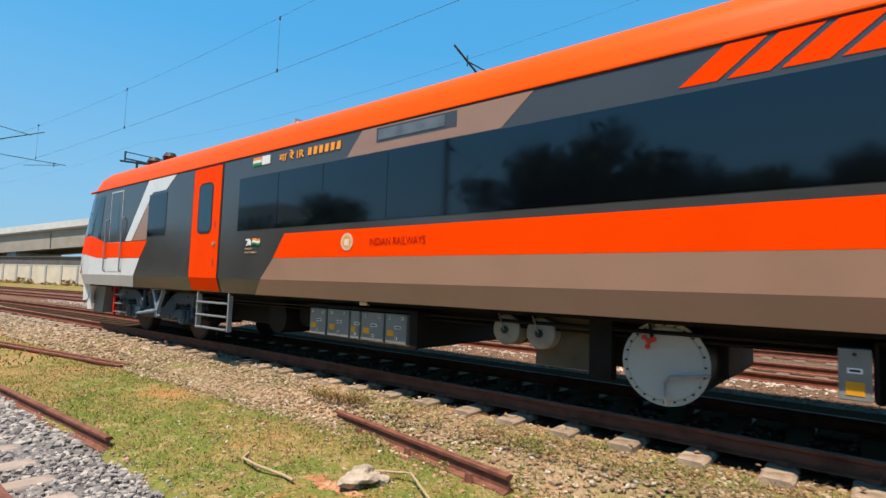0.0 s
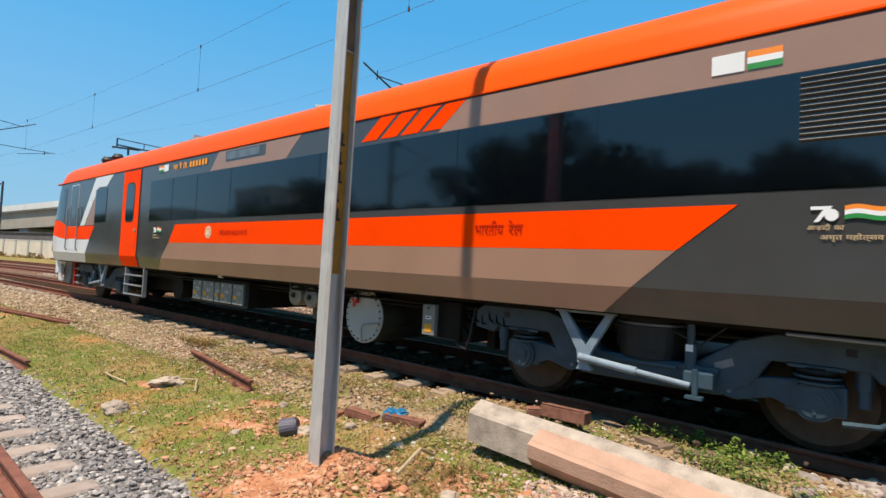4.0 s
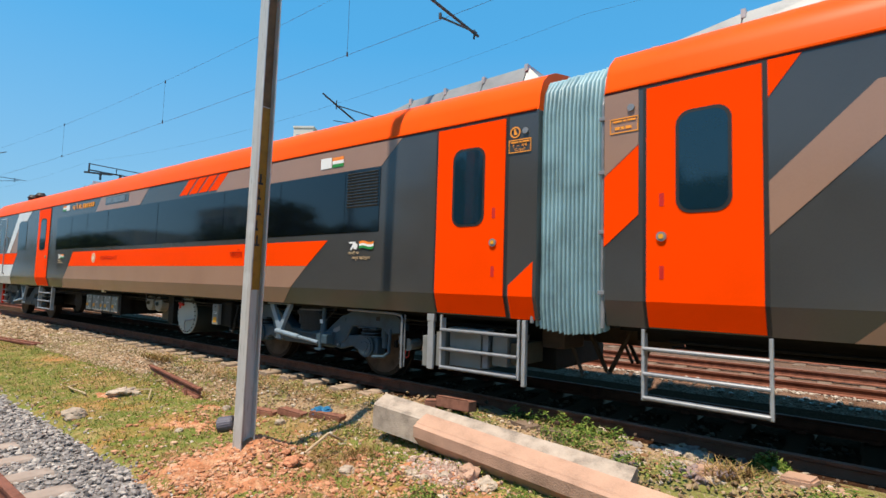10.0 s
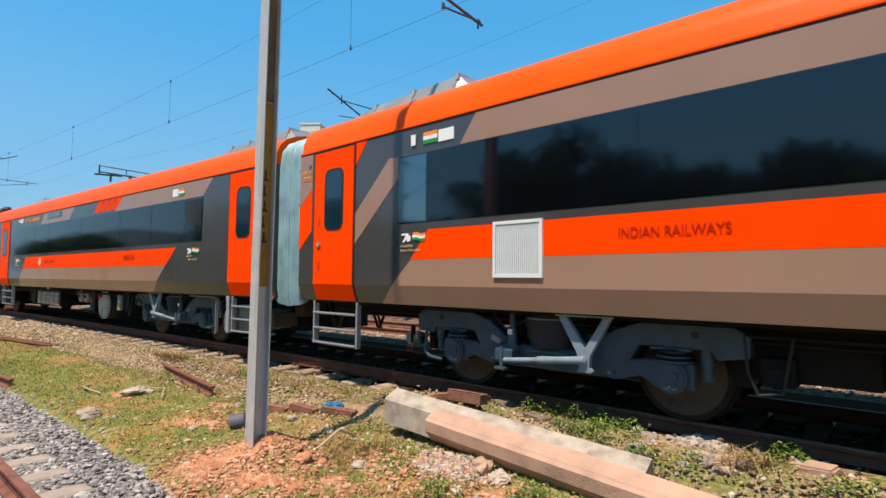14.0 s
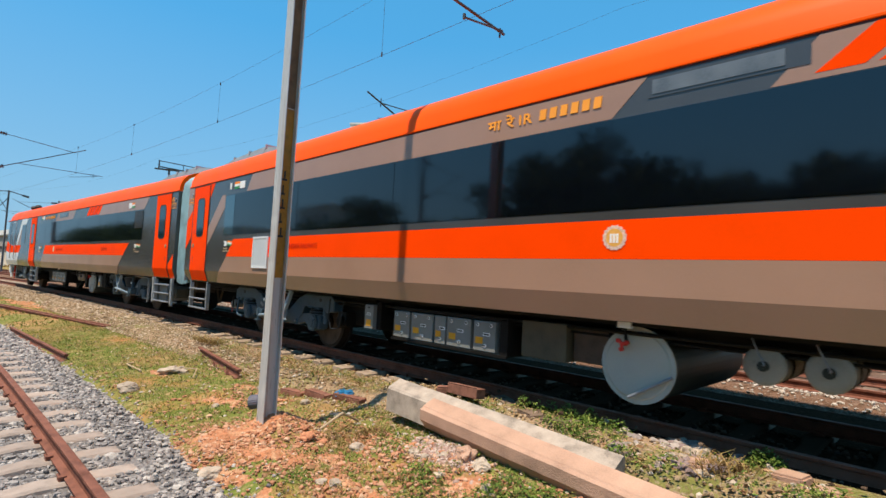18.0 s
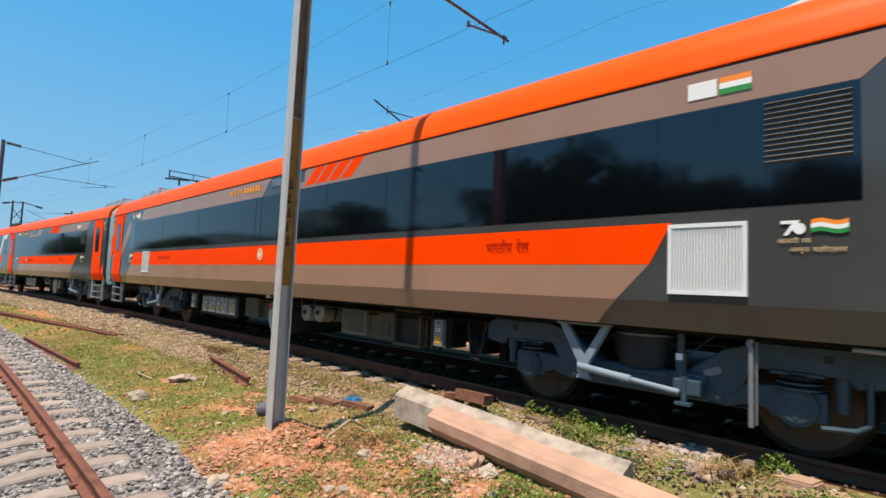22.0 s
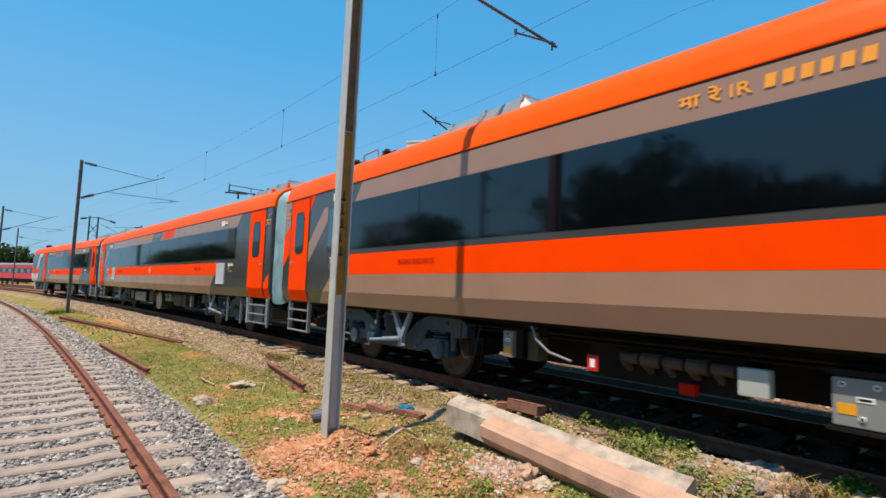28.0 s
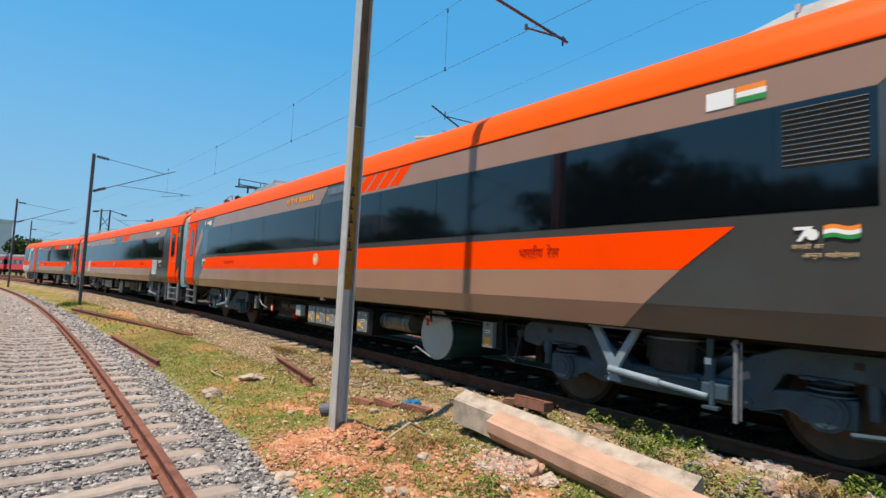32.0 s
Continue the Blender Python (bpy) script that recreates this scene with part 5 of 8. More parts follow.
def body_marks(x, parent, hindi, indian):
    if indian is not None:
        words("railway_lettering", "INDIAN", indian, 1.765, 0.135, DARK_RED, parent, width=0.37)
        words("railway_lettering", "RAILWAYS", indian + 0.42, 1.765, 0.135, DARK_RED, parent, width=0.53)
    if hindi is not None:
        words("railway_lettering", "\u092d\u093e\u0930\u0924\u0940\u092f", hindi, 1.755, 0.17, DARK_RED, parent, width=0.38)
        words("railway_lettering", "\u0930\u0947\u0932", hindi + 0.44, 1.755, 0.17, DARK_RED, parent, width=0.18)


def coach(label, centre):
    e = tagged(new("train_coach"), label, "train", "coaches of the train")
    e["centre"] = centre
    return e


def shift(poly, c):
    return [(x - c, z) for x, z in poly]


NOSE_X = -19.0


def nose_bend(ob, x0):
    """Wrap a flat side panel round the narrowing cab."""
    bm = bmesh.new()
    bm.from_mesh(ob.data)
    for x in (0.25, 0.55, 0.9, 1.3, 1.8, 2.4):
        bmesh.ops.bisect_plane(bm, geom=bm.verts[:] + bm.edges[:] + bm.faces[:], plane_co=(x0 + x, 0, 0), plane_no=(1, 0, 0))
    for v in bm.verts:
        d = max(0.0, v.co.x - x0)
        e = max(0.0, 1 - d / 2.4)
        lean = max(0.0, (v.co.z - 1.75) / 2.2)
        v.co.y *= 1 - 0.26 * e ** 2.2
        v.co.x += e * 1.4 * lean ** 1.3 + (e * 0.10 if v.co.z < 1.3 else 0)
    bm.to_mesh(ob.data)
    bm.free()


def lower_bands(c, l_top, l_bot, l_foot, r_top, r_bot, r_foot, parent):
    panel("orange_band", shift([(l_bot, 1.615), (r_bot, 1.615), (r_top, 1.99), (l_top, 1.99)], c), 0.005, ORANGE, parent, "orange paint band along the side")
    panel("taupe_band", shift([(l_foot, 1.03), (r_foot, 1.03), (r_bot, 1.613), (l_bot, 1.613)], c), 0.004, TAUPE, parent, "taupe paint band along the lower side")


def upper_band(c, a_bot, a_top, b_bot, b_top, parent):
    panel("taupe_band", shift([(a_bot, 2.985), (b_bot, 2.985), (b_top, 3.321), (a_top, 3.321)], c), 0.004, TAUPE, parent, "taupe paint band under the roof")


def wheels(c, parent, spots):
    out = []
    for x in spots:
        for s in (-1.325, 1.325):
            out.append(wheelset(x - c + s, parent))
    return out


def front_end_marks(c, parent, d0, d1):
    """The coupling end that leads: taupe and orange corner, door, small orange corner and taupe diagonal."""
    b = d0 - 6.12
    panel("taupe_corner", shift([(5.70 + b, 2.5), (6.04 + b, 2.78), (6.04 + b, 3.32), (5.70 + b, 3.32)], c), 0.005, TAUPE, parent)
    panel("orange_corner", shift([(5.70 + b, 1.80), (6.04 + b, 2.10), (6.04 + b, 2.77), (5.70 + b, 2.49)], c), 0.0055, ORANGE, parent, "orange paint corner")
    door(d0 - c, d1 - c, parent, right_handle=False)
    panel("orange_corner", shift([(d1 + 0.04, 3.0), (d1 + 0.275, 3.32), (d1 + 0.04, 3.32)], c), 0.0055, ORANGE, parent, "orange paint corner")
    panel("taupe_diagonal", shift([(d1 + 0.04, 1.86), (d1 + 0.92, 2.70), (d1 + 0.92, 2.99), (d1 + 0.74, 2.99), (d1 + 0.04, 2.30)], c), 0.005, TAUPE, parent, "taupe diagonal paint stripe")
    sign_plate(5.84 + b - c, 3.0, parent, disc=False)
    ladder(d0 - 0.05 - c, d1 + 0.02 - c, parent, plate=False)


def rear_end_marks(c, parent, d0, d1, disc=True):
    door(d0 - c, d1 - c, parent, right_handle=True)
    panel("orange_corner", shift([(d1 + 0.06, 1.03), (d1 + 0.36, 1.03), (d1 + 0.36, 1.66), (d1 + 0.06, 1.40)], c), 0.0055, ORANGE, parent, "orange paint corner")
    sign_plate(d1 + 0.12 - c, 2.97, parent, disc)
    ladder(d0 + 0.07 - c, d1 + 0.16 - c, parent)


def soffit_pipes(x0, x1, parent):
    for y, z, r in ((-1.22, 0.90, 0.02), (-1.15, 0.84, 0.014), (-0.7, 0.82, 0.04), (0.6, 0.8, 0.05)):
        bm = bmesh.new()
        rod(bm, (x0, y, z), (x1, y, z), r, 8)
        part("underfloor_pipe", bm, DARK_STEEL, parent)


# leading coach, with the driver's cab
C1, C2, C3 = -6.72, 17.40, 41.62
lead = coach("orange and charcoal driving coach with white cab", C1)
shell("body", NOSE_X - C1, 4.90 - C1, lead, nose=True)
cab = []
cab.append(panel("cab_white_paint", shift([(-19.0, 1.03), (-14.5, 1.03), (-14.06, 1.66), (-19.0, 1.66)], C1), 0.004, WHITE_PAINT, lead, "white paint on the lower cab"))
cab.append(panel("cab_orange_stripe", shift([(-18.98, 1.86), (-18.6, 1.84), (-17.9, 1.80), (-17.3, 1.76), (-16.6, 1.69), (-15.9, 1.67), (-14.06, 1.67), (-13.72, 2.03), (-15.8, 2.03), (-16.3, 2.09), (-16.8, 2.19), (-17.3, 2.25), (-17.8, 2.25), (-18.3, 2.18), (-18.98, 2.02)], C1), 0.006, ORANGE, lead, "orange stripe sweeping round the cab"))
cab.append(panel("cab_white_stripe", shift([(-14.9, 2.05), (-14.55, 2.05), (-13.6, 3.05), (-12.98, 3.05), (-12.54, 3.32), (-13.83, 3.32)], C1), 0.005, WHITE_PAINT, lead, "white diagonal cab stripe"))
cab.append(panel("cab_taupe_paint", shift([(-14.5, 2.05), (-13.76, 2.05), (-13.76, 2.86)], C1), 0.0045, TAUPE, lead))
cab.append(panel("cab_white_paint", shift([(-18.98, 1.64), (-16.0, 1.64), (-16.6, 1.72), (-17.4, 1.79), (-18.98, 1.88)], C1), 0.0045, WHITE_PAINT, lead, "white paint on the lower cab"))
cab.append(panel("cab_side_window", shift([(-18.9, 2.12), (-18.3, 2.22), (-17.6, 2.28), (-17.0, 2.26), (-16.45, 2.16), (-16.3, 3.2), (-18.9, 3.2)], C1), 0.007, GLAZING, lead, "dark wrap-round cab window"))
lamp_ring = [(-18.42 + 0.33 * math.cos(k * math.pi / 10), 1.47 + 0.20 * math.sin(k * math.pi / 10)) for k in range(20)]
cab.append(panel("headlamp_ring", shift(lamp_ring, C1), 0.0075, ALU, lead, "grey surround of the headlamp"))
cab.append(panel("headlamp", shift([(-18.42 + (x + 18.42) * 0.86, 1.47 + (z - 1.47) * 0.84) for x, z in lamp_ring], C1), 0.0095, WHITE_PAINT, lead, "white headlamp pod on the cab side"))
cd = panel("cab_door", shift(rect(-15.85, -15.15, 1.36, 3.24), C1), 0.012, WHITE_PAINT, lead, "white cab door with dark upper half")
cab.append(cd)
cab.append(panel("cab_door_upper", shift(rect(-15.83, -15.17, 2.04, 3.22), C1), 0.0145, CHARCOAL, cd))
cab.append(panel("cab_door_window", shift(rounded(-15.68, -15.32, 2.3, 2.95, 0.05), C1), 0.018, GLASS_CLEAR, cd))
cab.append(panel("cab_door_stripe", shift(rect(-15.845, -15.155, 1.68, 2.03), C1), 0.0155, ORANGE, cd))
for x in (-15.98, -15.02):
    bm = bmesh.new()
    k = max(0.0, 1 - (x - NOSE_X) / 2.4)
    y = -1.62 * (1 - 0.26 * k ** 2.2) - 0.05
    bent(bm, [(x - C1, y + 0.05, 1.35), (x - C1, y, 1.40), (x - C1, y, 2.55), (x - C1, y + 0.05, 2.60)], 0.017, 8)
    part("cab_handrail", bm, ALU, lead, "bright vertical handrail")
panel("cab_rear_window", shift(rect(-13.74, -12.9, 2.12, 3.0), C1), 0.008, GLAZING, lead, "dark square cab window")
for ob in cab:
    nose_bend(ob, NOSE_X - C1)
bm = bmesh.new()
slab(bm, [(-18.5 - C1, 0.98), (-17.6 - C1, 0.98), (-17.75 - C1, 0.28), (-18.35 - C1, 0.28)], -1.02, 1.02)
part("snow_plough", bm, BOX_GREY, lead, "grey plough below the cab nose")
bm = slab(bmesh.new(), [(-18.88 - C1, 1.06), (-18.1 - C1, 1.06), (-18.28 - C1, 0.96), (-18.5 - C1, 0.60), (-18.82 - C1, 0.56)], -1.16, 1.16)
part("nose_skirt", bm, WHITE_PAINT, lead, "white skirt below the cab nose")
for s in (-1.12, 1.12):
    part("plough_wing", slab(bmesh.new(), [(-18.72 - C1, 0.98), (-18.35 - C1, 0.98), (-18.2 - C1, 0.34), (-18.5 - C1, 0.34)], s - 0.02, s + 0.02), WHITE_PAINT, lead)
st = part("cab_steps", boxed(-15.92 - C1, -15.84 - C1, -1.42, -1.36, 0.34, 1.03, 0.006), DARK_RED, lead, "dark red cab step post with grey rungs")
for z in (0.42, 0.62, 0.82):
    part("tread", boxed(-15.84 - C1, -15.42 - C1, -1.42, -1.32, z - 0.012, z + 0.012, 0.004), ALU, st)
# rooftop insulators
for x in (-15.45, -14.6):
    bm = bmesh.new()
    rod(bm, (x - C1, -0.9, 3.75), (x - C1, -0.9, 4.02), 0.09, 16)
    rod(bm, (x - C1, -0.9, 4.0), (x - C1, -0.9, 4.09), 0.13, 16, r2=0.165)
    rod(bm, (x - C1, -0.9, 4.09), (x - C1, -0.9, 4.19), 0.165, 16, r2=0.10)
    part("roof_insulator", bm, SEAL, lead, "black rooftop insulator")
roof_pod(-10.9 - C1, -9.3 - C1, lead, rise=-0.05)
roof_pod(1.85 - C1, 4.66 - C1, lead)
# sides
door(-11.75 - C1, -10.74 - C1, lead, window=(-11.5 - C1, -11.03 - C1))
ladder(-11.5 - C1, -10.42 - C1, lead, plate=False)
window_band(-10.15 - C1, 2.53 - C1, lead, [x - C1 for x in (-9.0, -7.9, -6.6, -4.0, -1.4, 0.3, 1.84)])
lower_bands(C1, -8.78, -9.05, -9.62, 1.49, 1.03, 0.38, lead)
upper_band(C1, -7.42, -7.12, -4.92, -4.52, lead)
upper_band(C1, -1.72, -1.40, 2.53, 2.90, lead)
number_bars(-9.02 - C1, 3.13, lead)
panel("card", shift(rect(-9.5, -9.27, 3.14, 3.28), C1), 0.012, WHITE, lead, "white card")
flag(-9.76 - C1, -9.52 - C1, 3.14, 3.28, lead)
name_box(-6.84 - C1, -5.52 - C1, lead)
stripes(-3.11 - C1, lead)
roundel(-7.33 - C1, 1.82, 0.125, lead)
body_marks(0, lead, -1.10 - C1, -6.88 - C1)
logo(-9.85 - C1, 1.82, 0.42, lead, hindi=False)
logo(1.97 - C1, 1.84, 0.48, lead)
louvre(1.86 - C1, 2.53 - C1, 2.42, 2.95, lead)
panel("card", shift(rect(1.27, 1.51, 3.07, 3.23), C1), 0.012, WHITE, lead, "white card")
flag(1.53 - C1, 1.77 - C1, 3.07, 3.22, lead)
rear_end_marks(C1, lead, 3.53, 4.50)
# below the floor
soffit_pipes(-12 - C1, 4.6 - C1, lead)
bogie(-14.06 - C1, 1, lead)
bogie(0.67 - C1, -1, lead)
w1 = wheels(C1, lead, (-14.06, 0.67))
bm = bmesh.new()
rod(bm, (-9.55 - C1, -1.15, 0.66), (-9.55 - C1, -0.3, 0.66), 0.26, 24)
rod(bm, (-8.95 - C1, -1.0, 0.74), (-8.95 - C1, -0.3, 0.74), 0.2, 20)
part("compressor", bm, DARK_STEEL, lead, "dark round compressor")
cabinets([(a - C1, b - C1) for a, b in ((-8.42, -8.06), (-8.01, -7.55), (-7.51, -7.33), (-7.29, -6.86), (-6.82, -6.45))], lead, 0.50, 0.88)
part("lamp_box", boxed(-7.25 - C1, -7.12 - C1, -1.42, -1.36, 0.97, 1.02, 0.004), WHITE, lead)
small_tank(-5.05 - C1, 0.80, 0.17, lead)
small_tank(-4.62 - C1, 0.79, 0.17, lead)
part("hanging_panel", boxed(-4.75 - C1, -4.08 - C1, -1.05, -1.0, 0.44, 0.98), KHAKI, lead, "grimy olive hanging panel")
part("hanger_frame", boxed(-4.05 - C1, -3.82 - C1, -1.25, -1.1, 0.40, 1.0, 0.01), DARK_STEEL, lead)
big_tank(-3.34 - C1, 0.62, 0.375, lead)
small_box(-2.06 - C1, -1.86 - C1, 0.52, 0.90, lead)
part("dark_case", boxed(-1.84 - C1, -1.50 - C1, -1.30, -0.9, 0.50, 0.96, 0.02), DARK_STEEL, lead, "dark brown equipment case")
for k in range(6):
    x = -1.45 - C1 + k * 0.10
    part("hanging_cable", bent(bmesh.new(), [(x, -1.2, 0.98), (x + 0.04, -1.25, 0.8 - 0.03 * (k % 3)), (x + 0.12, -1.22, 0.74), (x + 0.2, -1.18, 0.95)], 0.012, 6), DARK_STEEL, lead)
sand_pipe(2.87 - C1, lead, 1.05)

# middle coach
mid = coach("orange and charcoal passenger coach with white side grilles", C2)
shell("body", 5.68 - C2, 29.05 - C2, mid)
front_end_marks(C2, mid, 6.12, 7.07)
window_band(8.0 - C2, 26.69 - C2, mid, [x - C2 for x in (8.52, 11.2, 13.9, 16.98, 17.22, 19.6, 21.2, 23.6, 25.2, 26.1)], clear=True)
lower_bands(C2, 8.55, 8.24, 7.63, 25.33, 25.13, 24.57, mid)
upper_band(C2, 9.05, 9.29, 17.2, 17.55, mid)
upper_band(C2, 18.55, 18.87, 26.69, 27.08, mid)
panel("marker_box", shift(rect(8.24, 8.32, 3.09, 3.23), C2), 0.02, WHITE, mid, "small white marker box")
flag(8.45 - C2, 8.69 - C2, 3.08, 3.23, mid)
panel("card", shift(rect(8.71, 8.96, 3.07, 3.22), C2), 0.012, WHITE, mid, "white card")
logo(8.08 - C2, 1.84, 0.42, mid, hindi=False)
grille(9.56 - C2, 10.19 - C2, 1.39, 2.01, mid)
grille(25.31 - C2, 25.95 - C2, 1.35, 1.97, mid)
number_bars(15.62 - C2, 3.12, mid)
name_box(17.56 - C2, 18.82 - C2, mid)
stripes(18.84 - C2, mid)
roundel(17.27 - C2, 1.82, 0.125, mid)
body_marks(0, mid, 23.16 - C2, 11.0 - C2)
panel("card", shift(rect(25.47, 25.71, 3.08, 3.23), C2), 0.012, WHITE, mid, "white card")
flag(25.73 - C2, 25.98 - C2, 3.08, 3.23, mid)
louvre(26.04 - C2, 26.67 - C2, 2.40, 2.94, mid)
logo(26.18 - C2, 1.84, 0.43, mid)
rear_end_marks(C2, mid, 27.70, 28.67, disc=False)
bellows(4.855 - C2, 5.68 - C2, mid)
roof_pod(5.98 - C2, 8.75 - C2, mid)
roof_pod(25.85 - C2, 28.78 - C2, mid)
for x in (27.78, 28.72):
    part("roof_lug", boxed(x - C2, x + 0.09 - C2, -1.16, -1.08, 3.88, 4.02, 0.01), ROOF_ORANGE, mid, "small orange roof lug")
soffit_pipes(6.2 - C2, 28.6 - C2, mid)
bogie(10.0 - C2, 1, mid)
bogie(24.88 - C2, -1, mid)
w2 = wheels(C2, mid, (10.0, 24.88))
# two added dark blocks close the bright gap past the bogie
part("dark_filler", boxed(11.75 - C2, 12.85 - C2, -1.0, -0.4, 0.50, 0.98, 0.02), DARK_STEEL, mid)
part("dark_filler", boxed(13.3 - C2, 13.76 - C2, -1.05, -0.4, 0.46, 0.98, 0.02), DARK_STEEL, mid)
small_box(13.03 - C2, 13.24 - C2, 0.54, 0.90, mid)
cabinets([(a - C2, b - C2) for a, b in ((13.72, 14.06), (14.10, 14.54), (14.58, 14.78), (14.81, 15.23), (15.28, 15.63))], mid, 0.49, 0.86)
part("olive_panel", boxed(15.95 - C2, 16.55 - C2, -1.25, -1.0, 0.50, 0.92, 0.02), KHAKI, mid, "grimy olive equipment panel")
part("rust_panel", boxed(16.58 - C2, 17.0 - C2, -1.15, -1.0, 0.52, 0.90, 0.02), RUSTY_GEAR, mid)
big_tank(17.33 - C2, 0.59, 0.365, mid, bolts=False, arm=2)
part("lamp_box", boxed(17.22 - C2, 17.36 - C2, -1.42, -1.36, 0.96, 1.02, 0.004), WHITE, mid)
small_tank(18.43 - C2, 0.75, 0.165, mid)
small_tank(18.88 - C2, 0.76, 0.165, mid)
u = part("cooling_unit", boxed(19.63 - C2, 20.30 - C2, -1.22, -0.6, 0.48, 0.90, 0.015), MESH_GREY, mid, "dusty grey cooling unit with mesh front")
part("mesh_screen", boxed(19.68 - C2, 20.25 - C2, -1.235, -1.22, 0.53, 0.86, 0.004), KHAKI, u)
for k in range(12):
    x = 19.71 - C2 + k * 0.046
    part("screen_bar", boxed(x, x + 0.010, -1.243, -1.235, 0.54, 0.85), MESH_GREY, u)
part("khaki_cabinet", boxed(20.33 - C2, 20.55 - C2, -1.14, -0.6, 0.46, 0.92, 0.015), KHAKI, mid, "khaki grime-coated cabinet")
kc = part("khaki_cabinet", boxed(20.57 - C2, 20.97 - C2, -1.18, -0.6, 0.46, 0.92, 0.015), KHAKI, mid, "khaki grime-coated cabinet")
part("cabinet_hatch", boxed(20.66 - C2, 20.88 - C2, -1.195, -1.18, 0.52, 0.74, 0.006), RUSTY_GEAR, kc)
oc = part("open_cabinet", boxed(21.0 - C2, 21.58 - C2, -1.12, -0.6, 0.44, 0.94, 0.01), SEAL, mid, "dark open cabinet")
for a in ((20.98, 21.60, 0.92, 0.96), (20.98, 21.60, 0.42, 0.46), (20.98, 21.01, 0.46, 0.92), (21.57, 21.60, 0.46, 0.92)):
    part("cabinet_frame", boxed(a[0] - C2, a[1] - C2, -1.20, -1.12, a[2], a[3], 0.004), KHAKI, oc)
for a in (21.66, 21.78, 21.92):
    part("hanger_post", boxed(a - C2, a + 0.035 - C2, -1.16, -1.1, 0.44, 0.98, 0.004), RUSTY_GEAR, mid)
small_box(22.04 - C2, 22.21 - C2, 0.52, 0.88, mid)
for k in range(8):
    x = 22.5 - C2 + k * 0.09
    part("hanging_cable", bent(bmesh.new(), [(x, -1.15, 0.98), (x + 0.03, -1.22, 0.78 - 0.04 * (k % 3)), (x + 0.1, -1.2, 0.66), (x + 0.2, -1.15, 0.9)], 0.012, 6), DARK_STEEL, mid)
sand_pipe(25.93 - C2, mid, 0.0, 0.021)
sand_pipe(26.95 - C2, mid, 0.35, 0.021)

# rear coach
tail = coach("orange and charcoal passenger coach without side grilles", C3)
shell("body", 29.95 - C3, 53.10 - C3, tail)
front_end_marks(C3, tail, 30.41, 31.36)
window_band(32.33 - C3, 50.74 - C3, tail, [x - C3 for x in (33.02, 35.5, 38.2, 41.3, 41.5, 43.9, 45.5, 47.7, 50.06)], clear=True)
lower_bands(C3, 32.95, 32.57, 31.93, 49.75, 49.27, 48.64, tail)
upper_band(C3, 33.40, 33.64, 41.45, 41.80, tail)
upper_band(C3, 42.84, 43.16, 50.74, 51.13, tail)
panel("marker_box", shift(rect(32.52, 32.60, 3.10, 3.24), C3), 0.02, WHITE, tail, "small white marker box")
flag(32.77 - C3, 33.02 - C3, 3.08, 3.23, tail)
panel("card", shift(rect(33.04, 33.28, 3.07, 3.22), C3), 0.012, WHITE, tail, "white card")
logo(32.46 - C3, 1.84, 0.42, tail, hindi=False)
number_bars(39.66 - C3, 3.12, tail)
name_box(41.79 - C3, 43.06 - C3, tail)
stripes(43.01 - C3, tail)
roundel(41.42 - C3, 1.82, 0.125, tail)
body_marks(0, tail, 47.23 - C3, 34.98 - C3)
panel("card", shift(rect(49.50, 49.74, 3.07, 3.23), C3), 0.012, WHITE, tail, "white card")
flag(49.76 - C3, 50.00 - C3, 3.08, 3.23, tail)
louvre(50.09 - C3, 50.72 - C3, 2.42, 2.94, tail)
logo(50.20 - C3, 1.84, 0.43, tail)
rear_end_marks(C3, tail, 51.75, 52.72, disc=False)
bellows(29.06 - C3, 29.95 - C3, tail)
roof_pod(34.7 - C3, 37.3 - C3, tail)
for y in (-0.95, -0.6):
    part("roof_rail", bent(bmesh.new(), [(32.4 - C3, y, 3.95), (32.45 - C3, y, 4.17), (33.0 - C3, y, 4.19), (33.05 - C3, y, 3.95)], 0.016, 8), ALU, tail, "thin metal rail on the roof")
roof_pod(49.40 - C3, 52.90 - C3, tail)
soffit_pipes(30.5 - C3, 52.80 - C3, tail)
bogie(34.28 - C3, 1, tail, bright=True)
bogie(48.98 - C3, -1, tail)
w3 = wheels(C3, tail, (34.28, 48.98))
for x in (31.87, 33.12):
    bm = bmesh.new()
    for k in range(5):
        rod(bm, (x - C3, -0.8, 4.0 + k * 0.036), (x - C3, -0.8, 4.018 + k * 0.036), 0.115 - 0.012 * (k % 2), 18, r2=0.09)
    rod(bm, (x - C3, -0.8, 3.85), (x - C3, -0.8, 4.2), 0.055, 12)
    part("roof_insulator", bm, INSULATOR, tail, "dark brown ribbed rooftop insulator")
    part("busbar", bent(bmesh.new(), [(x - 0.40 - C3, -0.8, 4.07), (x - 0.15 - C3, -0.8, 4.12), (x + 0.35 - C3, -0.8, 4.12)], 0.012, 8), RUSTY_GEAR, tail, "brown roof busbar")
# added dark block hides the sunlit tracks behind the front steps
part("dark_filler", boxed(30.1 - C3, 32.35 - C3, -0.75, 0.8, 0.38, 0.98, 0.02), DARK_STEEL, tail)
part("green_motor_case", boxed(31.72 - C3, 32.1 - C3, -1.12, -0.7, 0.42, 0.92, 0.03), GREEN_TANK, tail, "dark green oily motor case")
part("cross_rail", boxed(30.2 - C3, 32.3 - C3, -1.06, -1.0, 0.42, 0.455, 0.006), BOX_GREY, tail)
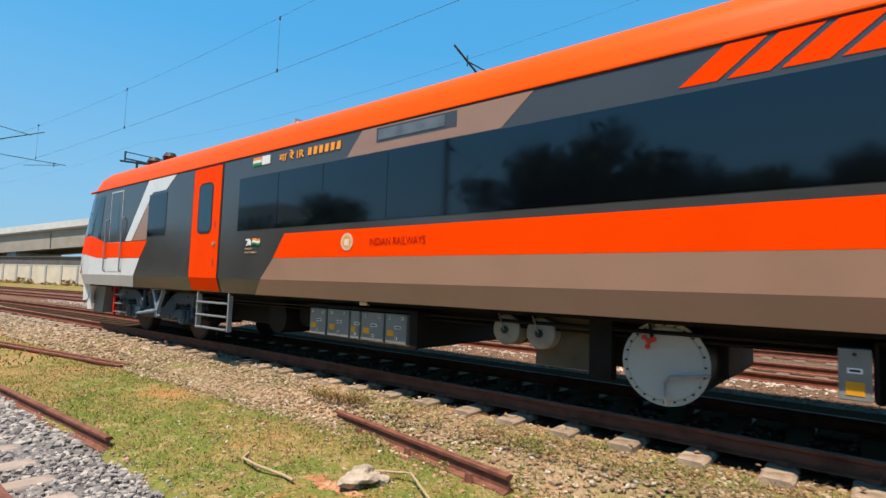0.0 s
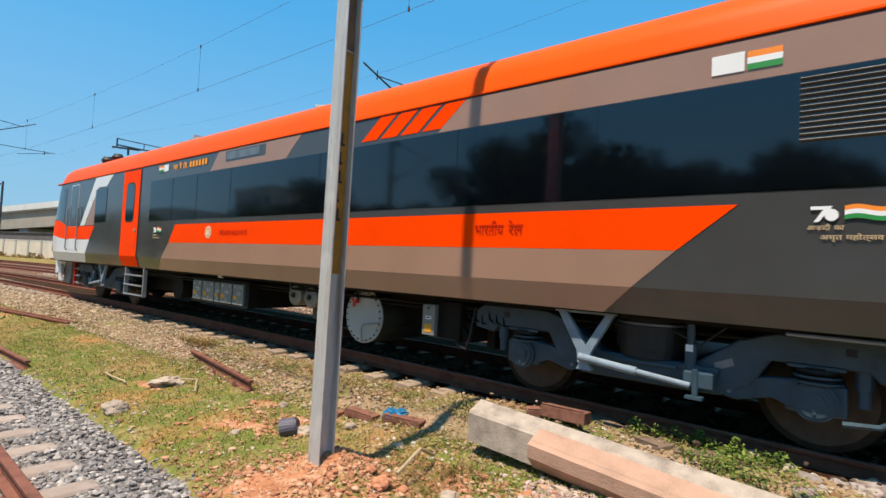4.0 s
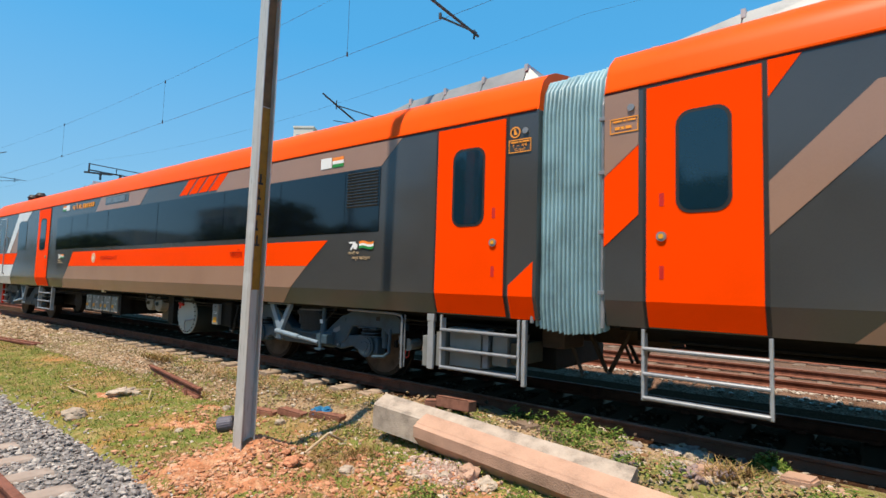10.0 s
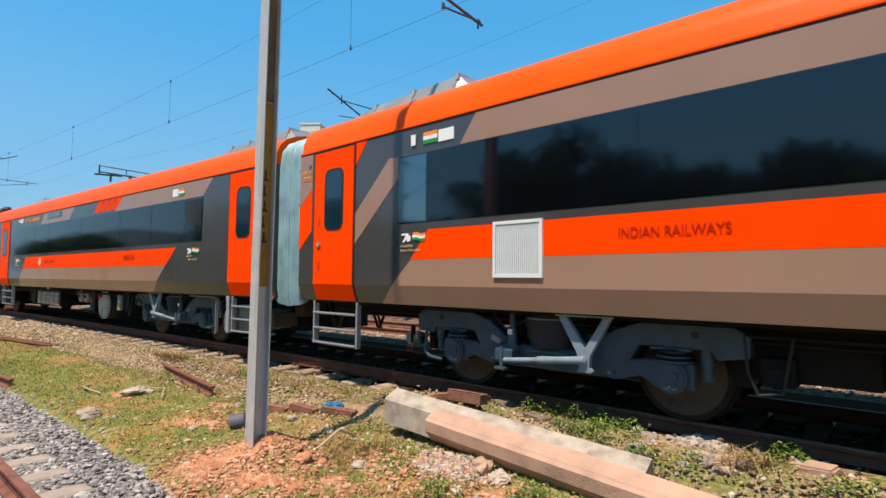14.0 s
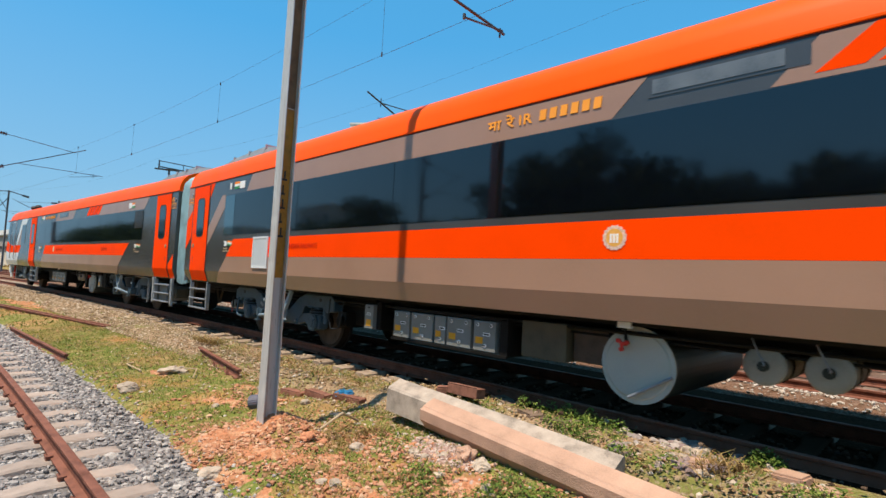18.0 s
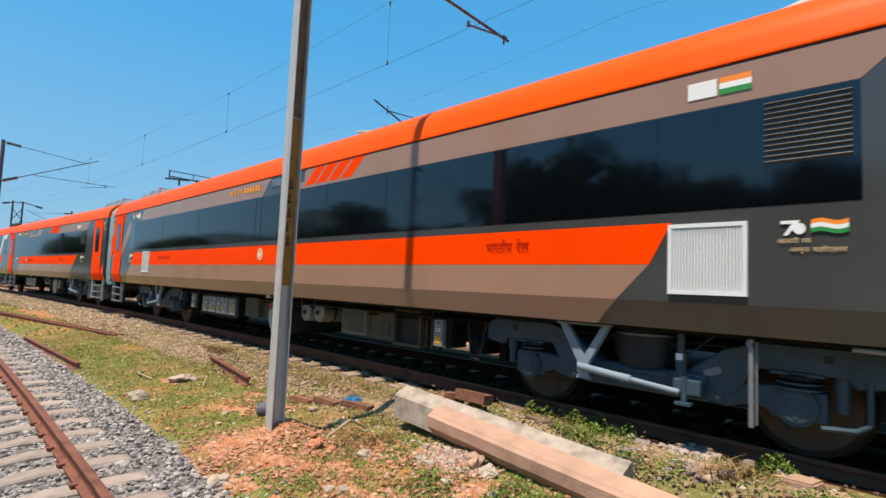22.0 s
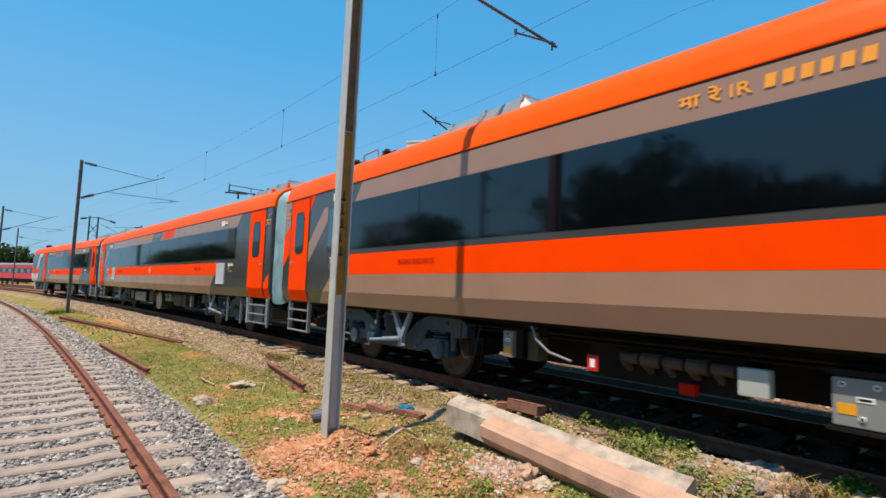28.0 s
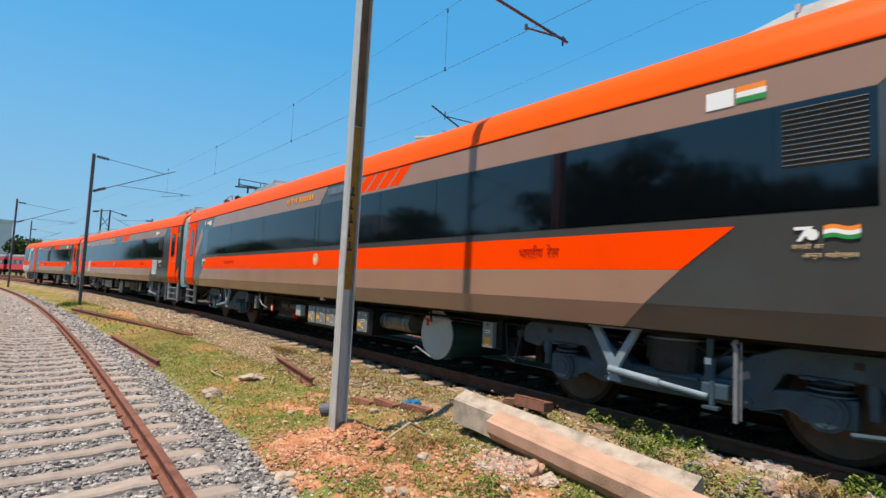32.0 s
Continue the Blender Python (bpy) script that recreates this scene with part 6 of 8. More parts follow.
for k in range(9):
    x = 30.62 + 0.19 * k - C3
    z = 0.62 + 0.05 * ((k * 5) % 4)
    part("pipe_fitting", rod(bmesh.new(), (x, -1.02, z), (x + 0.05 + 0.03 * (k % 3), -1.02, z + 0.03 * (k % 2)), 0.016 + 0.008 * (k % 2), 8), CAP_GREY if k % 3 else ALU, tail)
    part("hanging_cable", bent(bmesh.new(), [(x, -0.98, 0.98), (x + 0.02, -1.04, 0.8), (x + 0.12, -1.03, 0.72 - 0.04 * (k % 3)), (x + 0.2, -1.0, 0.96)], 0.010, 6), DARK_STEEL, tail)
small_box(37.15 - C3, 37.32 - C3, 0.54, 0.88, tail)
part("olive_panel", boxed(37.36 - C3, 37.6 - C3, -1.2, -1.0, 0.52, 0.95, 0.01), KHAKI, tail)
bm = bmesh.new()
bent(bm, [(37.70 - C3, -1.42, 0.97), (37.80 - C3, -1.45, 0.82), (38.0 - C3, -1.45, 0.69), (38.30 - C3, -1.42, 0.62)], 0.016, 8)
part("air_hose", bm, ALU, tail, "pale drooping air hose")
part("dark_machinery", boxed(38.3 - C3, 40.0 - C3, -1.10, -0.5, 0.46, 0.95, 0.03), DARK_STEEL, tail)
for k in range(5):
    x = 38.8 - C3 + 0.24 * k
    bm = bmesh.new()
    rod(bm, (x, -1.18, 0.72), (x + 0.20, -1.18, 0.72), 0.06 + 0.015 * (k % 2), 12)
    rod(bm, (x + 0.05, -1.22, 0.68), (x + 0.05, -1.10, 0.60), 0.04, 10)
    part("pipework", bm, RUSTY_GEAR, tail)
b = part("red_sign", boxed(38.50 - C3, 38.64 - C3, -1.40, -1.38, 0.55, 0.72, 0.004), RED, tail, "small red sign plate")
part("sign_mark", boxed(38.54 - C3, 38.60 - C3, -1.404, -1.40, 0.59, 0.68), WHITE, b)
part("red_cap", boxed(39.44 - C3, 39.60 - C3, -1.22, -1.12, 0.44, 0.55, 0.01), DARK_RED, tail, "dark red cap")
part("lamp_box", boxed(41.34 - C3, 41.47 - C3, -1.42, -1.36, 0.96, 1.02, 0.004), WHITE, tail)
part("white_case", boxed(40.06 - C3, 40.31 - C3, -1.40, -1.28, 0.55, 0.79, 0.012), TANK_GREY, tail, "white square equipment case")
cabinets([(a - C3, b - C3) for a, b in ((40.74, 41.08), (41.13, 41.58), (41.61, 42.06), (42.11, 42.29))], tail, 0.455, 0.815, y=-1.40)
part("grey_panel", boxed(42.55 - C3, 42.84 - C3, -1.2, -1.0, 0.46, 0.90), RUSTY_GEAR, tail)
cabinets([(42.92 - C3, 43.28 - C3)], tail, 0.45, 0.825, y=-1.40)
bm = bmesh.new()
rod(bm, (43.49 - C3, -1.10, 0.70), (44.39 - C3, -1.10, 0.70), 0.155, 24)
part("long_reservoir", bm, GRIMY_STEEL, tail, "grimy bare steel air reservoir slung lengthwise")
for x in (43.62, 44.22):
    bm = bmesh.new()
    rod(bm, (x - C3, -1.10, 0.70), (x + 0.03 - C3, -1.10, 0.70), 0.162, 24)
    part("reservoir_strap", bm, ALU, tail)
part("back_panel", boxed(43.2 - C3, 44.6 - C3, -0.8, -0.7, 0.46, 0.95), DARK_STEEL, tail)
big_tank(45.10 - C3, 0.60, 0.385, tail, dark=True, bolts=False, arm=3)
small_box(46.34 - C3, 46.54 - C3, 0.55, 0.90, tail)
sand_pipe(49.70 - C3, tail, 0.0, 0.021)


# added dark blocks along each coach hide the sunlit tracks beyond
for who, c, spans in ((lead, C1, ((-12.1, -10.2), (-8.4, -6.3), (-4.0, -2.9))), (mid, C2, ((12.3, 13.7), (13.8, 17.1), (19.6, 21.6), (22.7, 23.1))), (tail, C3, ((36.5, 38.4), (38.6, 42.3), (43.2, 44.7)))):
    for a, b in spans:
        part("underfloor_filler", boxed(a - c, b - c, -0.72, 0.72, 0.47, 0.98, 0.02), DARK_STEEL, who)


def rolled(t):
    return float(np.interp(t, [a for a, b in ROLLED], [b for a, b in ROLLED]))


def coach_pose(c, s):
    a, b = main_line(c - 7.45 - s).translation, main_line(c + 7.45 - s).translation
    m = (a + b) / 2
    return pose(m.x, m.y, 0.0, 0, 0, math.degrees(math.atan2(b.y - a.y, b.x - a.x)))


def motions():
    for ob, c, ws in ((lead, C1 - 0.06, w1), (mid, C2, w2), (tail, C3, w3)):
        walk(ob, [(t, coach_pose(c, s)) for t, s in ROLLED])
        times, last = [0.0], rolled(0.0)
        for k in range(1, 32 * 30):
            if rolled(k / 30) - last > 0.55:
                times.append(k / 30)
                last = rolled(k / 30)
        times.append(32.0)
        for w in ws:
            x = w.matrix_basis.translation.x
            walk(w, [(t, pose(x, 0, 0.455, 0, -math.degrees((rolled(t) - ROLLED[0][1]) / 0.455), 0)) for t in times])

# ---- masts and overhead wires ----


def mast(line_pose, height, reach, base_z, label, painted=False, cantilever=True):
    e = tagged(new("overhead_line_mast"), label, "catenary mast", "masts along the track")
    e.matrix_basis = line_pose
    bm = bmesh.new()
    z0 = base_z - 0.4
    q = [(-0.076, -0.076), (0.076, -0.076), (0.076, -0.066), (0.004, -0.066), (0.004, 0.066), (0.076, 0.066), (0.076, 0.076), (-0.076, 0.076), (-0.076, 0.066), (-0.004, 0.066), (-0.004, -0.066), (-0.076, -0.066)]
    lo, hi = [bm.verts.new((a, b, z0)) for a, b in q], [bm.verts.new((a, b, height)) for a, b in q]
    for k in range(12):
        bm.faces.new((lo[k], lo[(k + 1) % 12], hi[(k + 1) % 12], hi[k]))
    bm.faces.new(hi)
    bm.faces.new(lo[::-1])
    part("column", bm, MAST if painted else MAST_SLATE, e, "galvanised steel H-section column" if painted else "dull slate-grey steel column")
    if painted:
        part("paint_band", boxed(0.0042, 0.0062, -0.0655, 0.0655, 1.27, 3.18), MAST_YELLOW, e, "faded yellow paint band")
        part("rust_band", boxed(0.0042, 0.0058, -0.0655, 0.0655, 3.19, 8.2), MAST_BROWN, e, "brown rust bloom on the web")
        for k, w in enumerate((0.075, 0.05, 0.07, 0.06, 0.075)):
            z = 1.72 + k * 0.16
            bm = bmesh.new()
            box(bm, 0.0065, 0.0078, -0.04, -0.04 + w, z, z + 0.025)
            box(bm, 0.0065, 0.0078, -0.04 + w * 0.4, -0.04 + w * 0.7, z + 0.02, z + 0.11)
            part("stencil_mark", bm, BLACK, e, "black stencilled mark")
    if cantilever:
        k = reach / 3.6
        for nm, a, b, r in (("top_tube", (0, 0.06 * k, 7.68), (0, 3.67 * k, 7.30), 0.015), ("bracket_tube", (0, 0.06 * k, 5.70), (0, 4.15 * k, 7.56), 0.021),
                            ("registration_tube", (0, 1.25 * k, 6.23), (0, 5.05 * k, 6.24), 0.014), ("steady_arm", (0, 3.5 * k, 5.93), (0, 4.8 * k, 6.20), 0.012), ("drop_clamp", (0, 4.6 * k, 6.28), (0, 4.6 * k, 6.08), 0.018)):
            bm = bmesh.new()
            rod(bm, a, b, r, 8)
            part(nm, bm, MAST_DARK, e, "dark cantilever bracket tube")
        for a, b in (((0, 0.14 * k, 7.67), (0, 0.72 * k, 7.61)), ((0, 0.12 * k, 5.73), (0, 0.70 * k, 5.99))):
            bm = bmesh.new()
            a, b = Vector(a), Vector(b)
            for i in range(6):
                rod(bm, a.lerp(b, i / 6 + 0.03), a.lerp(b, i / 6 + 0.12), 0.085, 12)
            rod(bm, a, b, 0.03, 8)
            part("insulator", bm, INSULATOR, e)
    return e


MAST_BROWN = plain("brown rusted web", (0.17, 0.095, 0.045), 0.8, var=0.45, scale=5, bump=0.2)
MAST_SLATE = plain("dull weathered mast steel", (0.15, 0.145, 0.145), 0.6, var=0.2, scale=4)
MAST_DARK = plain("dark galvanised tube", (0.06, 0.065, 0.07), 0.5, metal=0.3, var=0.15)
near_pole = mast(pose(0.14, -3.54, 0, 0, 0.6, 0), 8.6, 3.1, -0.3, "steel mast with yellow painted band in clay mound", painted=True, cantilever=False)
bm = bmesh.new()
rod(bm, (0.0, 0.08, 5.72), (0.16, 3.55, 5.34), 0.022, 8)
rod(bm, (0.16, 2.62, 5.25), (0.16, 3.50, 5.38), 0.016, 8)
rod(bm, (0.16, 3.44, 5.25), (0.16, 3.44, 5.40), 0.016, 8)
rod(bm, (0.16, 2.60, 5.22), (0.16, 2.60, 5.30), 0.024, 8)
rod(bm, (0.0, 0.08, 7.5), (0.16, 3.3, 7.05), 0.02, 8)
part("bracket_tube", bm, MAST_DARK, near_pole, "dark cantilever bracket tubes")
for s, o in ((-28.9, -3.12),):
    mast(main_line(s, o), 7.8, 3.6, -0.5, "tall grey steel mast with cantilever over the track")
mast(main_line(-60, -3.1), 8.0, 3.6, -0.5, "distant steel mast with cantilever")
back = mast(main_line(-9.0, 8.4), 7.8, 3, -0.3, "steel mast behind the train with cantilever", cantilever=False)
for nm, a, b, r in (("bracket_tube", (0, -0.06, 6.35), (0, -4.02, 7.78), 0.03), ("top_tube", (0, -0.06, 7.72), (0, -3.45, 7.55), 0.02), ("steady_arm", (0, -3.5, 6.98), (0, -2.1, 7.18), 0.014), ("drop_clamp", (0, -3.4, 7.72), (0, -3.4, 7.42), 0.02)):
    bm = bmesh.new()
    rod(bm, a, b, r, 8)
    part(nm, bm, MAST_DARK, back, "dark cantilever bracket tube")


def wire(name, off, z, s0, s1, r, label, sag=0.0, span=29.0):
    verts, faces = [], []
    ss = np.arange(s0, s1, 1.5)
    for s in ss:
        k = ((s / span) % 1.0)
        p = main_line(s, off, z - sag * 4 * k * (1 - k)).translation
        for a in range(5):
            t = a * 2 * math.pi / 5
            verts.append((p.x, p.y + r * math.cos(t), p.z + r * math.sin(t)))
    for i in range(len(ss) - 1):
        for a in range(5):
            faces.append((i * 5 + a, i * 5 + (a + 1) % 5, (i + 1) * 5 + (a + 1) % 5, (i + 1) * 5 + a))
    return tagged(new(name, mesh_of(name, verts, faces, WIRE)), label, "overhead wire")


wire("contact_wire", -0.2, 5.71, -150, 40, 0.0034, "thin dark contact wire above the train")
wire("catenary_wire", -0.2, 7.05, -150, 40, 0.0026, "thin dark catenary wire above the train", 0.16)
wire("catenary_wire", 4.9, 7.98, -150, 40, 0.0026, "thin dark catenary wire over the next track", 0.5)
for s, a, b, o in ((-25.5, 7.02, 5.71, -0.2), (-17.85, 6.93, 5.71, -0.2), (-10.2, 6.905, 5.71, -0.2), (-2.55, 6.98, 5.71, -0.2)):
    p = main_line(s, o).translation
    bm = bmesh.new()
    rod(bm, (p.x, p.y, a), (p.x, p.y, b), 0.0035, 6)
    rod(bm, (p.x, p.y, a - 0.06), (p.x, p.y, a + 0.02), 0.018, 6)
    rod(bm, (p.x, p.y, b - 0.02), (p.x, p.y, b + 0.06), 0.018, 6)
    tagged(part("wire_dropper", bm, WIRE), "thin vertical dropper between overhead wires", "overhead wire", "droppers")
# a switch frame on a mast in the yard
m = main_line(-38.6, 11.0)
sw = mast(m, 9.3, 3, -0.4, "steel mast carrying a switch frame in the yard", cantilever=False)
for nm, a, b, r in (("frame_rail", (0, -2.2, 9.68), (0, 3.6, 9.68), 0.035), ("frame_rail", (0, -2.2, 9.22), (0, 3.6, 9.22), 0.05), ("frame_post", (0, -2.2, 9.1), (0, -2.2, 9.72), 0.06), ("frame_post", (0, -0.3, 9.2), (0, -0.3, 9.68), 0.03),
                    ("frame_post", (0, 1.7, 9.2), (0, 1.7, 9.68), 0.03), ("frame_arm", (0, -2.5, 9.0), (0, -0.6, 9.15), 0.07), ("frame_arm", (0, -1.4, 8.6), (0, -1.4, 9.2), 0.08)):
    bm = bmesh.new()
    rod(bm, a, b, r, 8)
    part(nm, bm, MAST_DARK, sw, "dark steel switch frame bar")

# ---- loose things beside the track ----


def on_ground(x, y, up=0.0):
    return ground_z(x, y) + up


def straight_rail(name, a, b, label, chairs=0, seat=0.14):
    a, b = Vector(a), Vector(b)
    d = (b - a).normalized()
    n = Vector((-d.y, d.x, 0))
    e = tagged(new(name), label, "rail", "discarded rails")
    verts, faces = [], []
    for p in (a, b):
        for o, h in RAIL:
            verts.append(p + n * o + Vector((0, 0, h)))
    k = len(RAIL)
    for j in range(k):
        faces.append((j, (j + 1) % k, (j + 1) % k + k, j + k))
    faces += [tuple(range(k))[::-1], tuple(range(k, 2 * k))]
    part("rail_bar", mesh_of("rail_bar", verts, faces, RUST), None, e)
    for c in range(chairs):
        p = a + (b - a) * (c + 0.7) / (chairs + 0.15)
        bm = bmesh.new()
        box(bm, -0.09, 0.09, -0.17, 0.17, -0.02, 0.01, 0.004)
        slab(bm, [(-0.05, 0.0), (0.05, 0.0), (0.03, 0.09), (-0.03, 0.09)], 0.075, 0.10)
        slab(bm, [(-0.05, 0.0), (0.05, 0.0), (0.03, 0.09), (-0.03, 0.09)], -0.10, -0.075)
        ob = part("chair_plate", bm, RUST, e)
        ob.matrix_basis = pose(p.x, p.y, p.z - 0.165, 0, 0, math.degrees(math.atan2(d.y, d.x)))
    return e


straight_rail("rail_offcut", (-5.55, -2.12, -0.28), (-2.85, -2.50, -0.29), "short rusty rail lying on its chairs in the dirt", chairs=3)
straight_rail("spare_rail", (-24.0, -4.85, -0.38), (-11.25, -2.55, -0.38), "long rusty spare rail lying in dry grass")
straight_rail("spare_rail", (-24.0, -4.62, -0.39), (-11.4, -2.35, -0.39), "long rusty spare rail lying in dry grass")
straight_rail("spare_rail", (-12.6, -4.42, -0.49), (-6.85, -4.16, -0.47), "long rusty spare rail at the ballast edge")


def beam(p0, p1, section, material, label):
    """A cast concrete post lying on the ground; section: (across, up) points from its leading upper edge."""
    bm = bmesh.new()
    p0, p1 = Vector(p0), Vector(p1)
    rings = []
    n = 24
    d = (p1 - p0).normalized()
    side = Vector((-d.y, d.x, 0))
    for k in range(n + 1):
        p = p0 + (p1 - p0) * k / n
        ring = []
        for i, (a, u) in enumerate(section):
            j = 0.0025 * noise.noise((k * 0.9, i * 3.1, p0.x)) if 0 < k < n else 0.0
            ring.append(bm.verts.new(p + side * (a + j) + Vector((0, 0, u + j))))
        rings.append(ring)
    m = len(section)
    for r, q in zip(rings, rings[1:]):
        for i in range(m):
            bm.faces.new((r[i], q[i], q[(i + 1) % m], r[(i + 1) % m]))
    bm.faces.new(rings[0])
    bm.faces.new(rings[-1][::-1])
    bmesh.ops.recalc_face_normals(bm, faces=bm.faces)
    return tagged(part("concrete_post", bm, material), label, "concrete post", "concrete posts on the ground")


beam((0.78, -2.36, 0.05), (3.60, -2.36, -0.11), [(0.0, 0.0), (0.012, 0.012), (0.17, 0.085), (0.19, 0.075), (0.21, -0.24), (-0.02, -0.26), (-0.015, -0.01)], CONCRETE, "pale weathered concrete post lying beside the rails")
beam((1.51, -2.49, -0.012), (4.75, -2.68, -0.19), [(0.0, 0.0), (0.012, 0.014), (0.15, 0.075), (0.165, 0.06), (0.16, -0.20), (0.06, -0.23), (-0.03, -0.125), (-0.035, -0.02)], PINK_CONCRETE, "dusty pink concrete post lying against another")

PALE_RUBBLE = plain("pale grey rubble", (0.31, 0.26, 0.23), 0.9, var=0.25, scale=14, bump=0.5, bump_scale=40, random_by=0.2, spec=0.15)
MAUVE_RUBBLE = plain("mauve-grey rubble", (0.26, 0.19, 0.175), 0.9, var=0.3, scale=14, bump=0.5, bump_scale=40, random_by=0.2, spec=0.15)
RED_CRUMB = plain("crumbled red clay", (0.46, 0.20, 0.11), 0.95, var=0.3, scale=16, bump=0.6, bump_scale=50, random_by=0.15, spec=0.05)
stone_rng = random.Random(11)


def stone(x, y, r, label, material=None, flat=0.65, lift=0.25, name="loose_stone", rough=0.25):
    bm = lump(stone_rng, r, flat, rough, 3 if r > 0.07 else 2)
    ob = part(name, bm, material or BIG_STONE)
    ob.matrix_basis = pose(x, y, on_ground(x, y) + r * lift, 0, 0, stone_rng.uniform(0, 360))
    return tagged(ob, label, "stone", "loose stones")


stone(-3.30, -4.0, 0.13, "pale flat-topped stone in short grass", flat=0.6)
stone(-3.93, -3.18, 0.14, "pale jagged stone in short grass", flat=0.5, rough=0.4)
stone(-4.07, -3.02, 0.09, "pale jagged stone in short grass")
stone(-3.80, -3.05, 0.07, "small grey stone in short grass")
stone(-2.33, -1.56, 0.11, "pale stone on the ballast shoulder")
stone(-2.68, -1.66, 0.10, "reddish stone on the ballast shoulder", BRICK, flat=0.5)
stone(-2.26, -1.52, 0.08, "pale stone on the ballast shoulder")
stone(2.52, -2.70, 0.085, "white broken stone beside the concrete post", BIG_STONE, rough=0.4)
for x, y, r in ((-0.95, -2.95, 0.09), (-0.62, -2.6, 0.07), (1.15, -3.05, 0.08), (1.75, -3.71, 0.065), (0.6, -4.3, 0.10), (0.25, -4.45, 0.08), (0.89, -4.40, 0.095), (1.64, -3.78, 0.05),
                (-1.55, -3.4, 0.05), (1.95, -2.85, 0.045), (2.1, -2.75, 0.05), (2.3, -2.68, 0.055), (2.28, -2.98, 0.05), (1.8, -2.86, 0.055), (2.75, -2.9, 0.06), (-1.9, -2.6, 0.06), (0.15, -2.65, 0.06)):
    stone(x, y, r, "dusty stone lying on reddish earth")
for k in range(100):
    x = (3.25 if k % 3 else 2.75) + stone_rng.uniform(0, 0.95 if k % 3 else 2.1)
    y = -1.36 + stone_rng.uniform(-0.36, 0.30)
    stone(x, y, stone_rng.uniform(0.03, 0.085), "dusty rubble stone beside the running rail", (BIG_STONE, PALE_RUBBLE, MAUVE_RUBBLE)[k % 3], lift=0.9, rough=0.38)
for x, y, r in ((3.60, -1.58, 0.06), (3.68, -1.52, 0.04), (3.5, -1.55, 0.035)):
    stone(x, y, r, "crumbled red brick piece beside the running rail", RED_CRUMB, lift=0.8, rough=0.4)
for x, y, r in ((0.66, -3.34, 0.075), (0.80, -3.22, 0.05), (0.45, -3.25, 0.045), (0.95, -3.42, 0.04)):
    stone(x, y, r, "rounded clod of red clay on the mound", RED_CRUMB, lift=0.6)
stone(2.30, -2.66, 0.085, "broken piece of pink concrete beside the post", PINK_CONCRETE, flat=0.8, lift=0.6, rough=0.3)
for x, y, l, w, h, turn in ((3.98, -1.60, 0.20, 0.15, 0.15, 20), (4.62, -1.38, 0.24, 0.18, 0.17, -15), (4.85, -1.42, 0.16, 0.14, 0.13, 30)):
    bm = boxed(-l / 2, l / 2, -w / 2, w / 2, -0.05, h - 0.02)
    bmesh.ops.bevel(bm, geom=[e for e in bm.edges], offset=0.018, segments=2, affect="EDGES")
    for v in bm.verts:
        v.co += Vector((noise.noise(v.co * 9 + Vector((x, 0, 0))), noise.noise(v.co * 9 + Vector((0, x, 5))), noise.noise(v.co * 9 + Vector((3, 0, x))))) * 0.012
    ob = tagged(part("concrete_block", bm, PINK_CONCRETE), "squarish dusty concrete block beside the running rail", "rubble", "broken blocks beside the rail")
    ob.matrix_basis = pose(x, y, on_ground(x, y), 4, -5, turn)

bm = bmesh.new()
rod(bm, (0, 0, 0.01), (0.17, 0.05, 0.05), 0.10, 20, r2=0.088)
bmesh.ops.bevel(bm, geom=[e for e in bm.edges], offset=0.01, segments=2, affect="EDGES")
ob = tagged(part("bitumen_lump", bm, DARK_STONE), "dark rounded cylindrical lump at the foot of the mast", "debris")
ob.matrix_basis = pose(-1.12, -3.12, on_ground(-1.1, -3.1, 0.06), 0, 0, 25)


def offcut(x, y, z, l, w, h, turn, label, material=None):
    bm = boxed(-l / 2, l / 2, -w / 2, w / 2, 0, h)
    box(bm, -l / 2 + 0.01, l / 2 - 0.01, -w / 2, -w / 2 + 0.012, h, h + 0.02)
    bmesh.ops.bevel(bm, geom=[e for e in bm.edges], offset=0.006, segments=1, affect="EDGES")
    ob = tagged(part("steel_offcut", bm, material or BRICK), label, "scrap metal", "rusty scrap pieces")
    ob.matrix_basis = pose(x, y, z, stone_rng.uniform(-6, 6), stone_rng.uniform(-4, 4), turn)


for x, y, l, t in ((-1.24, -2.42, 0.40, 14), (-0.78, -2.31, 0.40, 10), (-0.26, -2.16, 0.46, 16)):
    offcut(x, y, on_ground(x, y, 0.0), l, 0.16, 0.075, t, "rusty red steel offcut lying on the dirt")
offcut(1.42, -1.72, on_ground(1.42, -1.72) - 0.01, 0.44, 0.17, 0.11, 4, "rusty red steel offcut beside the running rail")
offcut(1.13, -1.78, on_ground(1.13, -1.78) - 0.01, 0.15, 0.14, 0.16, 34, "rusty red steel offcut beside the running rail")
for x, y in ((1.55, -1.14), (2.12, -1.40), (2.5, -1.42)):
    offcut(x, y, -0.20, 0.36, 0.2, 0.11, stone_rng.uniform(-30, 30), "broken rusty brown piece among weeds", SLEEPER_BROWN)
bm = lump(stone_rng, 0.13, 0.4, 0.5, 3)
ob = tagged(part("plastic_bag", bm, BLUE_BAG), "crumpled blue plastic bag on rusty scrap", "litter")
ob.matrix_basis = pose(-0.45, -2.12, on_ground(-0.45, -2.12, 0.08))
bm = bmesh.new()
bent(bm, [(-5.42, -3.36, -0.49), (-5.25, -3.52, -0.47), (-4.95, -3.55, -0.46), (-4.6, -3.5, -0.475), (-4.42, -3.52, -0.47)], 0.013, 8)
tagged(part("dry_branch", bm, STICK), "pale crooked dry branch on grass", "branch")
bm = bmesh.new()
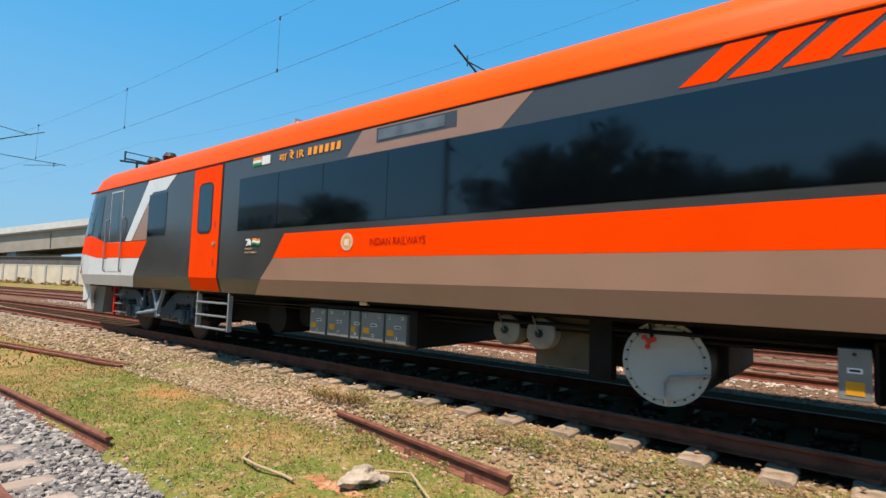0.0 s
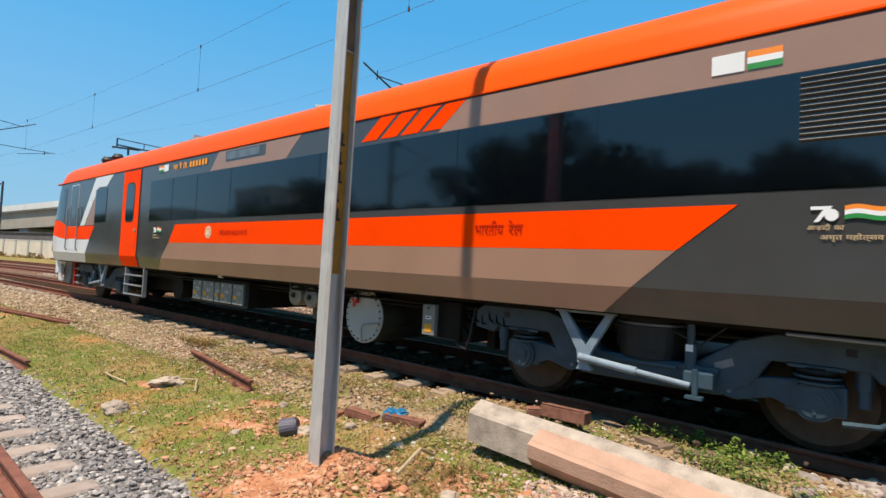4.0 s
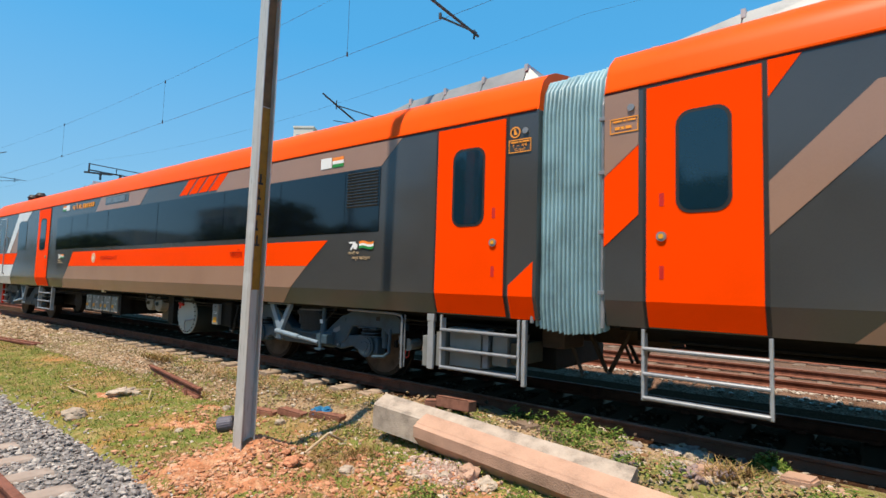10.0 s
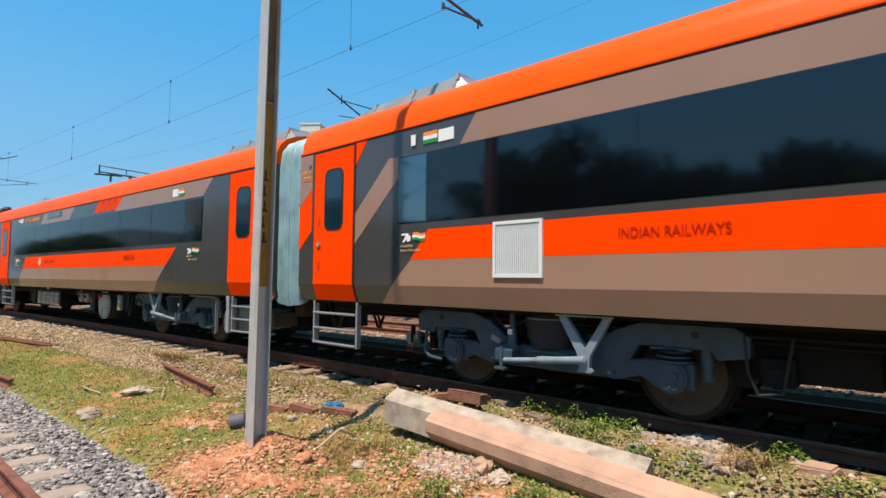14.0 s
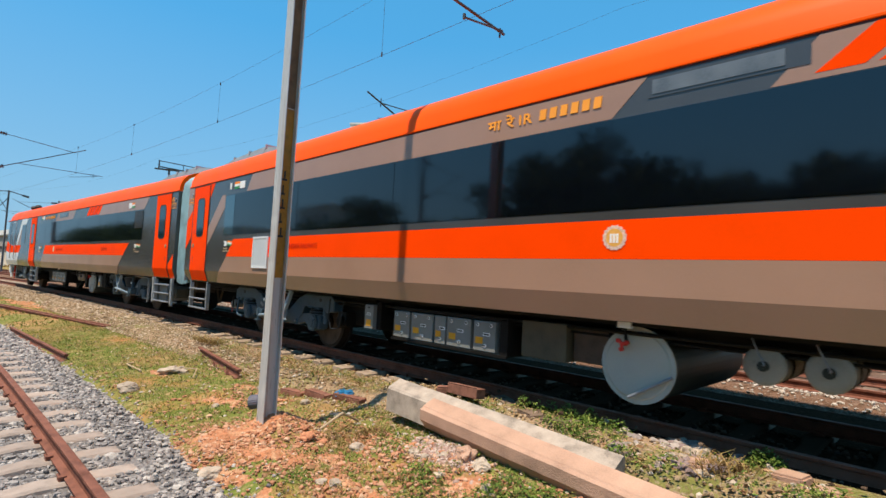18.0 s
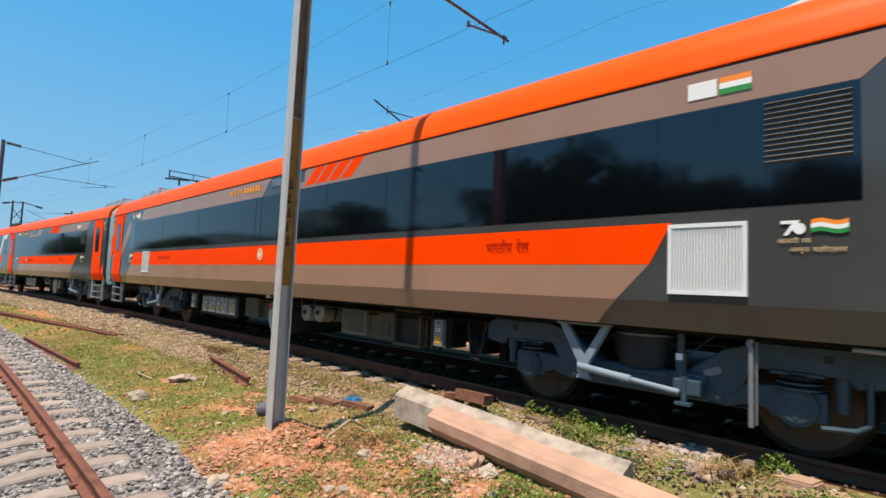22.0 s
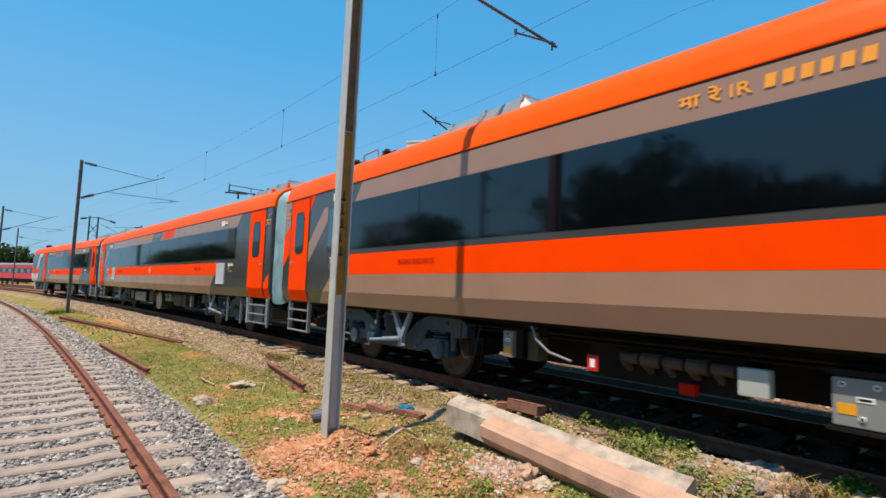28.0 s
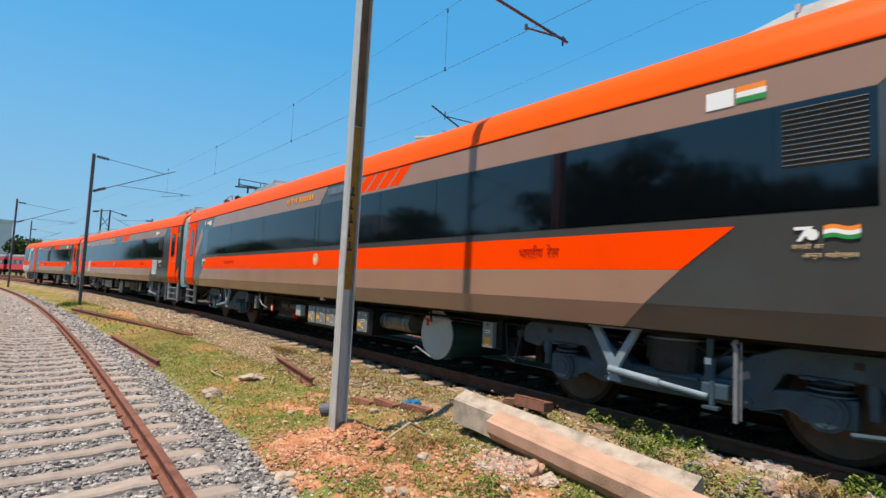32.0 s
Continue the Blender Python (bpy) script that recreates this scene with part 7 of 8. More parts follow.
bent(bm, [(-3.95, -3.0, -0.40), (-3.6, -2.9, -0.36), (-3.2, -3.1, -0.42)], 0.010, 8)
tagged(part("dry_branch", bm, STICK), "pale crooked dry branch beside stones", "branch")
bm = bmesh.new()
bent(bm, [(0.62, -2.65, -0.33), (0.72, -2.95, -0.18), (0.75, -3.25, -0.30)], 0.014, 8)
tagged(part("dry_branch", bm, STICK), "thin dry twig leaning on the clay mound", "branch")


def clay_patch(cx, cy, rx, ry, turn, lift, seed):
    verts, faces = [], []
    na, nr = 96, 30
    rng = random.Random(seed)
    ph = [rng.uniform(0, 6.28) for _ in range(4)]
    for i in range(na):
        a = i * 2 * math.pi / na
        edge = 1 + 0.22 * math.sin(2 * a + ph[0]) + 0.16 * math.sin(3 * a + ph[1]) + 0.10 * math.sin(7 * a + ph[2]) + 0.07 * math.sin(13 * a + ph[3])
        for j in range(nr + 1):
            k = j / nr
            u, v = rx * k * edge * math.cos(a), ry * k * edge * math.sin(a)
            x, y = cx + u * math.cos(turn) - v * math.sin(turn), cy + u * math.sin(turn) + v * math.cos(turn)
            z = ground_z(x, y) + (lift + 0.012) * (1 - k ** 2) - 0.03 * k ** 2 + 0.022 * noise.noise((x * 7, y * 7, seed)) + 0.016 * noise.noise((x * 19, y * 19, seed))
            verts.append((x, y, z + 0.004))
    n = nr + 1
    for i in range(na):
        for j in range(nr):
            a, b = i * n + j, ((i + 1) % na) * n + j
            faces.append((a, a + 1, b + 1, b))
    me = mesh_of("clay_mound", verts, faces, CLAY)
    me.shade_smooth()
    tagged(new("clay_mound", me), "spilled red clay earth on the ground", "earth", kind="structure")


clay_patch(0.05, -3.55, 0.40, 0.36, 0.9, 0.012, 3)
clay_patch(0.0, -3.95, 0.62, 0.34, 0.6, 0.010, 15)
clay_patch(-0.30, -4.22, 0.28, 0.12, 0.5, 0.008, 18)
clay_patch(0.75, -4.25, 0.40, 0.2, 0.2, 0.0, 8)
clay_patch(1.15, -3.55, 0.55, 0.34, 0.4, 0.004, 21)
clay_patch(0.75, -3.85, 0.55, 0.28, 0.3, 0.004, 31)
clay_patch(1.75, -3.65, 0.45, 0.25, 0.1, 0.002, 32)
clay_patch(1.05, -2.95, 0.4, 0.2, 0.0, 0.0, 5)
clay_patch(2.55, -2.92, 0.42, 0.2, 0.3, 0.006, 6)
clay_patch(1.5, -2.74, 0.35, 0.16, 0.0, 0.006, 41)
clay_patch(2.35, -3.58, 0.5, 0.2, 0.1, 0.006, 42)
clay_patch(3.0, -3.25, 0.5, 0.22, 0.0, 0.002, 26)
clay_patch(1.6, -4.3, 0.5, 0.25, 0.2, 0.002, 27)
clay_patch(-4.1, -3.35, 0.5, 0.14, 0.1, 0.003, 9)
clay_patch(-1.65, -3.2, 0.45, 0.2, 0.3, 0.006, 51)
clay_patch(-1.3, -2.75, 0.4, 0.16, 0.1, 0.006, 52)
clay_patch(-2.1, -2.7, 0.3, 0.14, 0.5, 0.005, 53)
clay_patch(-21.0, -3.0, 3.2, 0.7, 0.18, 0.02, 12)

# ---- stones, grass and weeds, each kind in one mesh ----


def ico():
    bm = bmesh.new()
    bmesh.ops.create_icosphere(bm, subdivisions=1, radius=1.0)
    v = np.array([tuple(q.co) for q in bm.verts])
    f = np.array([[q.index for q in t.verts] for t in bm.faces])
    bm.free()
    return v, f


def scatter_lumps(name, places, sizes, material, label, category, rng, flat=0.75):
    """Many small angular lumps: places (n, 3), sizes (n,)."""
    v0, f0 = ico()
    n = len(places)
    jit = rng.uniform(0.55, 1.3, (n, len(v0), 1))
    stretch = rng.uniform(0.7, 1.3, (n, 1, 3)) * np.array([1, 1, flat])
    a = rng.uniform(0, 6.28, n)
    v = v0[None] * jit * stretch
    x = v[..., 0] * np.cos(a)[:, None] - v[..., 1] * np.sin(a)[:, None]
    y = v[..., 0] * np.sin(a)[:, None] + v[..., 1] * np.cos(a)[:, None]
    v = np.stack([x, y, v[..., 2]], -1) * sizes[:, None, None] + places[:, None, :]
    f = f0[None] + (np.arange(n) * len(v0))[:, None, None]
    return flat_mesh(name, v.reshape(-1, 3), f.reshape(-1, 3), material, label, category)


def flat_mesh(name, v, f, material, label, category):
    me = bpy.data.meshes.new(name)
    k = f.shape[1]
    me.vertices.add(len(v))
    me.vertices.foreach_set("co", v.astype(np.float32).ravel())
    me.loops.add(f.size)
    me.loops.foreach_set("vertex_index", f.astype(np.int32).ravel())
    me.polygons.add(len(f))
    me.polygons.foreach_set("loop_start", np.arange(0, f.size, k, dtype=np.int32))
    me.update(calc_edges=True)
    me.shade_flat()
    me.materials.append(material)
    return tagged(new(name, me), label, category, kind="stuff")


def blades(name, places, heights, widths, material, label, category, rng, lean=0.6):
    """Many short bent blades of two quads each."""
    n = len(places)
    a = rng.uniform(0, 6.28, n)
    b = rng.uniform(0, 6.28, n)
    d = np.stack([np.cos(a), np.sin(a), np.zeros(n)], -1)
    t = np.stack([np.cos(b), np.sin(b), np.zeros(n)], -1) * (lean * rng.uniform(0.2, 1.0, n))[:, None]
    up = np.array([0, 0, 1.0])
    w = (widths / 2)[:, None] * d
    h = heights[:, None]
    mid = places + h * 0.55 * up + h * 0.35 * t
    tip = places + h * 0.9 * up + h * 1.0 * t
    v = np.stack([places - w, places + w, mid + w * 0.8, mid - w * 0.8, tip + w * 0.15, tip - w * 0.15], 1)
    f = np.array([[0, 1, 2, 3], [3, 2, 4, 5]])[None] + (np.arange(n) * 6)[:, None, None]
    return flat_mesh(name, v.reshape(-1, 3), f.reshape(-1, 4), material, label, category)


def drop(rng, n, x0, x1, y0, y1, keep):
    """Up to n places in a stretch of the plan, those that keep(x, y) likes, on the ground."""
    out = []
    for x, y in zip(rng.uniform(x0, x1, n), rng.uniform(y0, y1, n)):
        if rng.random() < keep(x, y):
            out.append((x, y, ground_z(x, y)))
    return np.array(out)


rg = np.random.default_rng(7)


def along(line, s, o, z):
    return np.array([tuple(line(a, b, c).translation) for a, b, c in zip(s, o, z)])


def siding_stones(n, s0, s1, size, name):
    s, o = rg.uniform(s0, s1, n), rg.uniform(-2.0, 1.95, n)
    ph = np.abs(((s / 0.62) + 0.5) % 1.0 - 0.5) * 0.62
    ok = ~((np.abs(o) < 1.42) & (ph < 0.13)) & (np.abs(np.abs(o) - 0.874) > 0.07)
    s, o = s[ok], o[ok]
    top = np.interp(np.abs(o), [0, 0.5, 0.75, 1.3, 1.62, 1.95, 2.2], [-0.622, -0.622, -0.592, -0.572, -0.578, -0.645, -0.70])
    p = along(side_line, s, o, top + rg.uniform(-0.012, 0.018, len(s)))
    scatter_lumps(name, p, rg.uniform(0.6, 1.25, len(p)) * size, STONE_GREY, "loose grey crushed ballast stones", "ballast", rg)


siding_stones(27000, -7.0, 8.0, 0.030, "siding_ballast_stones")
siding_stones(9000, -20.0, -7.0, 0.045, "siding_ballast_stones")
siding_stones(5000, -42.0, -20.0, 0.06, "siding_ballast_stones")

# spill of siding stones onto the grass
p = along(side_line, rg.uniform(-14, 4, 900), 1.85 + np.abs(rg.normal(0, 0.11, 900)), np.zeros(900))
p[:, 2] = [ground_z(x, y) + 0.005 for x, y, _ in p]
scatter_lumps("spilled_stones", p, rg.uniform(0.008, 0.022, 900), STONE_GREY, "grey ballast stones spilled onto the grass", "ballast", rg)

# pinkish gravel spilled beside the concrete post
p = np.stack([rg.normal(2.0, 0.24, 900), rg.normal(-2.70, 0.10, 900), np.zeros(900)], -1)
p[:, 2] = [ground_z(x, y) + 0.006 for x, y, _ in p]
scatter_lumps("spilled_gravel", p, rg.uniform(0.012, 0.034, 900), PINK_GRAVEL, "pinkish gravel spilled beside the concrete post", "gravel", rg)

# shoulder of the main track
for n, s0, s1, size in ((14000, -12, 6, 0.023), (7000, -40, -12, 0.042)):
    s, o = rg.uniform(s0, s1, n), -1.0 - 1.45 * rg.uniform(0, 1, n) ** 0.9
    ph = np.abs((((s - 0.1) / 0.62) + 0.5) % 1.0 - 0.5) * 0.62
    tie = (o > -1.40) & (ph < 0.14)
    ok = ~tie | (rg.uniform(0, 1, n) < 0.12)
    s, o, tie = s[ok], o[ok], tie[ok]
    z = np.interp(o, [-2.5, -2.2, -1.9, -1.55, -1.0], [-0.60, -0.42, -0.31, -0.235, -0.225])
    z = np.where(tie, np.maximum(z, -0.163), z)
    p = along(main_line, s, o, z)
    thin = rg.uniform(0, 1, len(p)) < np.interp(p[:, 0], [-7.0, -3.5, 0.7], [0.95, 0.42, 0.28])
    p, o = p[thin], o[thin]
    p[:, 2] = np.maximum(p[:, 2] + [pile(x, y) for x, y, _ in p], [ground_z(x, y) for x, y, _ in p]) + 0.006
    # oily only picks the stones coloured dark for the shade along the rail
    oily = o + rg.normal(0, 0.05, len(o)) > np.interp(p[:, 0], [0.5, 1.8], [-1.12, -1.34])
    scatter_lumps("shoulder_stones", p[~oily], rg.uniform(0.55, 1.4, (~oily).sum()) * size, STONE_BROWN, "dusty brown ballast stones of the track shoulder", "ballast", rg)
    scatter_lumps("railside_stones", p[oily], rg.uniform(0.55, 1.4, oily.sum()) * size, STONE_DARK, "ballast stones beside the running rail, darkened for shade", "ballast", rg)
n = 3600
s, o = rg.uniform(-34, 9, n), rg.uniform(3.0, 3.9, n)
p = along(main_line, s, o, np.interp(o, [2.9, 3.05, 3.25, 3.55, 3.9], [-0.27, -0.17, -0.10, -0.12, -0.20]) + 0.01)
scatter_lumps("yard_stones", p, rg.uniform(0.012, 0.042, n), PALE_CHIP, "pale dusty ballast heaped beyond the train", "ballast", rg)
n = 2600
s, o = rg.uniform(-14, 8, n), rg.uniform(-0.8, 0.8, n)
p = along(main_line, s, o, np.full(n, -0.225))
# these stones, too, carry the train's shade in their colour
scatter_lumps("inner_stones", p, rg.uniform(0.02, 0.04, n), STONE_DARK, "stones between the running rails, darkened for shade", "ballast", rg)


def grassy(x, y):
    o, q = main_off(x, y), side_off(x, y)
    if q < 2.0 or o > -2.05:
        return 0.0
    d = noise.noise((x * 0.55, y * 0.9, 2.0)) + 0.5 * noise.noise((x * 2.2, y * 2.2, 5.0))
    base = 0.62 - 0.32 * smooth(-1.6, -0.2, x) + 0.2 * smooth(1.6, 2.6, x)
    mound = math.exp(-((x - 0.2) ** 2 / 0.7 + (y + 3.7) ** 2 / 0.35))
    return max(0.0, min(1.0, base + 0.75 * d - 1.2 * mound))


p = drop(rg, 60000, -13, 7.0, -4.75, -2.0, grassy)
lush = np.array([rg.random() < smooth(-2.6, -3.4, main_off(x, y)) * smooth(0.2, -1.2, x) * (0.95 + 0.8 * noise.noise((x * 0.7, y * 0.7, 41.0))) for x, y, _ in p])
for q, mat, lab in ((p[~lush], GRASS, "short yellow-green grass and weeds"), (p[lush], GRASS_GREEN, "fresh green short grass along the siding")):
    blades("short_grass", q, rg.uniform(0.012, 0.045, len(q)), rg.uniform(0.005, 0.011, len(q)), mat, lab, "grass", rg, 1.2)


def shoulder_grass(x, y):
    o = main_off(x, y)
    if o > -1.45 or o < -2.5:
        return 0.0
    return max(0.0, 0.28 + 0.7 * noise.noise((x * 0.9, y * 1.6, 31.0)))


p = drop(rg, 16000, -14, 1.5, -3.4, -1.4, shoulder_grass)
p[:, 2] = np.maximum(p[:, 2], np.interp([main_off(x, y) for x, y, _ in p], [-2.5, -2.2, -1.9, -1.55, -1.0], [-0.60, -0.42, -0.31, -0.235, -0.225]))
blades("shoulder_grass", p, rg.uniform(0.02, 0.055, len(p)), rg.uniform(0.005, 0.011, len(p)), GRASS, "yellow-green weeds among the ballast shoulder stones", "grass", rg, 1.2)
p = drop(rg, 9000, -34, -13, -6.5, -2.4, lambda x, y: grassy(x, y) * 0.9)
blades("short_grass", p, rg.uniform(0.03, 0.08, len(p)), rg.uniform(0.02, 0.035, len(p)), GRASS, "short yellow-green grass and weeds", "grass", rg, 1.2)
p = drop(rg, 10000, -12, 7, -4.6, -1.5, lambda x, y: 0.5 + 0.9 * noise.noise((x * 0.8, y * 1.4, 9.0)) - 0.3)
blades("dry_grass", p, rg.uniform(0.02, 0.06, len(p)), rg.uniform(0.004, 0.009, len(p)), STRAW, "dry straw-coloured grass litter", "grass", rg, 1.6)


def tuft(name, spots, n, r, h, w, material, label, lean):
    ps = []
    for x, y in spots:
        a = rg.normal(0, r, (n, 2))
        ps.append(np.array([(x + u, y + v, max(ground_z(x + u, y + v), -0.235 + pile(x + u, y + v) if main_off(x + u, y + v) > -1.95 else -9)) for u, v in a]))
    p = np.concatenate(ps)
    blades(name, p, rg.uniform(0.4, 1.0, len(p)) * h, rg.uniform(0.6, 1.3, len(p)) * w, material, label, "weeds", rg, lean)


def leafy(name, spots, n, r, h, size, material, label):
    """Low plants of many small broad leaves at all angles."""
    ps = []
    for x, y in spots:
        k = max(4, int(n * rg.uniform(0.5, 1.3)))
        a = rg.normal(0, r, (k, 2))
        up = rg.uniform(0.1, 1.0, k) * h * np.exp(-(a ** 2).sum(1) / (2.2 * r * r))
        ps.append(np.array([(x + u, y + v, max(ground_z(x + u, y + v), -0.235 + pile(x + u, y + v) if main_off(x + u, y + v) > -1.95 else -9) + w + 0.01) for (u, v), w in zip(a, up)]))
    p = np.concatenate(ps)
    m = len(p)
    u = rg.normal(0, 1, (m, 3)) * np.array([1, 1, 0.45])
    u /= np.linalg.norm(u, axis=1)[:, None]
    w = np.cross(u, rg.normal(0, 0.35, (m, 3)) + np.array([0, 0, 1.0]))
    w /= np.linalg.norm(w, axis=1)[:, None]
    k = (rg.uniform(0.6, 1.3, m) * size)[:, None]
    v = np.stack([p - u * k, p - w * k * 0.45, p + u * k, p + w * k * 0.45], 1)
    flat_mesh(name, v.reshape(-1, 3), np.arange(m * 4).reshape(-1, 4), material, label, "weeds")


leafy("leafy_weeds", [(2.05, -1.20), (2.2, -1.12), (2.45, -1.15), (2.6, -1.28), (2.75, -1.2), (2.95, -1.28), (2.85, -1.45), (3.1, -1.4), (2.55, -1.62), (3.0, -1.75), (3.35, -1.80), (3.45, -1.92), (3.75, -1.80), (2.75, -1.62), (4.4, -1.85), (1.8, -1.75), (1.2, -1.75), (4.9, -1.6), (4.75, -1.75)], 130, 0.085, 0.13, 0.021, WEED, "low leafy green weeds beside the running rail")
leafy("leafy_weeds", [(1.25, -2.72), (1.5, -2.85), (2.0, -3.3), (2.7, -3.1), (3.0, -3.0), (1.1, -3.55), (1.5, -3.9), (-2.22, -2.23), (-2.35, -2.1), (-2.3, -1.95), (-4.9, -1.55), (-6.3, -1.9), (-1.55, -2.05), (-3.0, -2.0), (0.3, -4.7), (1.9, -4.3), (2.4, -3.8), (-0.3, -2.8), (0.4, -2.75), (-3.1, -1.85), (-2.0, -1.7), (-2.6, -1.45), (-1.3, -1.55), (-0.7, -1.75), (-1.9, -1.35), (-3.7, -1.6), (-5.2, -2.2), (-1.0, -2.2), (1.7, -3.4), (2.3, -3.35), (1.3, -4.5)], 90, 0.11, 0.07, 0.015, WEED, "low leafy green weeds on reddish earth")
leafy("leafy_weeds", [tuple(q) for q in np.stack([rg.uniform(-11, 3.5, 150), rg.uniform(-4.5, -1.9, 150)], -1) if side_off(*q) > 2.0], 34, 0.09, 0.04, 0.012, WEED, "low leafy green weeds in short grass")
tuft("green_weeds", [(2.3, -1.2), (2.55, -1.5), (3.0, -1.85), (3.35, -1.95), (2.75, -1.62), (2.4, -2.05), (4.05, -1.35)], 40, 0.09, 0.10, 0.012, WEED, "low leafy green weeds beside the running rail", 0.9)
tuft("green_weeds", [(1.25, -2.72), (1.5, -2.85), (2.0, -3.3), (2.7, -3.1), (3.0, -3.0), (1.1, -3.55), (1.5, -3.9), (-2.3, -1.95), (-6.3, -1.9), (-1.55, -2.05), (-3.0, -2.0), (0.3, -4.7), (1.9, -4.3), (2.4, -3.8)], 50, 0.12, 0.06, 0.010, WEED, "low leafy green weeds on reddish earth", 1.1)
tuft("dry_tuft", [(-5.9, -1.95), (-6.15, -2.05), (-5.6, -1.85), (0.95, -2.75)], 160, 0.10, 0.16, 0.010, STRAW, "dry straw tuft", 1.8)
tuft("dry_tuft", [(1.1, -3.3), (0.7, -3.0), (1.5, -3.6), (0.55, -4.1), (2.2, -2.95), (1.9, -3.75), (-0.55, -3.9), (-2.2, -1.75), (-1.7, -1.6), (-1.0, -1.4), (-2.9, -1.55), (-3.4, -1.8), (-0.6, -1.45)], 70, 0.13, 0.09, 0.008, STRAW, "dry straw tuft", 2.4)
leafy("leafy_weeds", [(2.82, -2.80), (2.95, -2.85), (3.1, -2.92), (3.3, -2.84), (2.85, -3.0), (3.05, -3.1), (3.5, -2.9), (3.3, -3.1), (3.7, -2.95), (3.15, -2.78), (3.9, -2.95), (2.1, -3.12), (2.25, -3.05), (2.4, -3.2)], 230, 0.10, 0.14, 0.017, WEED, "bushy light green weeds beside the concrete post")
tuft("straw_heap", [(0.5, -2.85), (0.75, -2.95), (0.95, -3.05)], 260, 0.12, 0.07, 0.007, STRAW, "flattened heap of dry straw", 2.6)
tuft("straw_heap", [(4.12, -1.55), (4.2, -1.45), (4.05, -1.62), (4.18, -1.66), (4.3, -1.5)], 34, 0.08, 0.14, 0.014, STRAW, "heap of thick dry stalks beside the rail", 2.2)
leafy("leafy_weeds", [(4.36, -1.14), (4.42, -1.2), (4.34, -1.22), (4.38, -1.18), (4.40, -1.12), (1.9, -1.22), (2.43, -1.16), (2.75, -1.2), (3.06, -1.22)], 170, 0.07, 0.16, 0.022, WEED, "dark green leafy weeds against the rail")
tuft("mast_weeds", [(-28.6, -4.6), (-29.3, -4.9)], 120, 0.25, 0.2, 0.04, WEED, "green weeds at the foot of a mast", 0.7)


def clayey(x, y):
    """How much the red clay spreads round the mast."""
    d = 0.45 * math.exp(-((x + 1.5) ** 2 / 0.4 + (y + 2.95) ** 2 / 0.12)) + 0.95 * math.exp(-((x - 0.1) ** 2 / 0.25 + (y + 3.65) ** 2 / 0.25)) + 0.8 * math.exp(-((x + 0.02) ** 2 / 0.3 + (y + 4.05) ** 2 / 0.14))
    d += 0.9 * math.exp(-((x - 0.14) ** 2 / 0.12 + (y + 3.38) ** 2 / 0.10)) + 0.6 * math.exp(-((x - 2.5) ** 2 / 0.4 + (y + 2.95) ** 2 / 0.06))
    d += 0.62 * smooth(-0.3, 0.6, x) * smooth(-4.9, -4.5, y) * (0.55 + noise.noise((x * 1.7, y * 1.7, 11.0)))
    return max(0.03, min(1.0, d))


p = drop(rg, 24000, -2.4, 4.4, -4.9, -2.6, clayey)
scatter_lumps("clay_clods", p + np.array([0, 0, 0.012]), rg.uniform(0.003, 0.010, len(p)) * rg.uniform(0.5, 2.1, len(p)) ** 1.9, CLAY_CLOD, "crumbled red clay clods round the mast foot", "earth", rg)
p = drop(rg, 1900, -2.2, 3.6, -4.8, -2.7, lambda x, y: max(0.0, clayey(x, y) - 0.15) * 0.8)
scatter_lumps("clay_lumps", p + np.array([0, 0, 0.014]), rg.uniform(0.012, 0.034, len(p)), CLAY_CLOD, "broken lumps of red clay round the mast", "earth", rg, 0.7)
p = drop(rg, 26000, -11, 5, -4.75, -1.35, lambda x, y: (0.25 + 0.5 * smooth(-2.5, 0.5, x)) * (0.55 + 0.9 * noise.noise((x * 1.3, y * 1.9, 21.0))))
p = np.concatenate([p, drop(rg, 14000, -5, 1.2, -2.4, -1.15, lambda x, y: 0.55 + 0.9 * noise.noise((x * 1.3, y * 1.9, 21.0)))])
p[:, 2] = np.maximum(p[:, 2], [-0.228 + pile(x, y) if main_off(x, y) > -1.95 else -9 for x, y, _ in p]) + 0.012
m = len(p)
u = rg.normal(0, 1, (m, 3)) * np.array([1, 1, 0.35])
u /= np.linalg.norm(u, axis=1)[:, None]
w = np.cross(u, rg.normal(0, 0.4, (m, 3)) + np.array([0, 0, 1.0]))
w /= np.linalg.norm(w, axis=1)[:, None]
k = rg.uniform(0.004, 0.018, (m, 1))
v = np.stack([p - u * k * 1.5, p - w * k * 0.6, p + u * k, p + w * k * 0.5], 1)
flat_mesh("leaf_litter", v.reshape(-1, 3), np.arange(m * 4).reshape(-1, 4), LITTER, "dry brown and straw leaf litter on the earth", "litter")
p = drop(rg, 6500, -12, 5, -4.7, -1.9, lambda x, y: (0.8 if x > -1 else 0.35) * (0.6 + 0.8 * noise.noise((x, y * 1.5, 7.0))))
scatter_lumps("scattered_pebbles", p, rg.uniform(0.006, 0.026, len(p)), STONE_BROWN, "scattered dusty pebbles", "stones", rg)

# clods, pale chips and sprigs strewn over the strip between the tracks


def strewn(x, y):
    o = main_off(x, y)
    if o > -1.2 or side_off(x, y) < 2.0:
        return 0.0
    return max(0.0, (0.25 + 0.75 * smooth(-3.2, -2.2, o) + 0.4 * smooth(-0.8, 0.6, x)) * (0.5 + 1.1 * noise.noise((x * 1.1, y * 1.6, 51.0))))


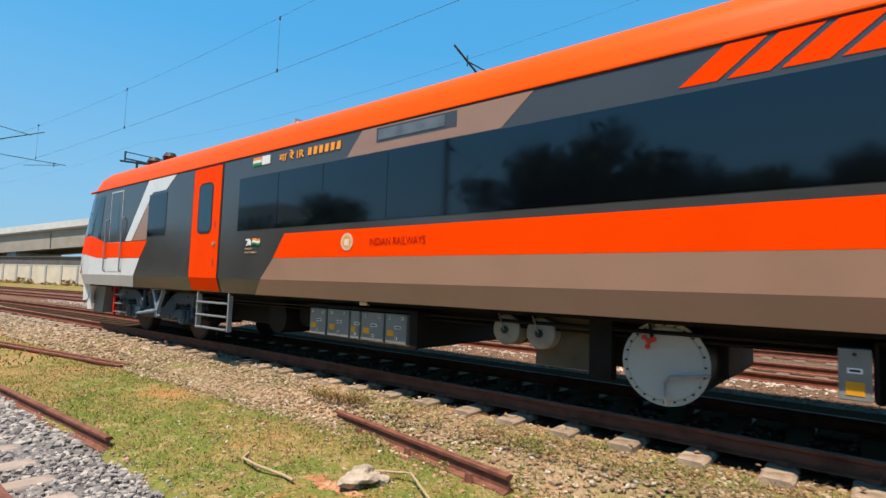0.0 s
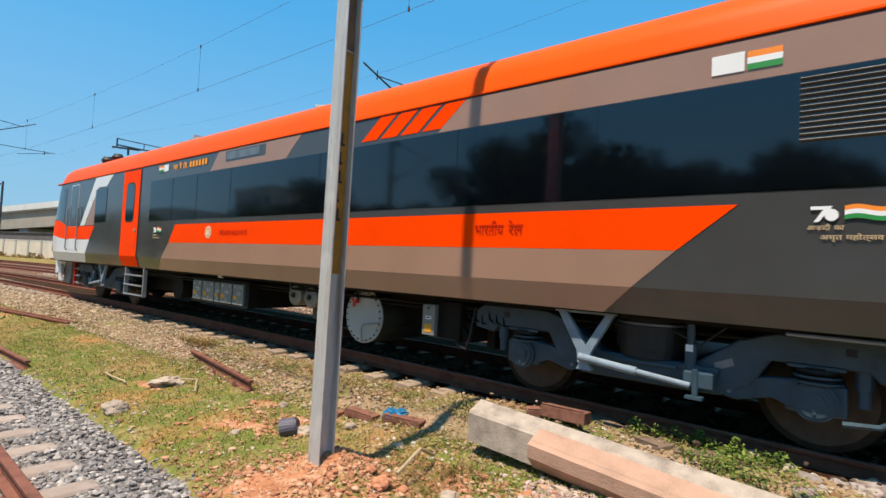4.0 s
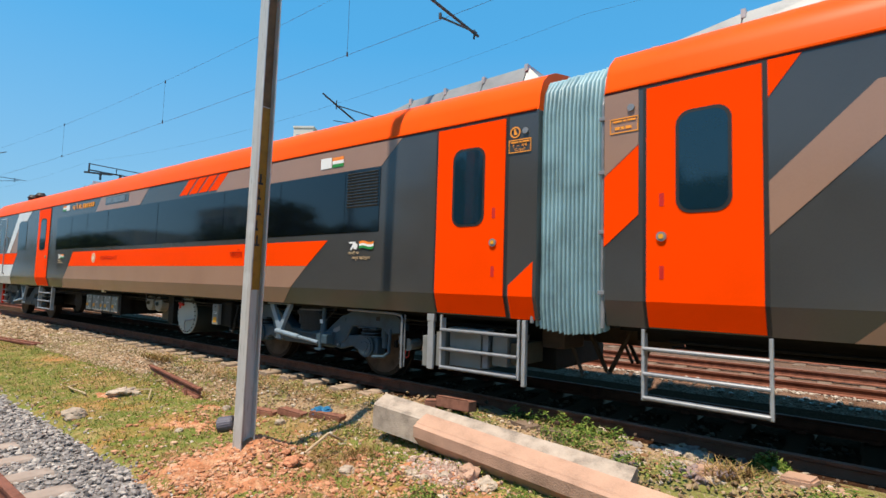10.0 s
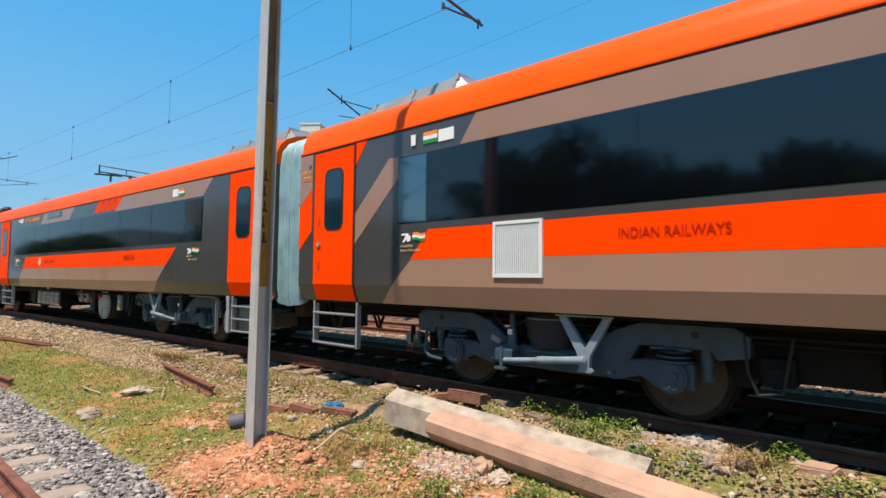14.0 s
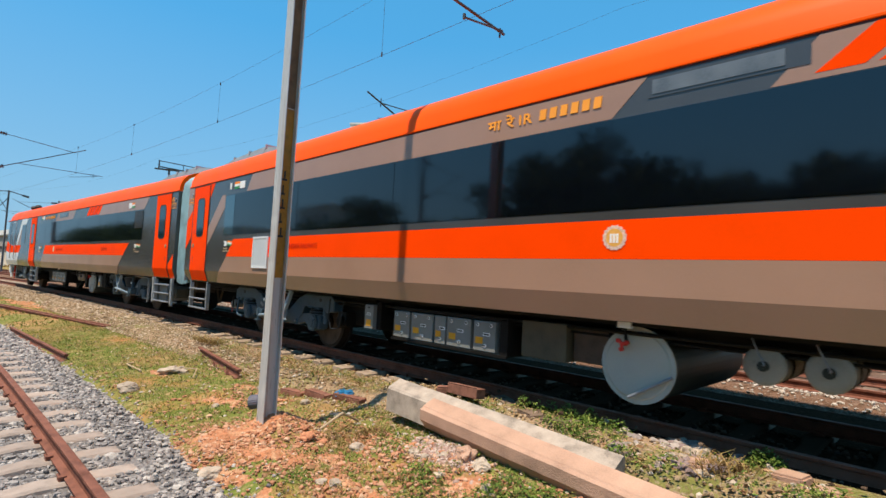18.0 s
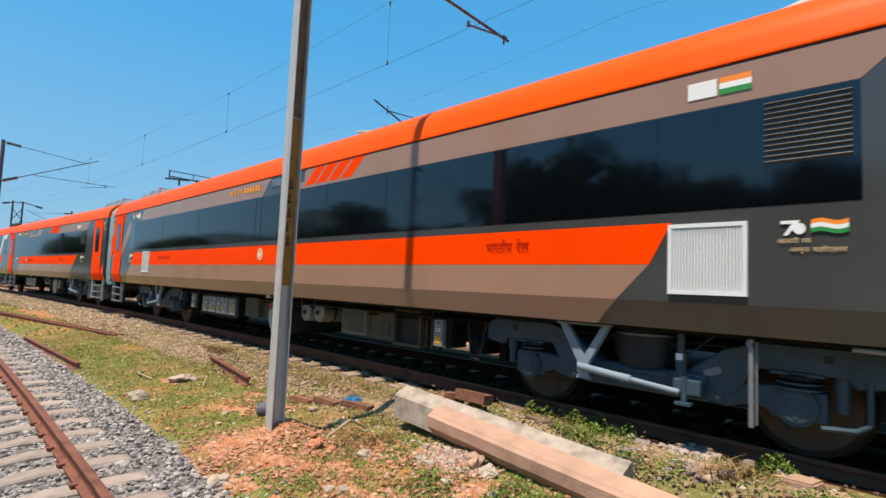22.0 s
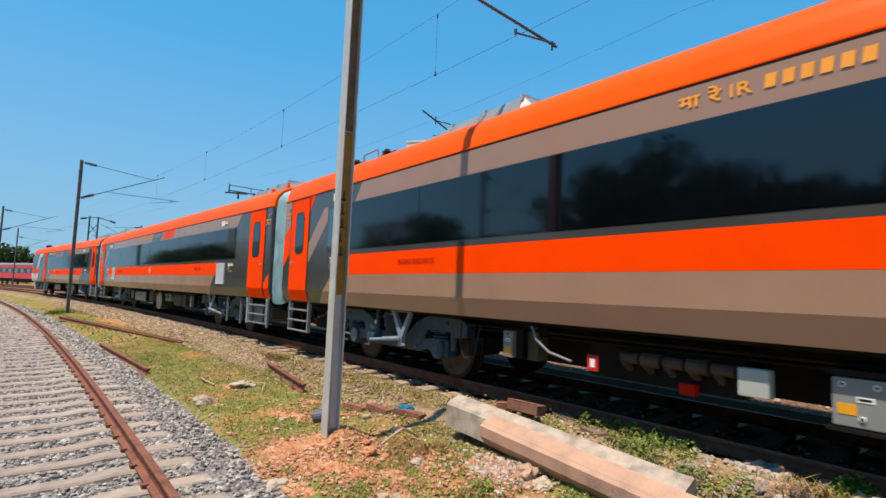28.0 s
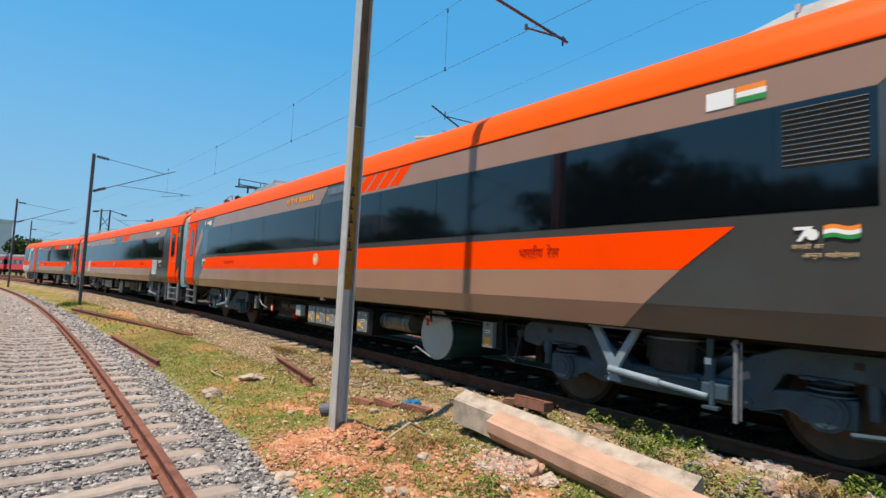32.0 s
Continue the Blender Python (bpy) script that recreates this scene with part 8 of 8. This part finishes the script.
def top_z(p, up):
    """Raise places on the track shoulder to its surface."""
    p[:, 2] = np.maximum(p[:, 2], [np.interp(main_off(x, y), [-2.5, -2.2, -1.9, -1.55, -1.0], [-0.60, -0.42, -0.31, -0.235, -0.225]) + pile(x, y) for x, y, _ in p]) + up
    return p


p = top_z(drop(rg, 9000, -7.0, 5.0, -4.7, -1.2, strewn), 0.004)
scatter_lumps("earth_clods", p, rg.uniform(0.006, 0.016, len(p)) * rg.uniform(0.6, 1.9, len(p)) ** 1.6, EARTH_CLOD, "dry crumbled earth clods between the tracks", "earth", rg, 0.6)
p = top_z(drop(rg, 1500, -7.0, 5.0, -4.7, -1.2, strewn), 0.006)
scatter_lumps("pale_chips", p, rg.uniform(0.008, 0.03, len(p)), PALE_CHIP, "pale stone chips strewn over the earth", "stones", rg, 0.6)
p = top_z(drop(rg, 30000, -7.0, 5.0, -4.7, -1.25, lambda x, y: strewn(x, y) * max(0.0, 0.35 + 1.3 * noise.noise((x * 2.3, y * 2.3, 61.0)))), 0.0)
blades("wild_sprigs", p, rg.uniform(0.025, 0.075, len(p)), rg.uniform(0.005, 0.012, len(p)), SPRIG, "yellow-green sprigs and dry stalks", "weeds", rg, 1.5)
spots = [(x, y) for x, y in zip(rg.uniform(-6, 4.2, 260), rg.uniform(-3.0, -1.3, 260)) if rg.random() < strewn(x, y)]
leafy("leafy_weeds", spots, 60, 0.07, 0.075, 0.015, SPRIG, "small yellow-green weeds on the track shoulder")

# ---- the distance: flyover, wall, coaches, houses and trees ----


FAR_LINE = (-118.0, 14.3, 13.7)


def flyover():
    """A road ramp that climbs beyond the yard, seen from below."""
    e = tagged(new("flyover"), "concrete road flyover with white parapet on piers", "bridge")
    x, y, a = FAR_LINE
    e.matrix_basis = pose(x, y, 0.0, 0, -2.4, a)
    part("deck", boxed(-110, 90, 0.0, 9.5, 7.6, 8.0), DECK, e)
    for z0, z1, m in ((7.86, 8.9, FAR_WHITE), ):
        for k in range(20):
            part("parapet", boxed(-110 + k * 10, -100.06 + k * 10, -0.15, 0.15, z0, z1), m, e, "white concrete parapet length")
    for k in range(8):
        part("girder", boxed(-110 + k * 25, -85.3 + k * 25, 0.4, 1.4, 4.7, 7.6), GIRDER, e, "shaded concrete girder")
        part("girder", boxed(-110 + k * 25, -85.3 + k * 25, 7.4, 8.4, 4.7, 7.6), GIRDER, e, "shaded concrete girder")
        part("pier", boxed(-98.6 + k * 25, -96.8 + k * 25, 2.2, 6.2, -6.0, 3.7, 0.1), DECK, e)
        part("pier_cap", boxed(-99.2 + k * 25, -96.2 + k * 25, 0.8, 8.0, 3.7, 4.7, 0.1), DECK, e)


# darker copy of the deck concrete: the girders' shade is in its colour
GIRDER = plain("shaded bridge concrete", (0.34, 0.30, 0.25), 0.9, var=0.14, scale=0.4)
SHED = plain("brown shed cladding", (0.13, 0.11, 0.10), 0.8, var=0.2, scale=0.6)


def yard_wall():
    e = tagged(new("compound_wall"), "cream plastered compound wall with piers", "wall")
    x, y, a = FAR_LINE
    e.matrix_basis = pose(x, y - 1.5, 0.0, 0, 0, a)
    for k in range(34):
        u = -70 + k * 4.2
        part("wall_panel", boxed(u + 0.25, u + 3.95, -0.08, 0.08, -0.8, 2.55), CREAM, e)
        part("wall_pier", boxed(u - 0.25, u + 0.25, -0.18, 0.12, -0.8, 2.7, 0.03), DECK, e)
        part("coping", boxed(u + 0.25, u + 3.95, -0.12, 0.12, 2.55, 2.66), FAR_WHITE, e)
    b = tagged(new("long_shed"), "long low shed with dark brown cladding behind a wall", "building")
    b.matrix_basis = pose(x, y - 0.9, 0.0, 0, 0, a)
    for k in range(14):
        part("cladding", boxed(-70 + k * 10, -60.05 + k * 10, 0.0, 0.12, -0.8, 3.9), SHED, b)
    part("roof", boxed(-70.3, 70.3, -0.2, 1.0, 3.9, 4.02), SHED, b)


def parked_coach(m, n, label):
    e = tagged(new("parked_coach"), label, "train", "parked red coaches")
    e.matrix_basis = m
    part("body", boxed(-11.5, 11.5, -1.6, 1.6, 1.0, 2.1, 0.05), COACH_RED, e)
    part("window_strip", boxed(-11.4, 11.4, -1.605, 1.605, 2.1, 3.0), GLAZING, e)
    part("upper_body", boxed(-11.5, 11.5, -1.6, 1.6, 3.0, 3.5, 0.05), COACH_RED, e)
    part("roof", boxed(-11.5, 11.5, -1.45, 1.45, 3.5, 4.05, 0.2), COACH_GREY, e)
    part("underframe", boxed(-10.5, 10.5, -1.2, 1.2, 0.35, 1.0), DARK_STEEL, e)
    for x in (-8.6, -6.2, 6.2, 8.6):
        for y in (-0.86, 0.86):
            bm = bmesh.new()
            rod(bm, (x, y - 0.06, 0.20), (x, y + 0.06, 0.20), 0.45, 20)
            part("wheel", bm, WHEEL, e)
    for k in range(8):
        x = -9.6 + k * 2.75
        part("window", boxed(x, x + 1.2, -1.615, -1.6, 2.2, 2.9), BOX_GREY, e)


def house(x, y, w, d, h, turn, label, material=None, glass=None):
    e = tagged(new("house"), label, "building")
    e.matrix_basis = pose(x, y, -0.6, 0, 0, turn)
    part("wall", boxed(-w / 2, w / 2, -d / 2, d / 2, 0, h), material or FAR_WHITE, e)
    part("parapet", boxed(-w / 2 - 0.2, w / 2 + 0.2, -d / 2 - 0.2, d / 2 + 0.2, h, h + 0.6), material or FAR_WHITE, e)
    for f in range(int(h // 3.2)):
        for k in range(int(w // 3)):
            a = -w / 2 + 0.9 + k * 3
            win = part("window", boxed(a, a + 1.3, -d / 2 - 0.04, d / 2 + 0.04, 1.0 + f * 3.2, 2.4 + f * 3.2), glass or GLAZING, e)
            part("sill", boxed(a - 0.1, a + 1.4, -d / 2 - 0.15, d / 2 + 0.15, 0.85 + f * 3.2, 1.0 + f * 3.2), DECK, win)
    return e


def tree(x, y, h, r, seed, label, n=1700, leaf=0.34):
    """A tapered, forking trunk under a crown of many leaf clumps with gaps."""
    rng = np.random.default_rng(seed)
    e = tagged(new("tree"), label, "tree", "trees beyond the siding")
    e.matrix_basis = pose(x, y, -0.6)
    bm = bmesh.new()
    th = h * 0.42
    rod(bm, (0, 0, 0), (0.1, 0.05, th), 0.05 * h ** 0.75, 10, r2=0.03 * h ** 0.75)
    centres = []
    for k in range(9):
        a = k * 2.4 + rng.uniform(-0.3, 0.3)
        l = rng.uniform(0.45, 0.85)
        c = np.array([r * l * math.cos(a), r * l * math.sin(a), th + (h - th) * rng.uniform(0.25, 0.82)])
        rod(bm, (0.1, 0.05, th * rng.uniform(0.7, 1.0)), tuple(c), 0.02 * h ** 0.75, 6, r2=0.012 * h ** 0.5)
        centres.append((c, r * rng.uniform(0.36, 0.55)))
    centres.append((np.array([0, 0, h * 0.86]), r * 0.45))
    part("trunk", bm, BARK, e)
    per = n // len(centres)
    ps = []
    for c, cr in centres:
        d = rng.normal(0, 1, (per, 3))
        d /= np.linalg.norm(d, axis=1)[:, None]
        ps.append(c + d * (cr * rng.uniform(0.45, 1.12, per))[:, None] * np.array([1, 1, 0.75]))
    p = np.concatenate(ps)
    m = len(p)
    u = rng.normal(0, 1, (m, 3))
    u /= np.linalg.norm(u, axis=1)[:, None]
    w = np.cross(u, rng.normal(0, 1, (m, 3)))
    w /= np.linalg.norm(w, axis=1)[:, None]
    s = (leaf * rng.uniform(0.5, 1.2, m))[:, None]
    v = np.stack([p - u * s, p - w * s * 0.55, p + u * s, p + w * s * 0.55], 1)
    f = np.arange(m * 4).reshape(-1, 4)
    ob = flat_mesh("crown", v.reshape(-1, 3), f, LEAF, "", "")
    ob.parent = e
    return e


flyover()
yard_wall()
for k in range(2):
    parked_coach(main_line(-123.5 - k * 23.6, 17.2, 0.0), k, "red passenger coach with grey roof standing in the yard")
house(-139, 97.5, 6.5, 7, 52.6, 35, "tall white apartment tower far behind the train", glass=COACH_GREY)
house(-190, -17, 16, 9, 14.5, 4, "white flat-roofed block beyond the yard")
house(-96, -42, 15, 10, 9.5, 0, "pale house with flat roof and dark windows")
house(-74, -48, 12, 10, 13.0, 3, "pale three-storey house among trees")
house(-5.5, -60, 9, 6, 6.4, 0, "low white house behind trees")
for k, (x, y, h, r) in enumerate(((-41, -32, 10.5, 4.2), (-36, -34, 8, 3.6), (-19.5, -31, 10.5, 4.0), (-14.5, -30, 12.3, 4.4), (-9.5, -31, 10.8, 4.2), (-5.6, -31.5, 9.2, 3.4), (-12.0, -33, 11.0, 4.0), (-17.5, -32, 11.8, 4.2), (-2.2, -31, 8.6, 3.2), (0.6, -32, 10.0, 3.6), (5.5, -33, 7.8, 3.2),
                                  (-26, -37, 7.6, 3.4), (-31, -38, 7.2, 3.2), (-52, -35, 8.2, 4.0), (-60, -38, 9.5, 4.2), (12, -34, 7.4, 3.3), (18, -36, 7.6, 3.5), (-50, -18.5, 5.2, 2.6), (-59, -20, 6.4, 3.0), (-68, -22, 5.4, 2.8), (-79, -25, 7.4, 3.6), (-91, -27.5, 6.4, 3.2), (-104, -31, 8.2, 3.8), (-122, -35, 8.6, 4.2), (-140, -40, 9, 4.6))):
    tree(x, y, h, r, 20 + k, "broad dark green leafy tree", 2600)
for k, (x, y, h, r) in enumerate(((-168, -9, 9.5, 4.5), (-176, -5, 8.0, 4.0), (-172, 4, 7.5, 4.2), (-182, 10, 9.0, 4.5))):
    tree(x, y, h, r, 60 + k, "distant green tree beside the yard", 900, 0.6)
rs = np.random.default_rng(3)
m = 15000
p = np.stack([rs.uniform(-80, 26, m), rs.normal(-38, 1.5, m), np.zeros(m)], -1)
p[:, 2] = -0.6 + rs.uniform(0, 1, m) ** 0.8 * (7.0 + 1.3 * np.sin(p[:, 0] * 0.35) + 0.8 * np.sin(p[:, 0] * 0.9))
u = rs.normal(0, 1, (m, 3))
w = rs.normal(0, 1, (m, 3))
u /= np.linalg.norm(u, axis=1)[:, None]
w /= np.linalg.norm(w, axis=1)[:, None]
v = np.stack([p - u * 0.35, p - w * 0.25, p + u * 0.35, p + w * 0.25], 1)
flat_mesh("hedge", v.reshape(-1, 3), np.arange(m * 4).reshape(-1, 4), LEAF, "dense dark green bushes along the yard edge", "bushes")
mast(pose(-14.6, -15.0, -0.2), 8.2, -2.6, -0.5, "steel mast with cantilever beyond the siding")
mast(main_line(-72, 7.3), 9.3, 0, -0.4, "distant steel mast between the far tracks", cantilever=False)
pair = mast(main_line(-72, 8.25), 9.3, 0, -0.4, "distant steel mast between the far tracks", cantilever=False)
for nm, a, b, r in (("cross_arm", (0, -1.9, 8.9), (0, 0.0, 9.2), 0.05), ("cross_arm", (0, 0.0, 9.2), (0, 1.9, 8.8), 0.05), ("insulator", (0, -1.9, 8.85), (0, -1.3, 8.95), 0.12), ("insulator", (0, 1.3, 8.9), (0, 1.95, 8.78), 0.12), ("brace", (0, -0.95, 7.0), (0, 0, 8.4), 0.04), ("brace", (0, -0.95, 8.4), (0, 0, 7.0), 0.04)):
    bm = bmesh.new()
    rod(bm, a, b, r, 8)
    part(nm, bm, MAST_DARK, pair)
mast(main_line(-100, 7.2), 9.0, 3.6, -0.4, "distant steel mast with cantilever")
mast(main_line(-63.5, 10.2), 7.95, -3.6, -0.4, "distant steel mast with cantilever")
rs = np.random.default_rng(9)
m = 2500
x, y, a = FAR_LINE
q = np.stack([rs.uniform(-60, 40, m), rs.normal(-2.6, 0.4, m), np.zeros(m)], -1)
q[:, 2] = -0.6 + rs.uniform(0, 1, m) * np.maximum(0.1, 0.5 + 0.7 * np.sin(q[:, 0] * 0.8) * np.sin(q[:, 0] * 0.31))
ca, sa = math.cos(radians(a)), math.sin(radians(a))
p = np.stack([x + q[:, 0] * ca - q[:, 1] * sa, y + q[:, 0] * sa + q[:, 1] * ca, q[:, 2]], -1)
u, w = rs.normal(0, 1, (2, m, 3))
u /= np.linalg.norm(u, axis=1)[:, None]
w /= np.linalg.norm(w, axis=1)[:, None]
v = np.stack([p - u * 0.28, p - w * 0.2, p + u * 0.28, p + w * 0.2], 1)
flat_mesh("wall_brush", v.reshape(-1, 3), np.arange(m * 4).reshape(-1, 4), STRAW, "dry brown brush along the compound wall", "bushes")

motions()
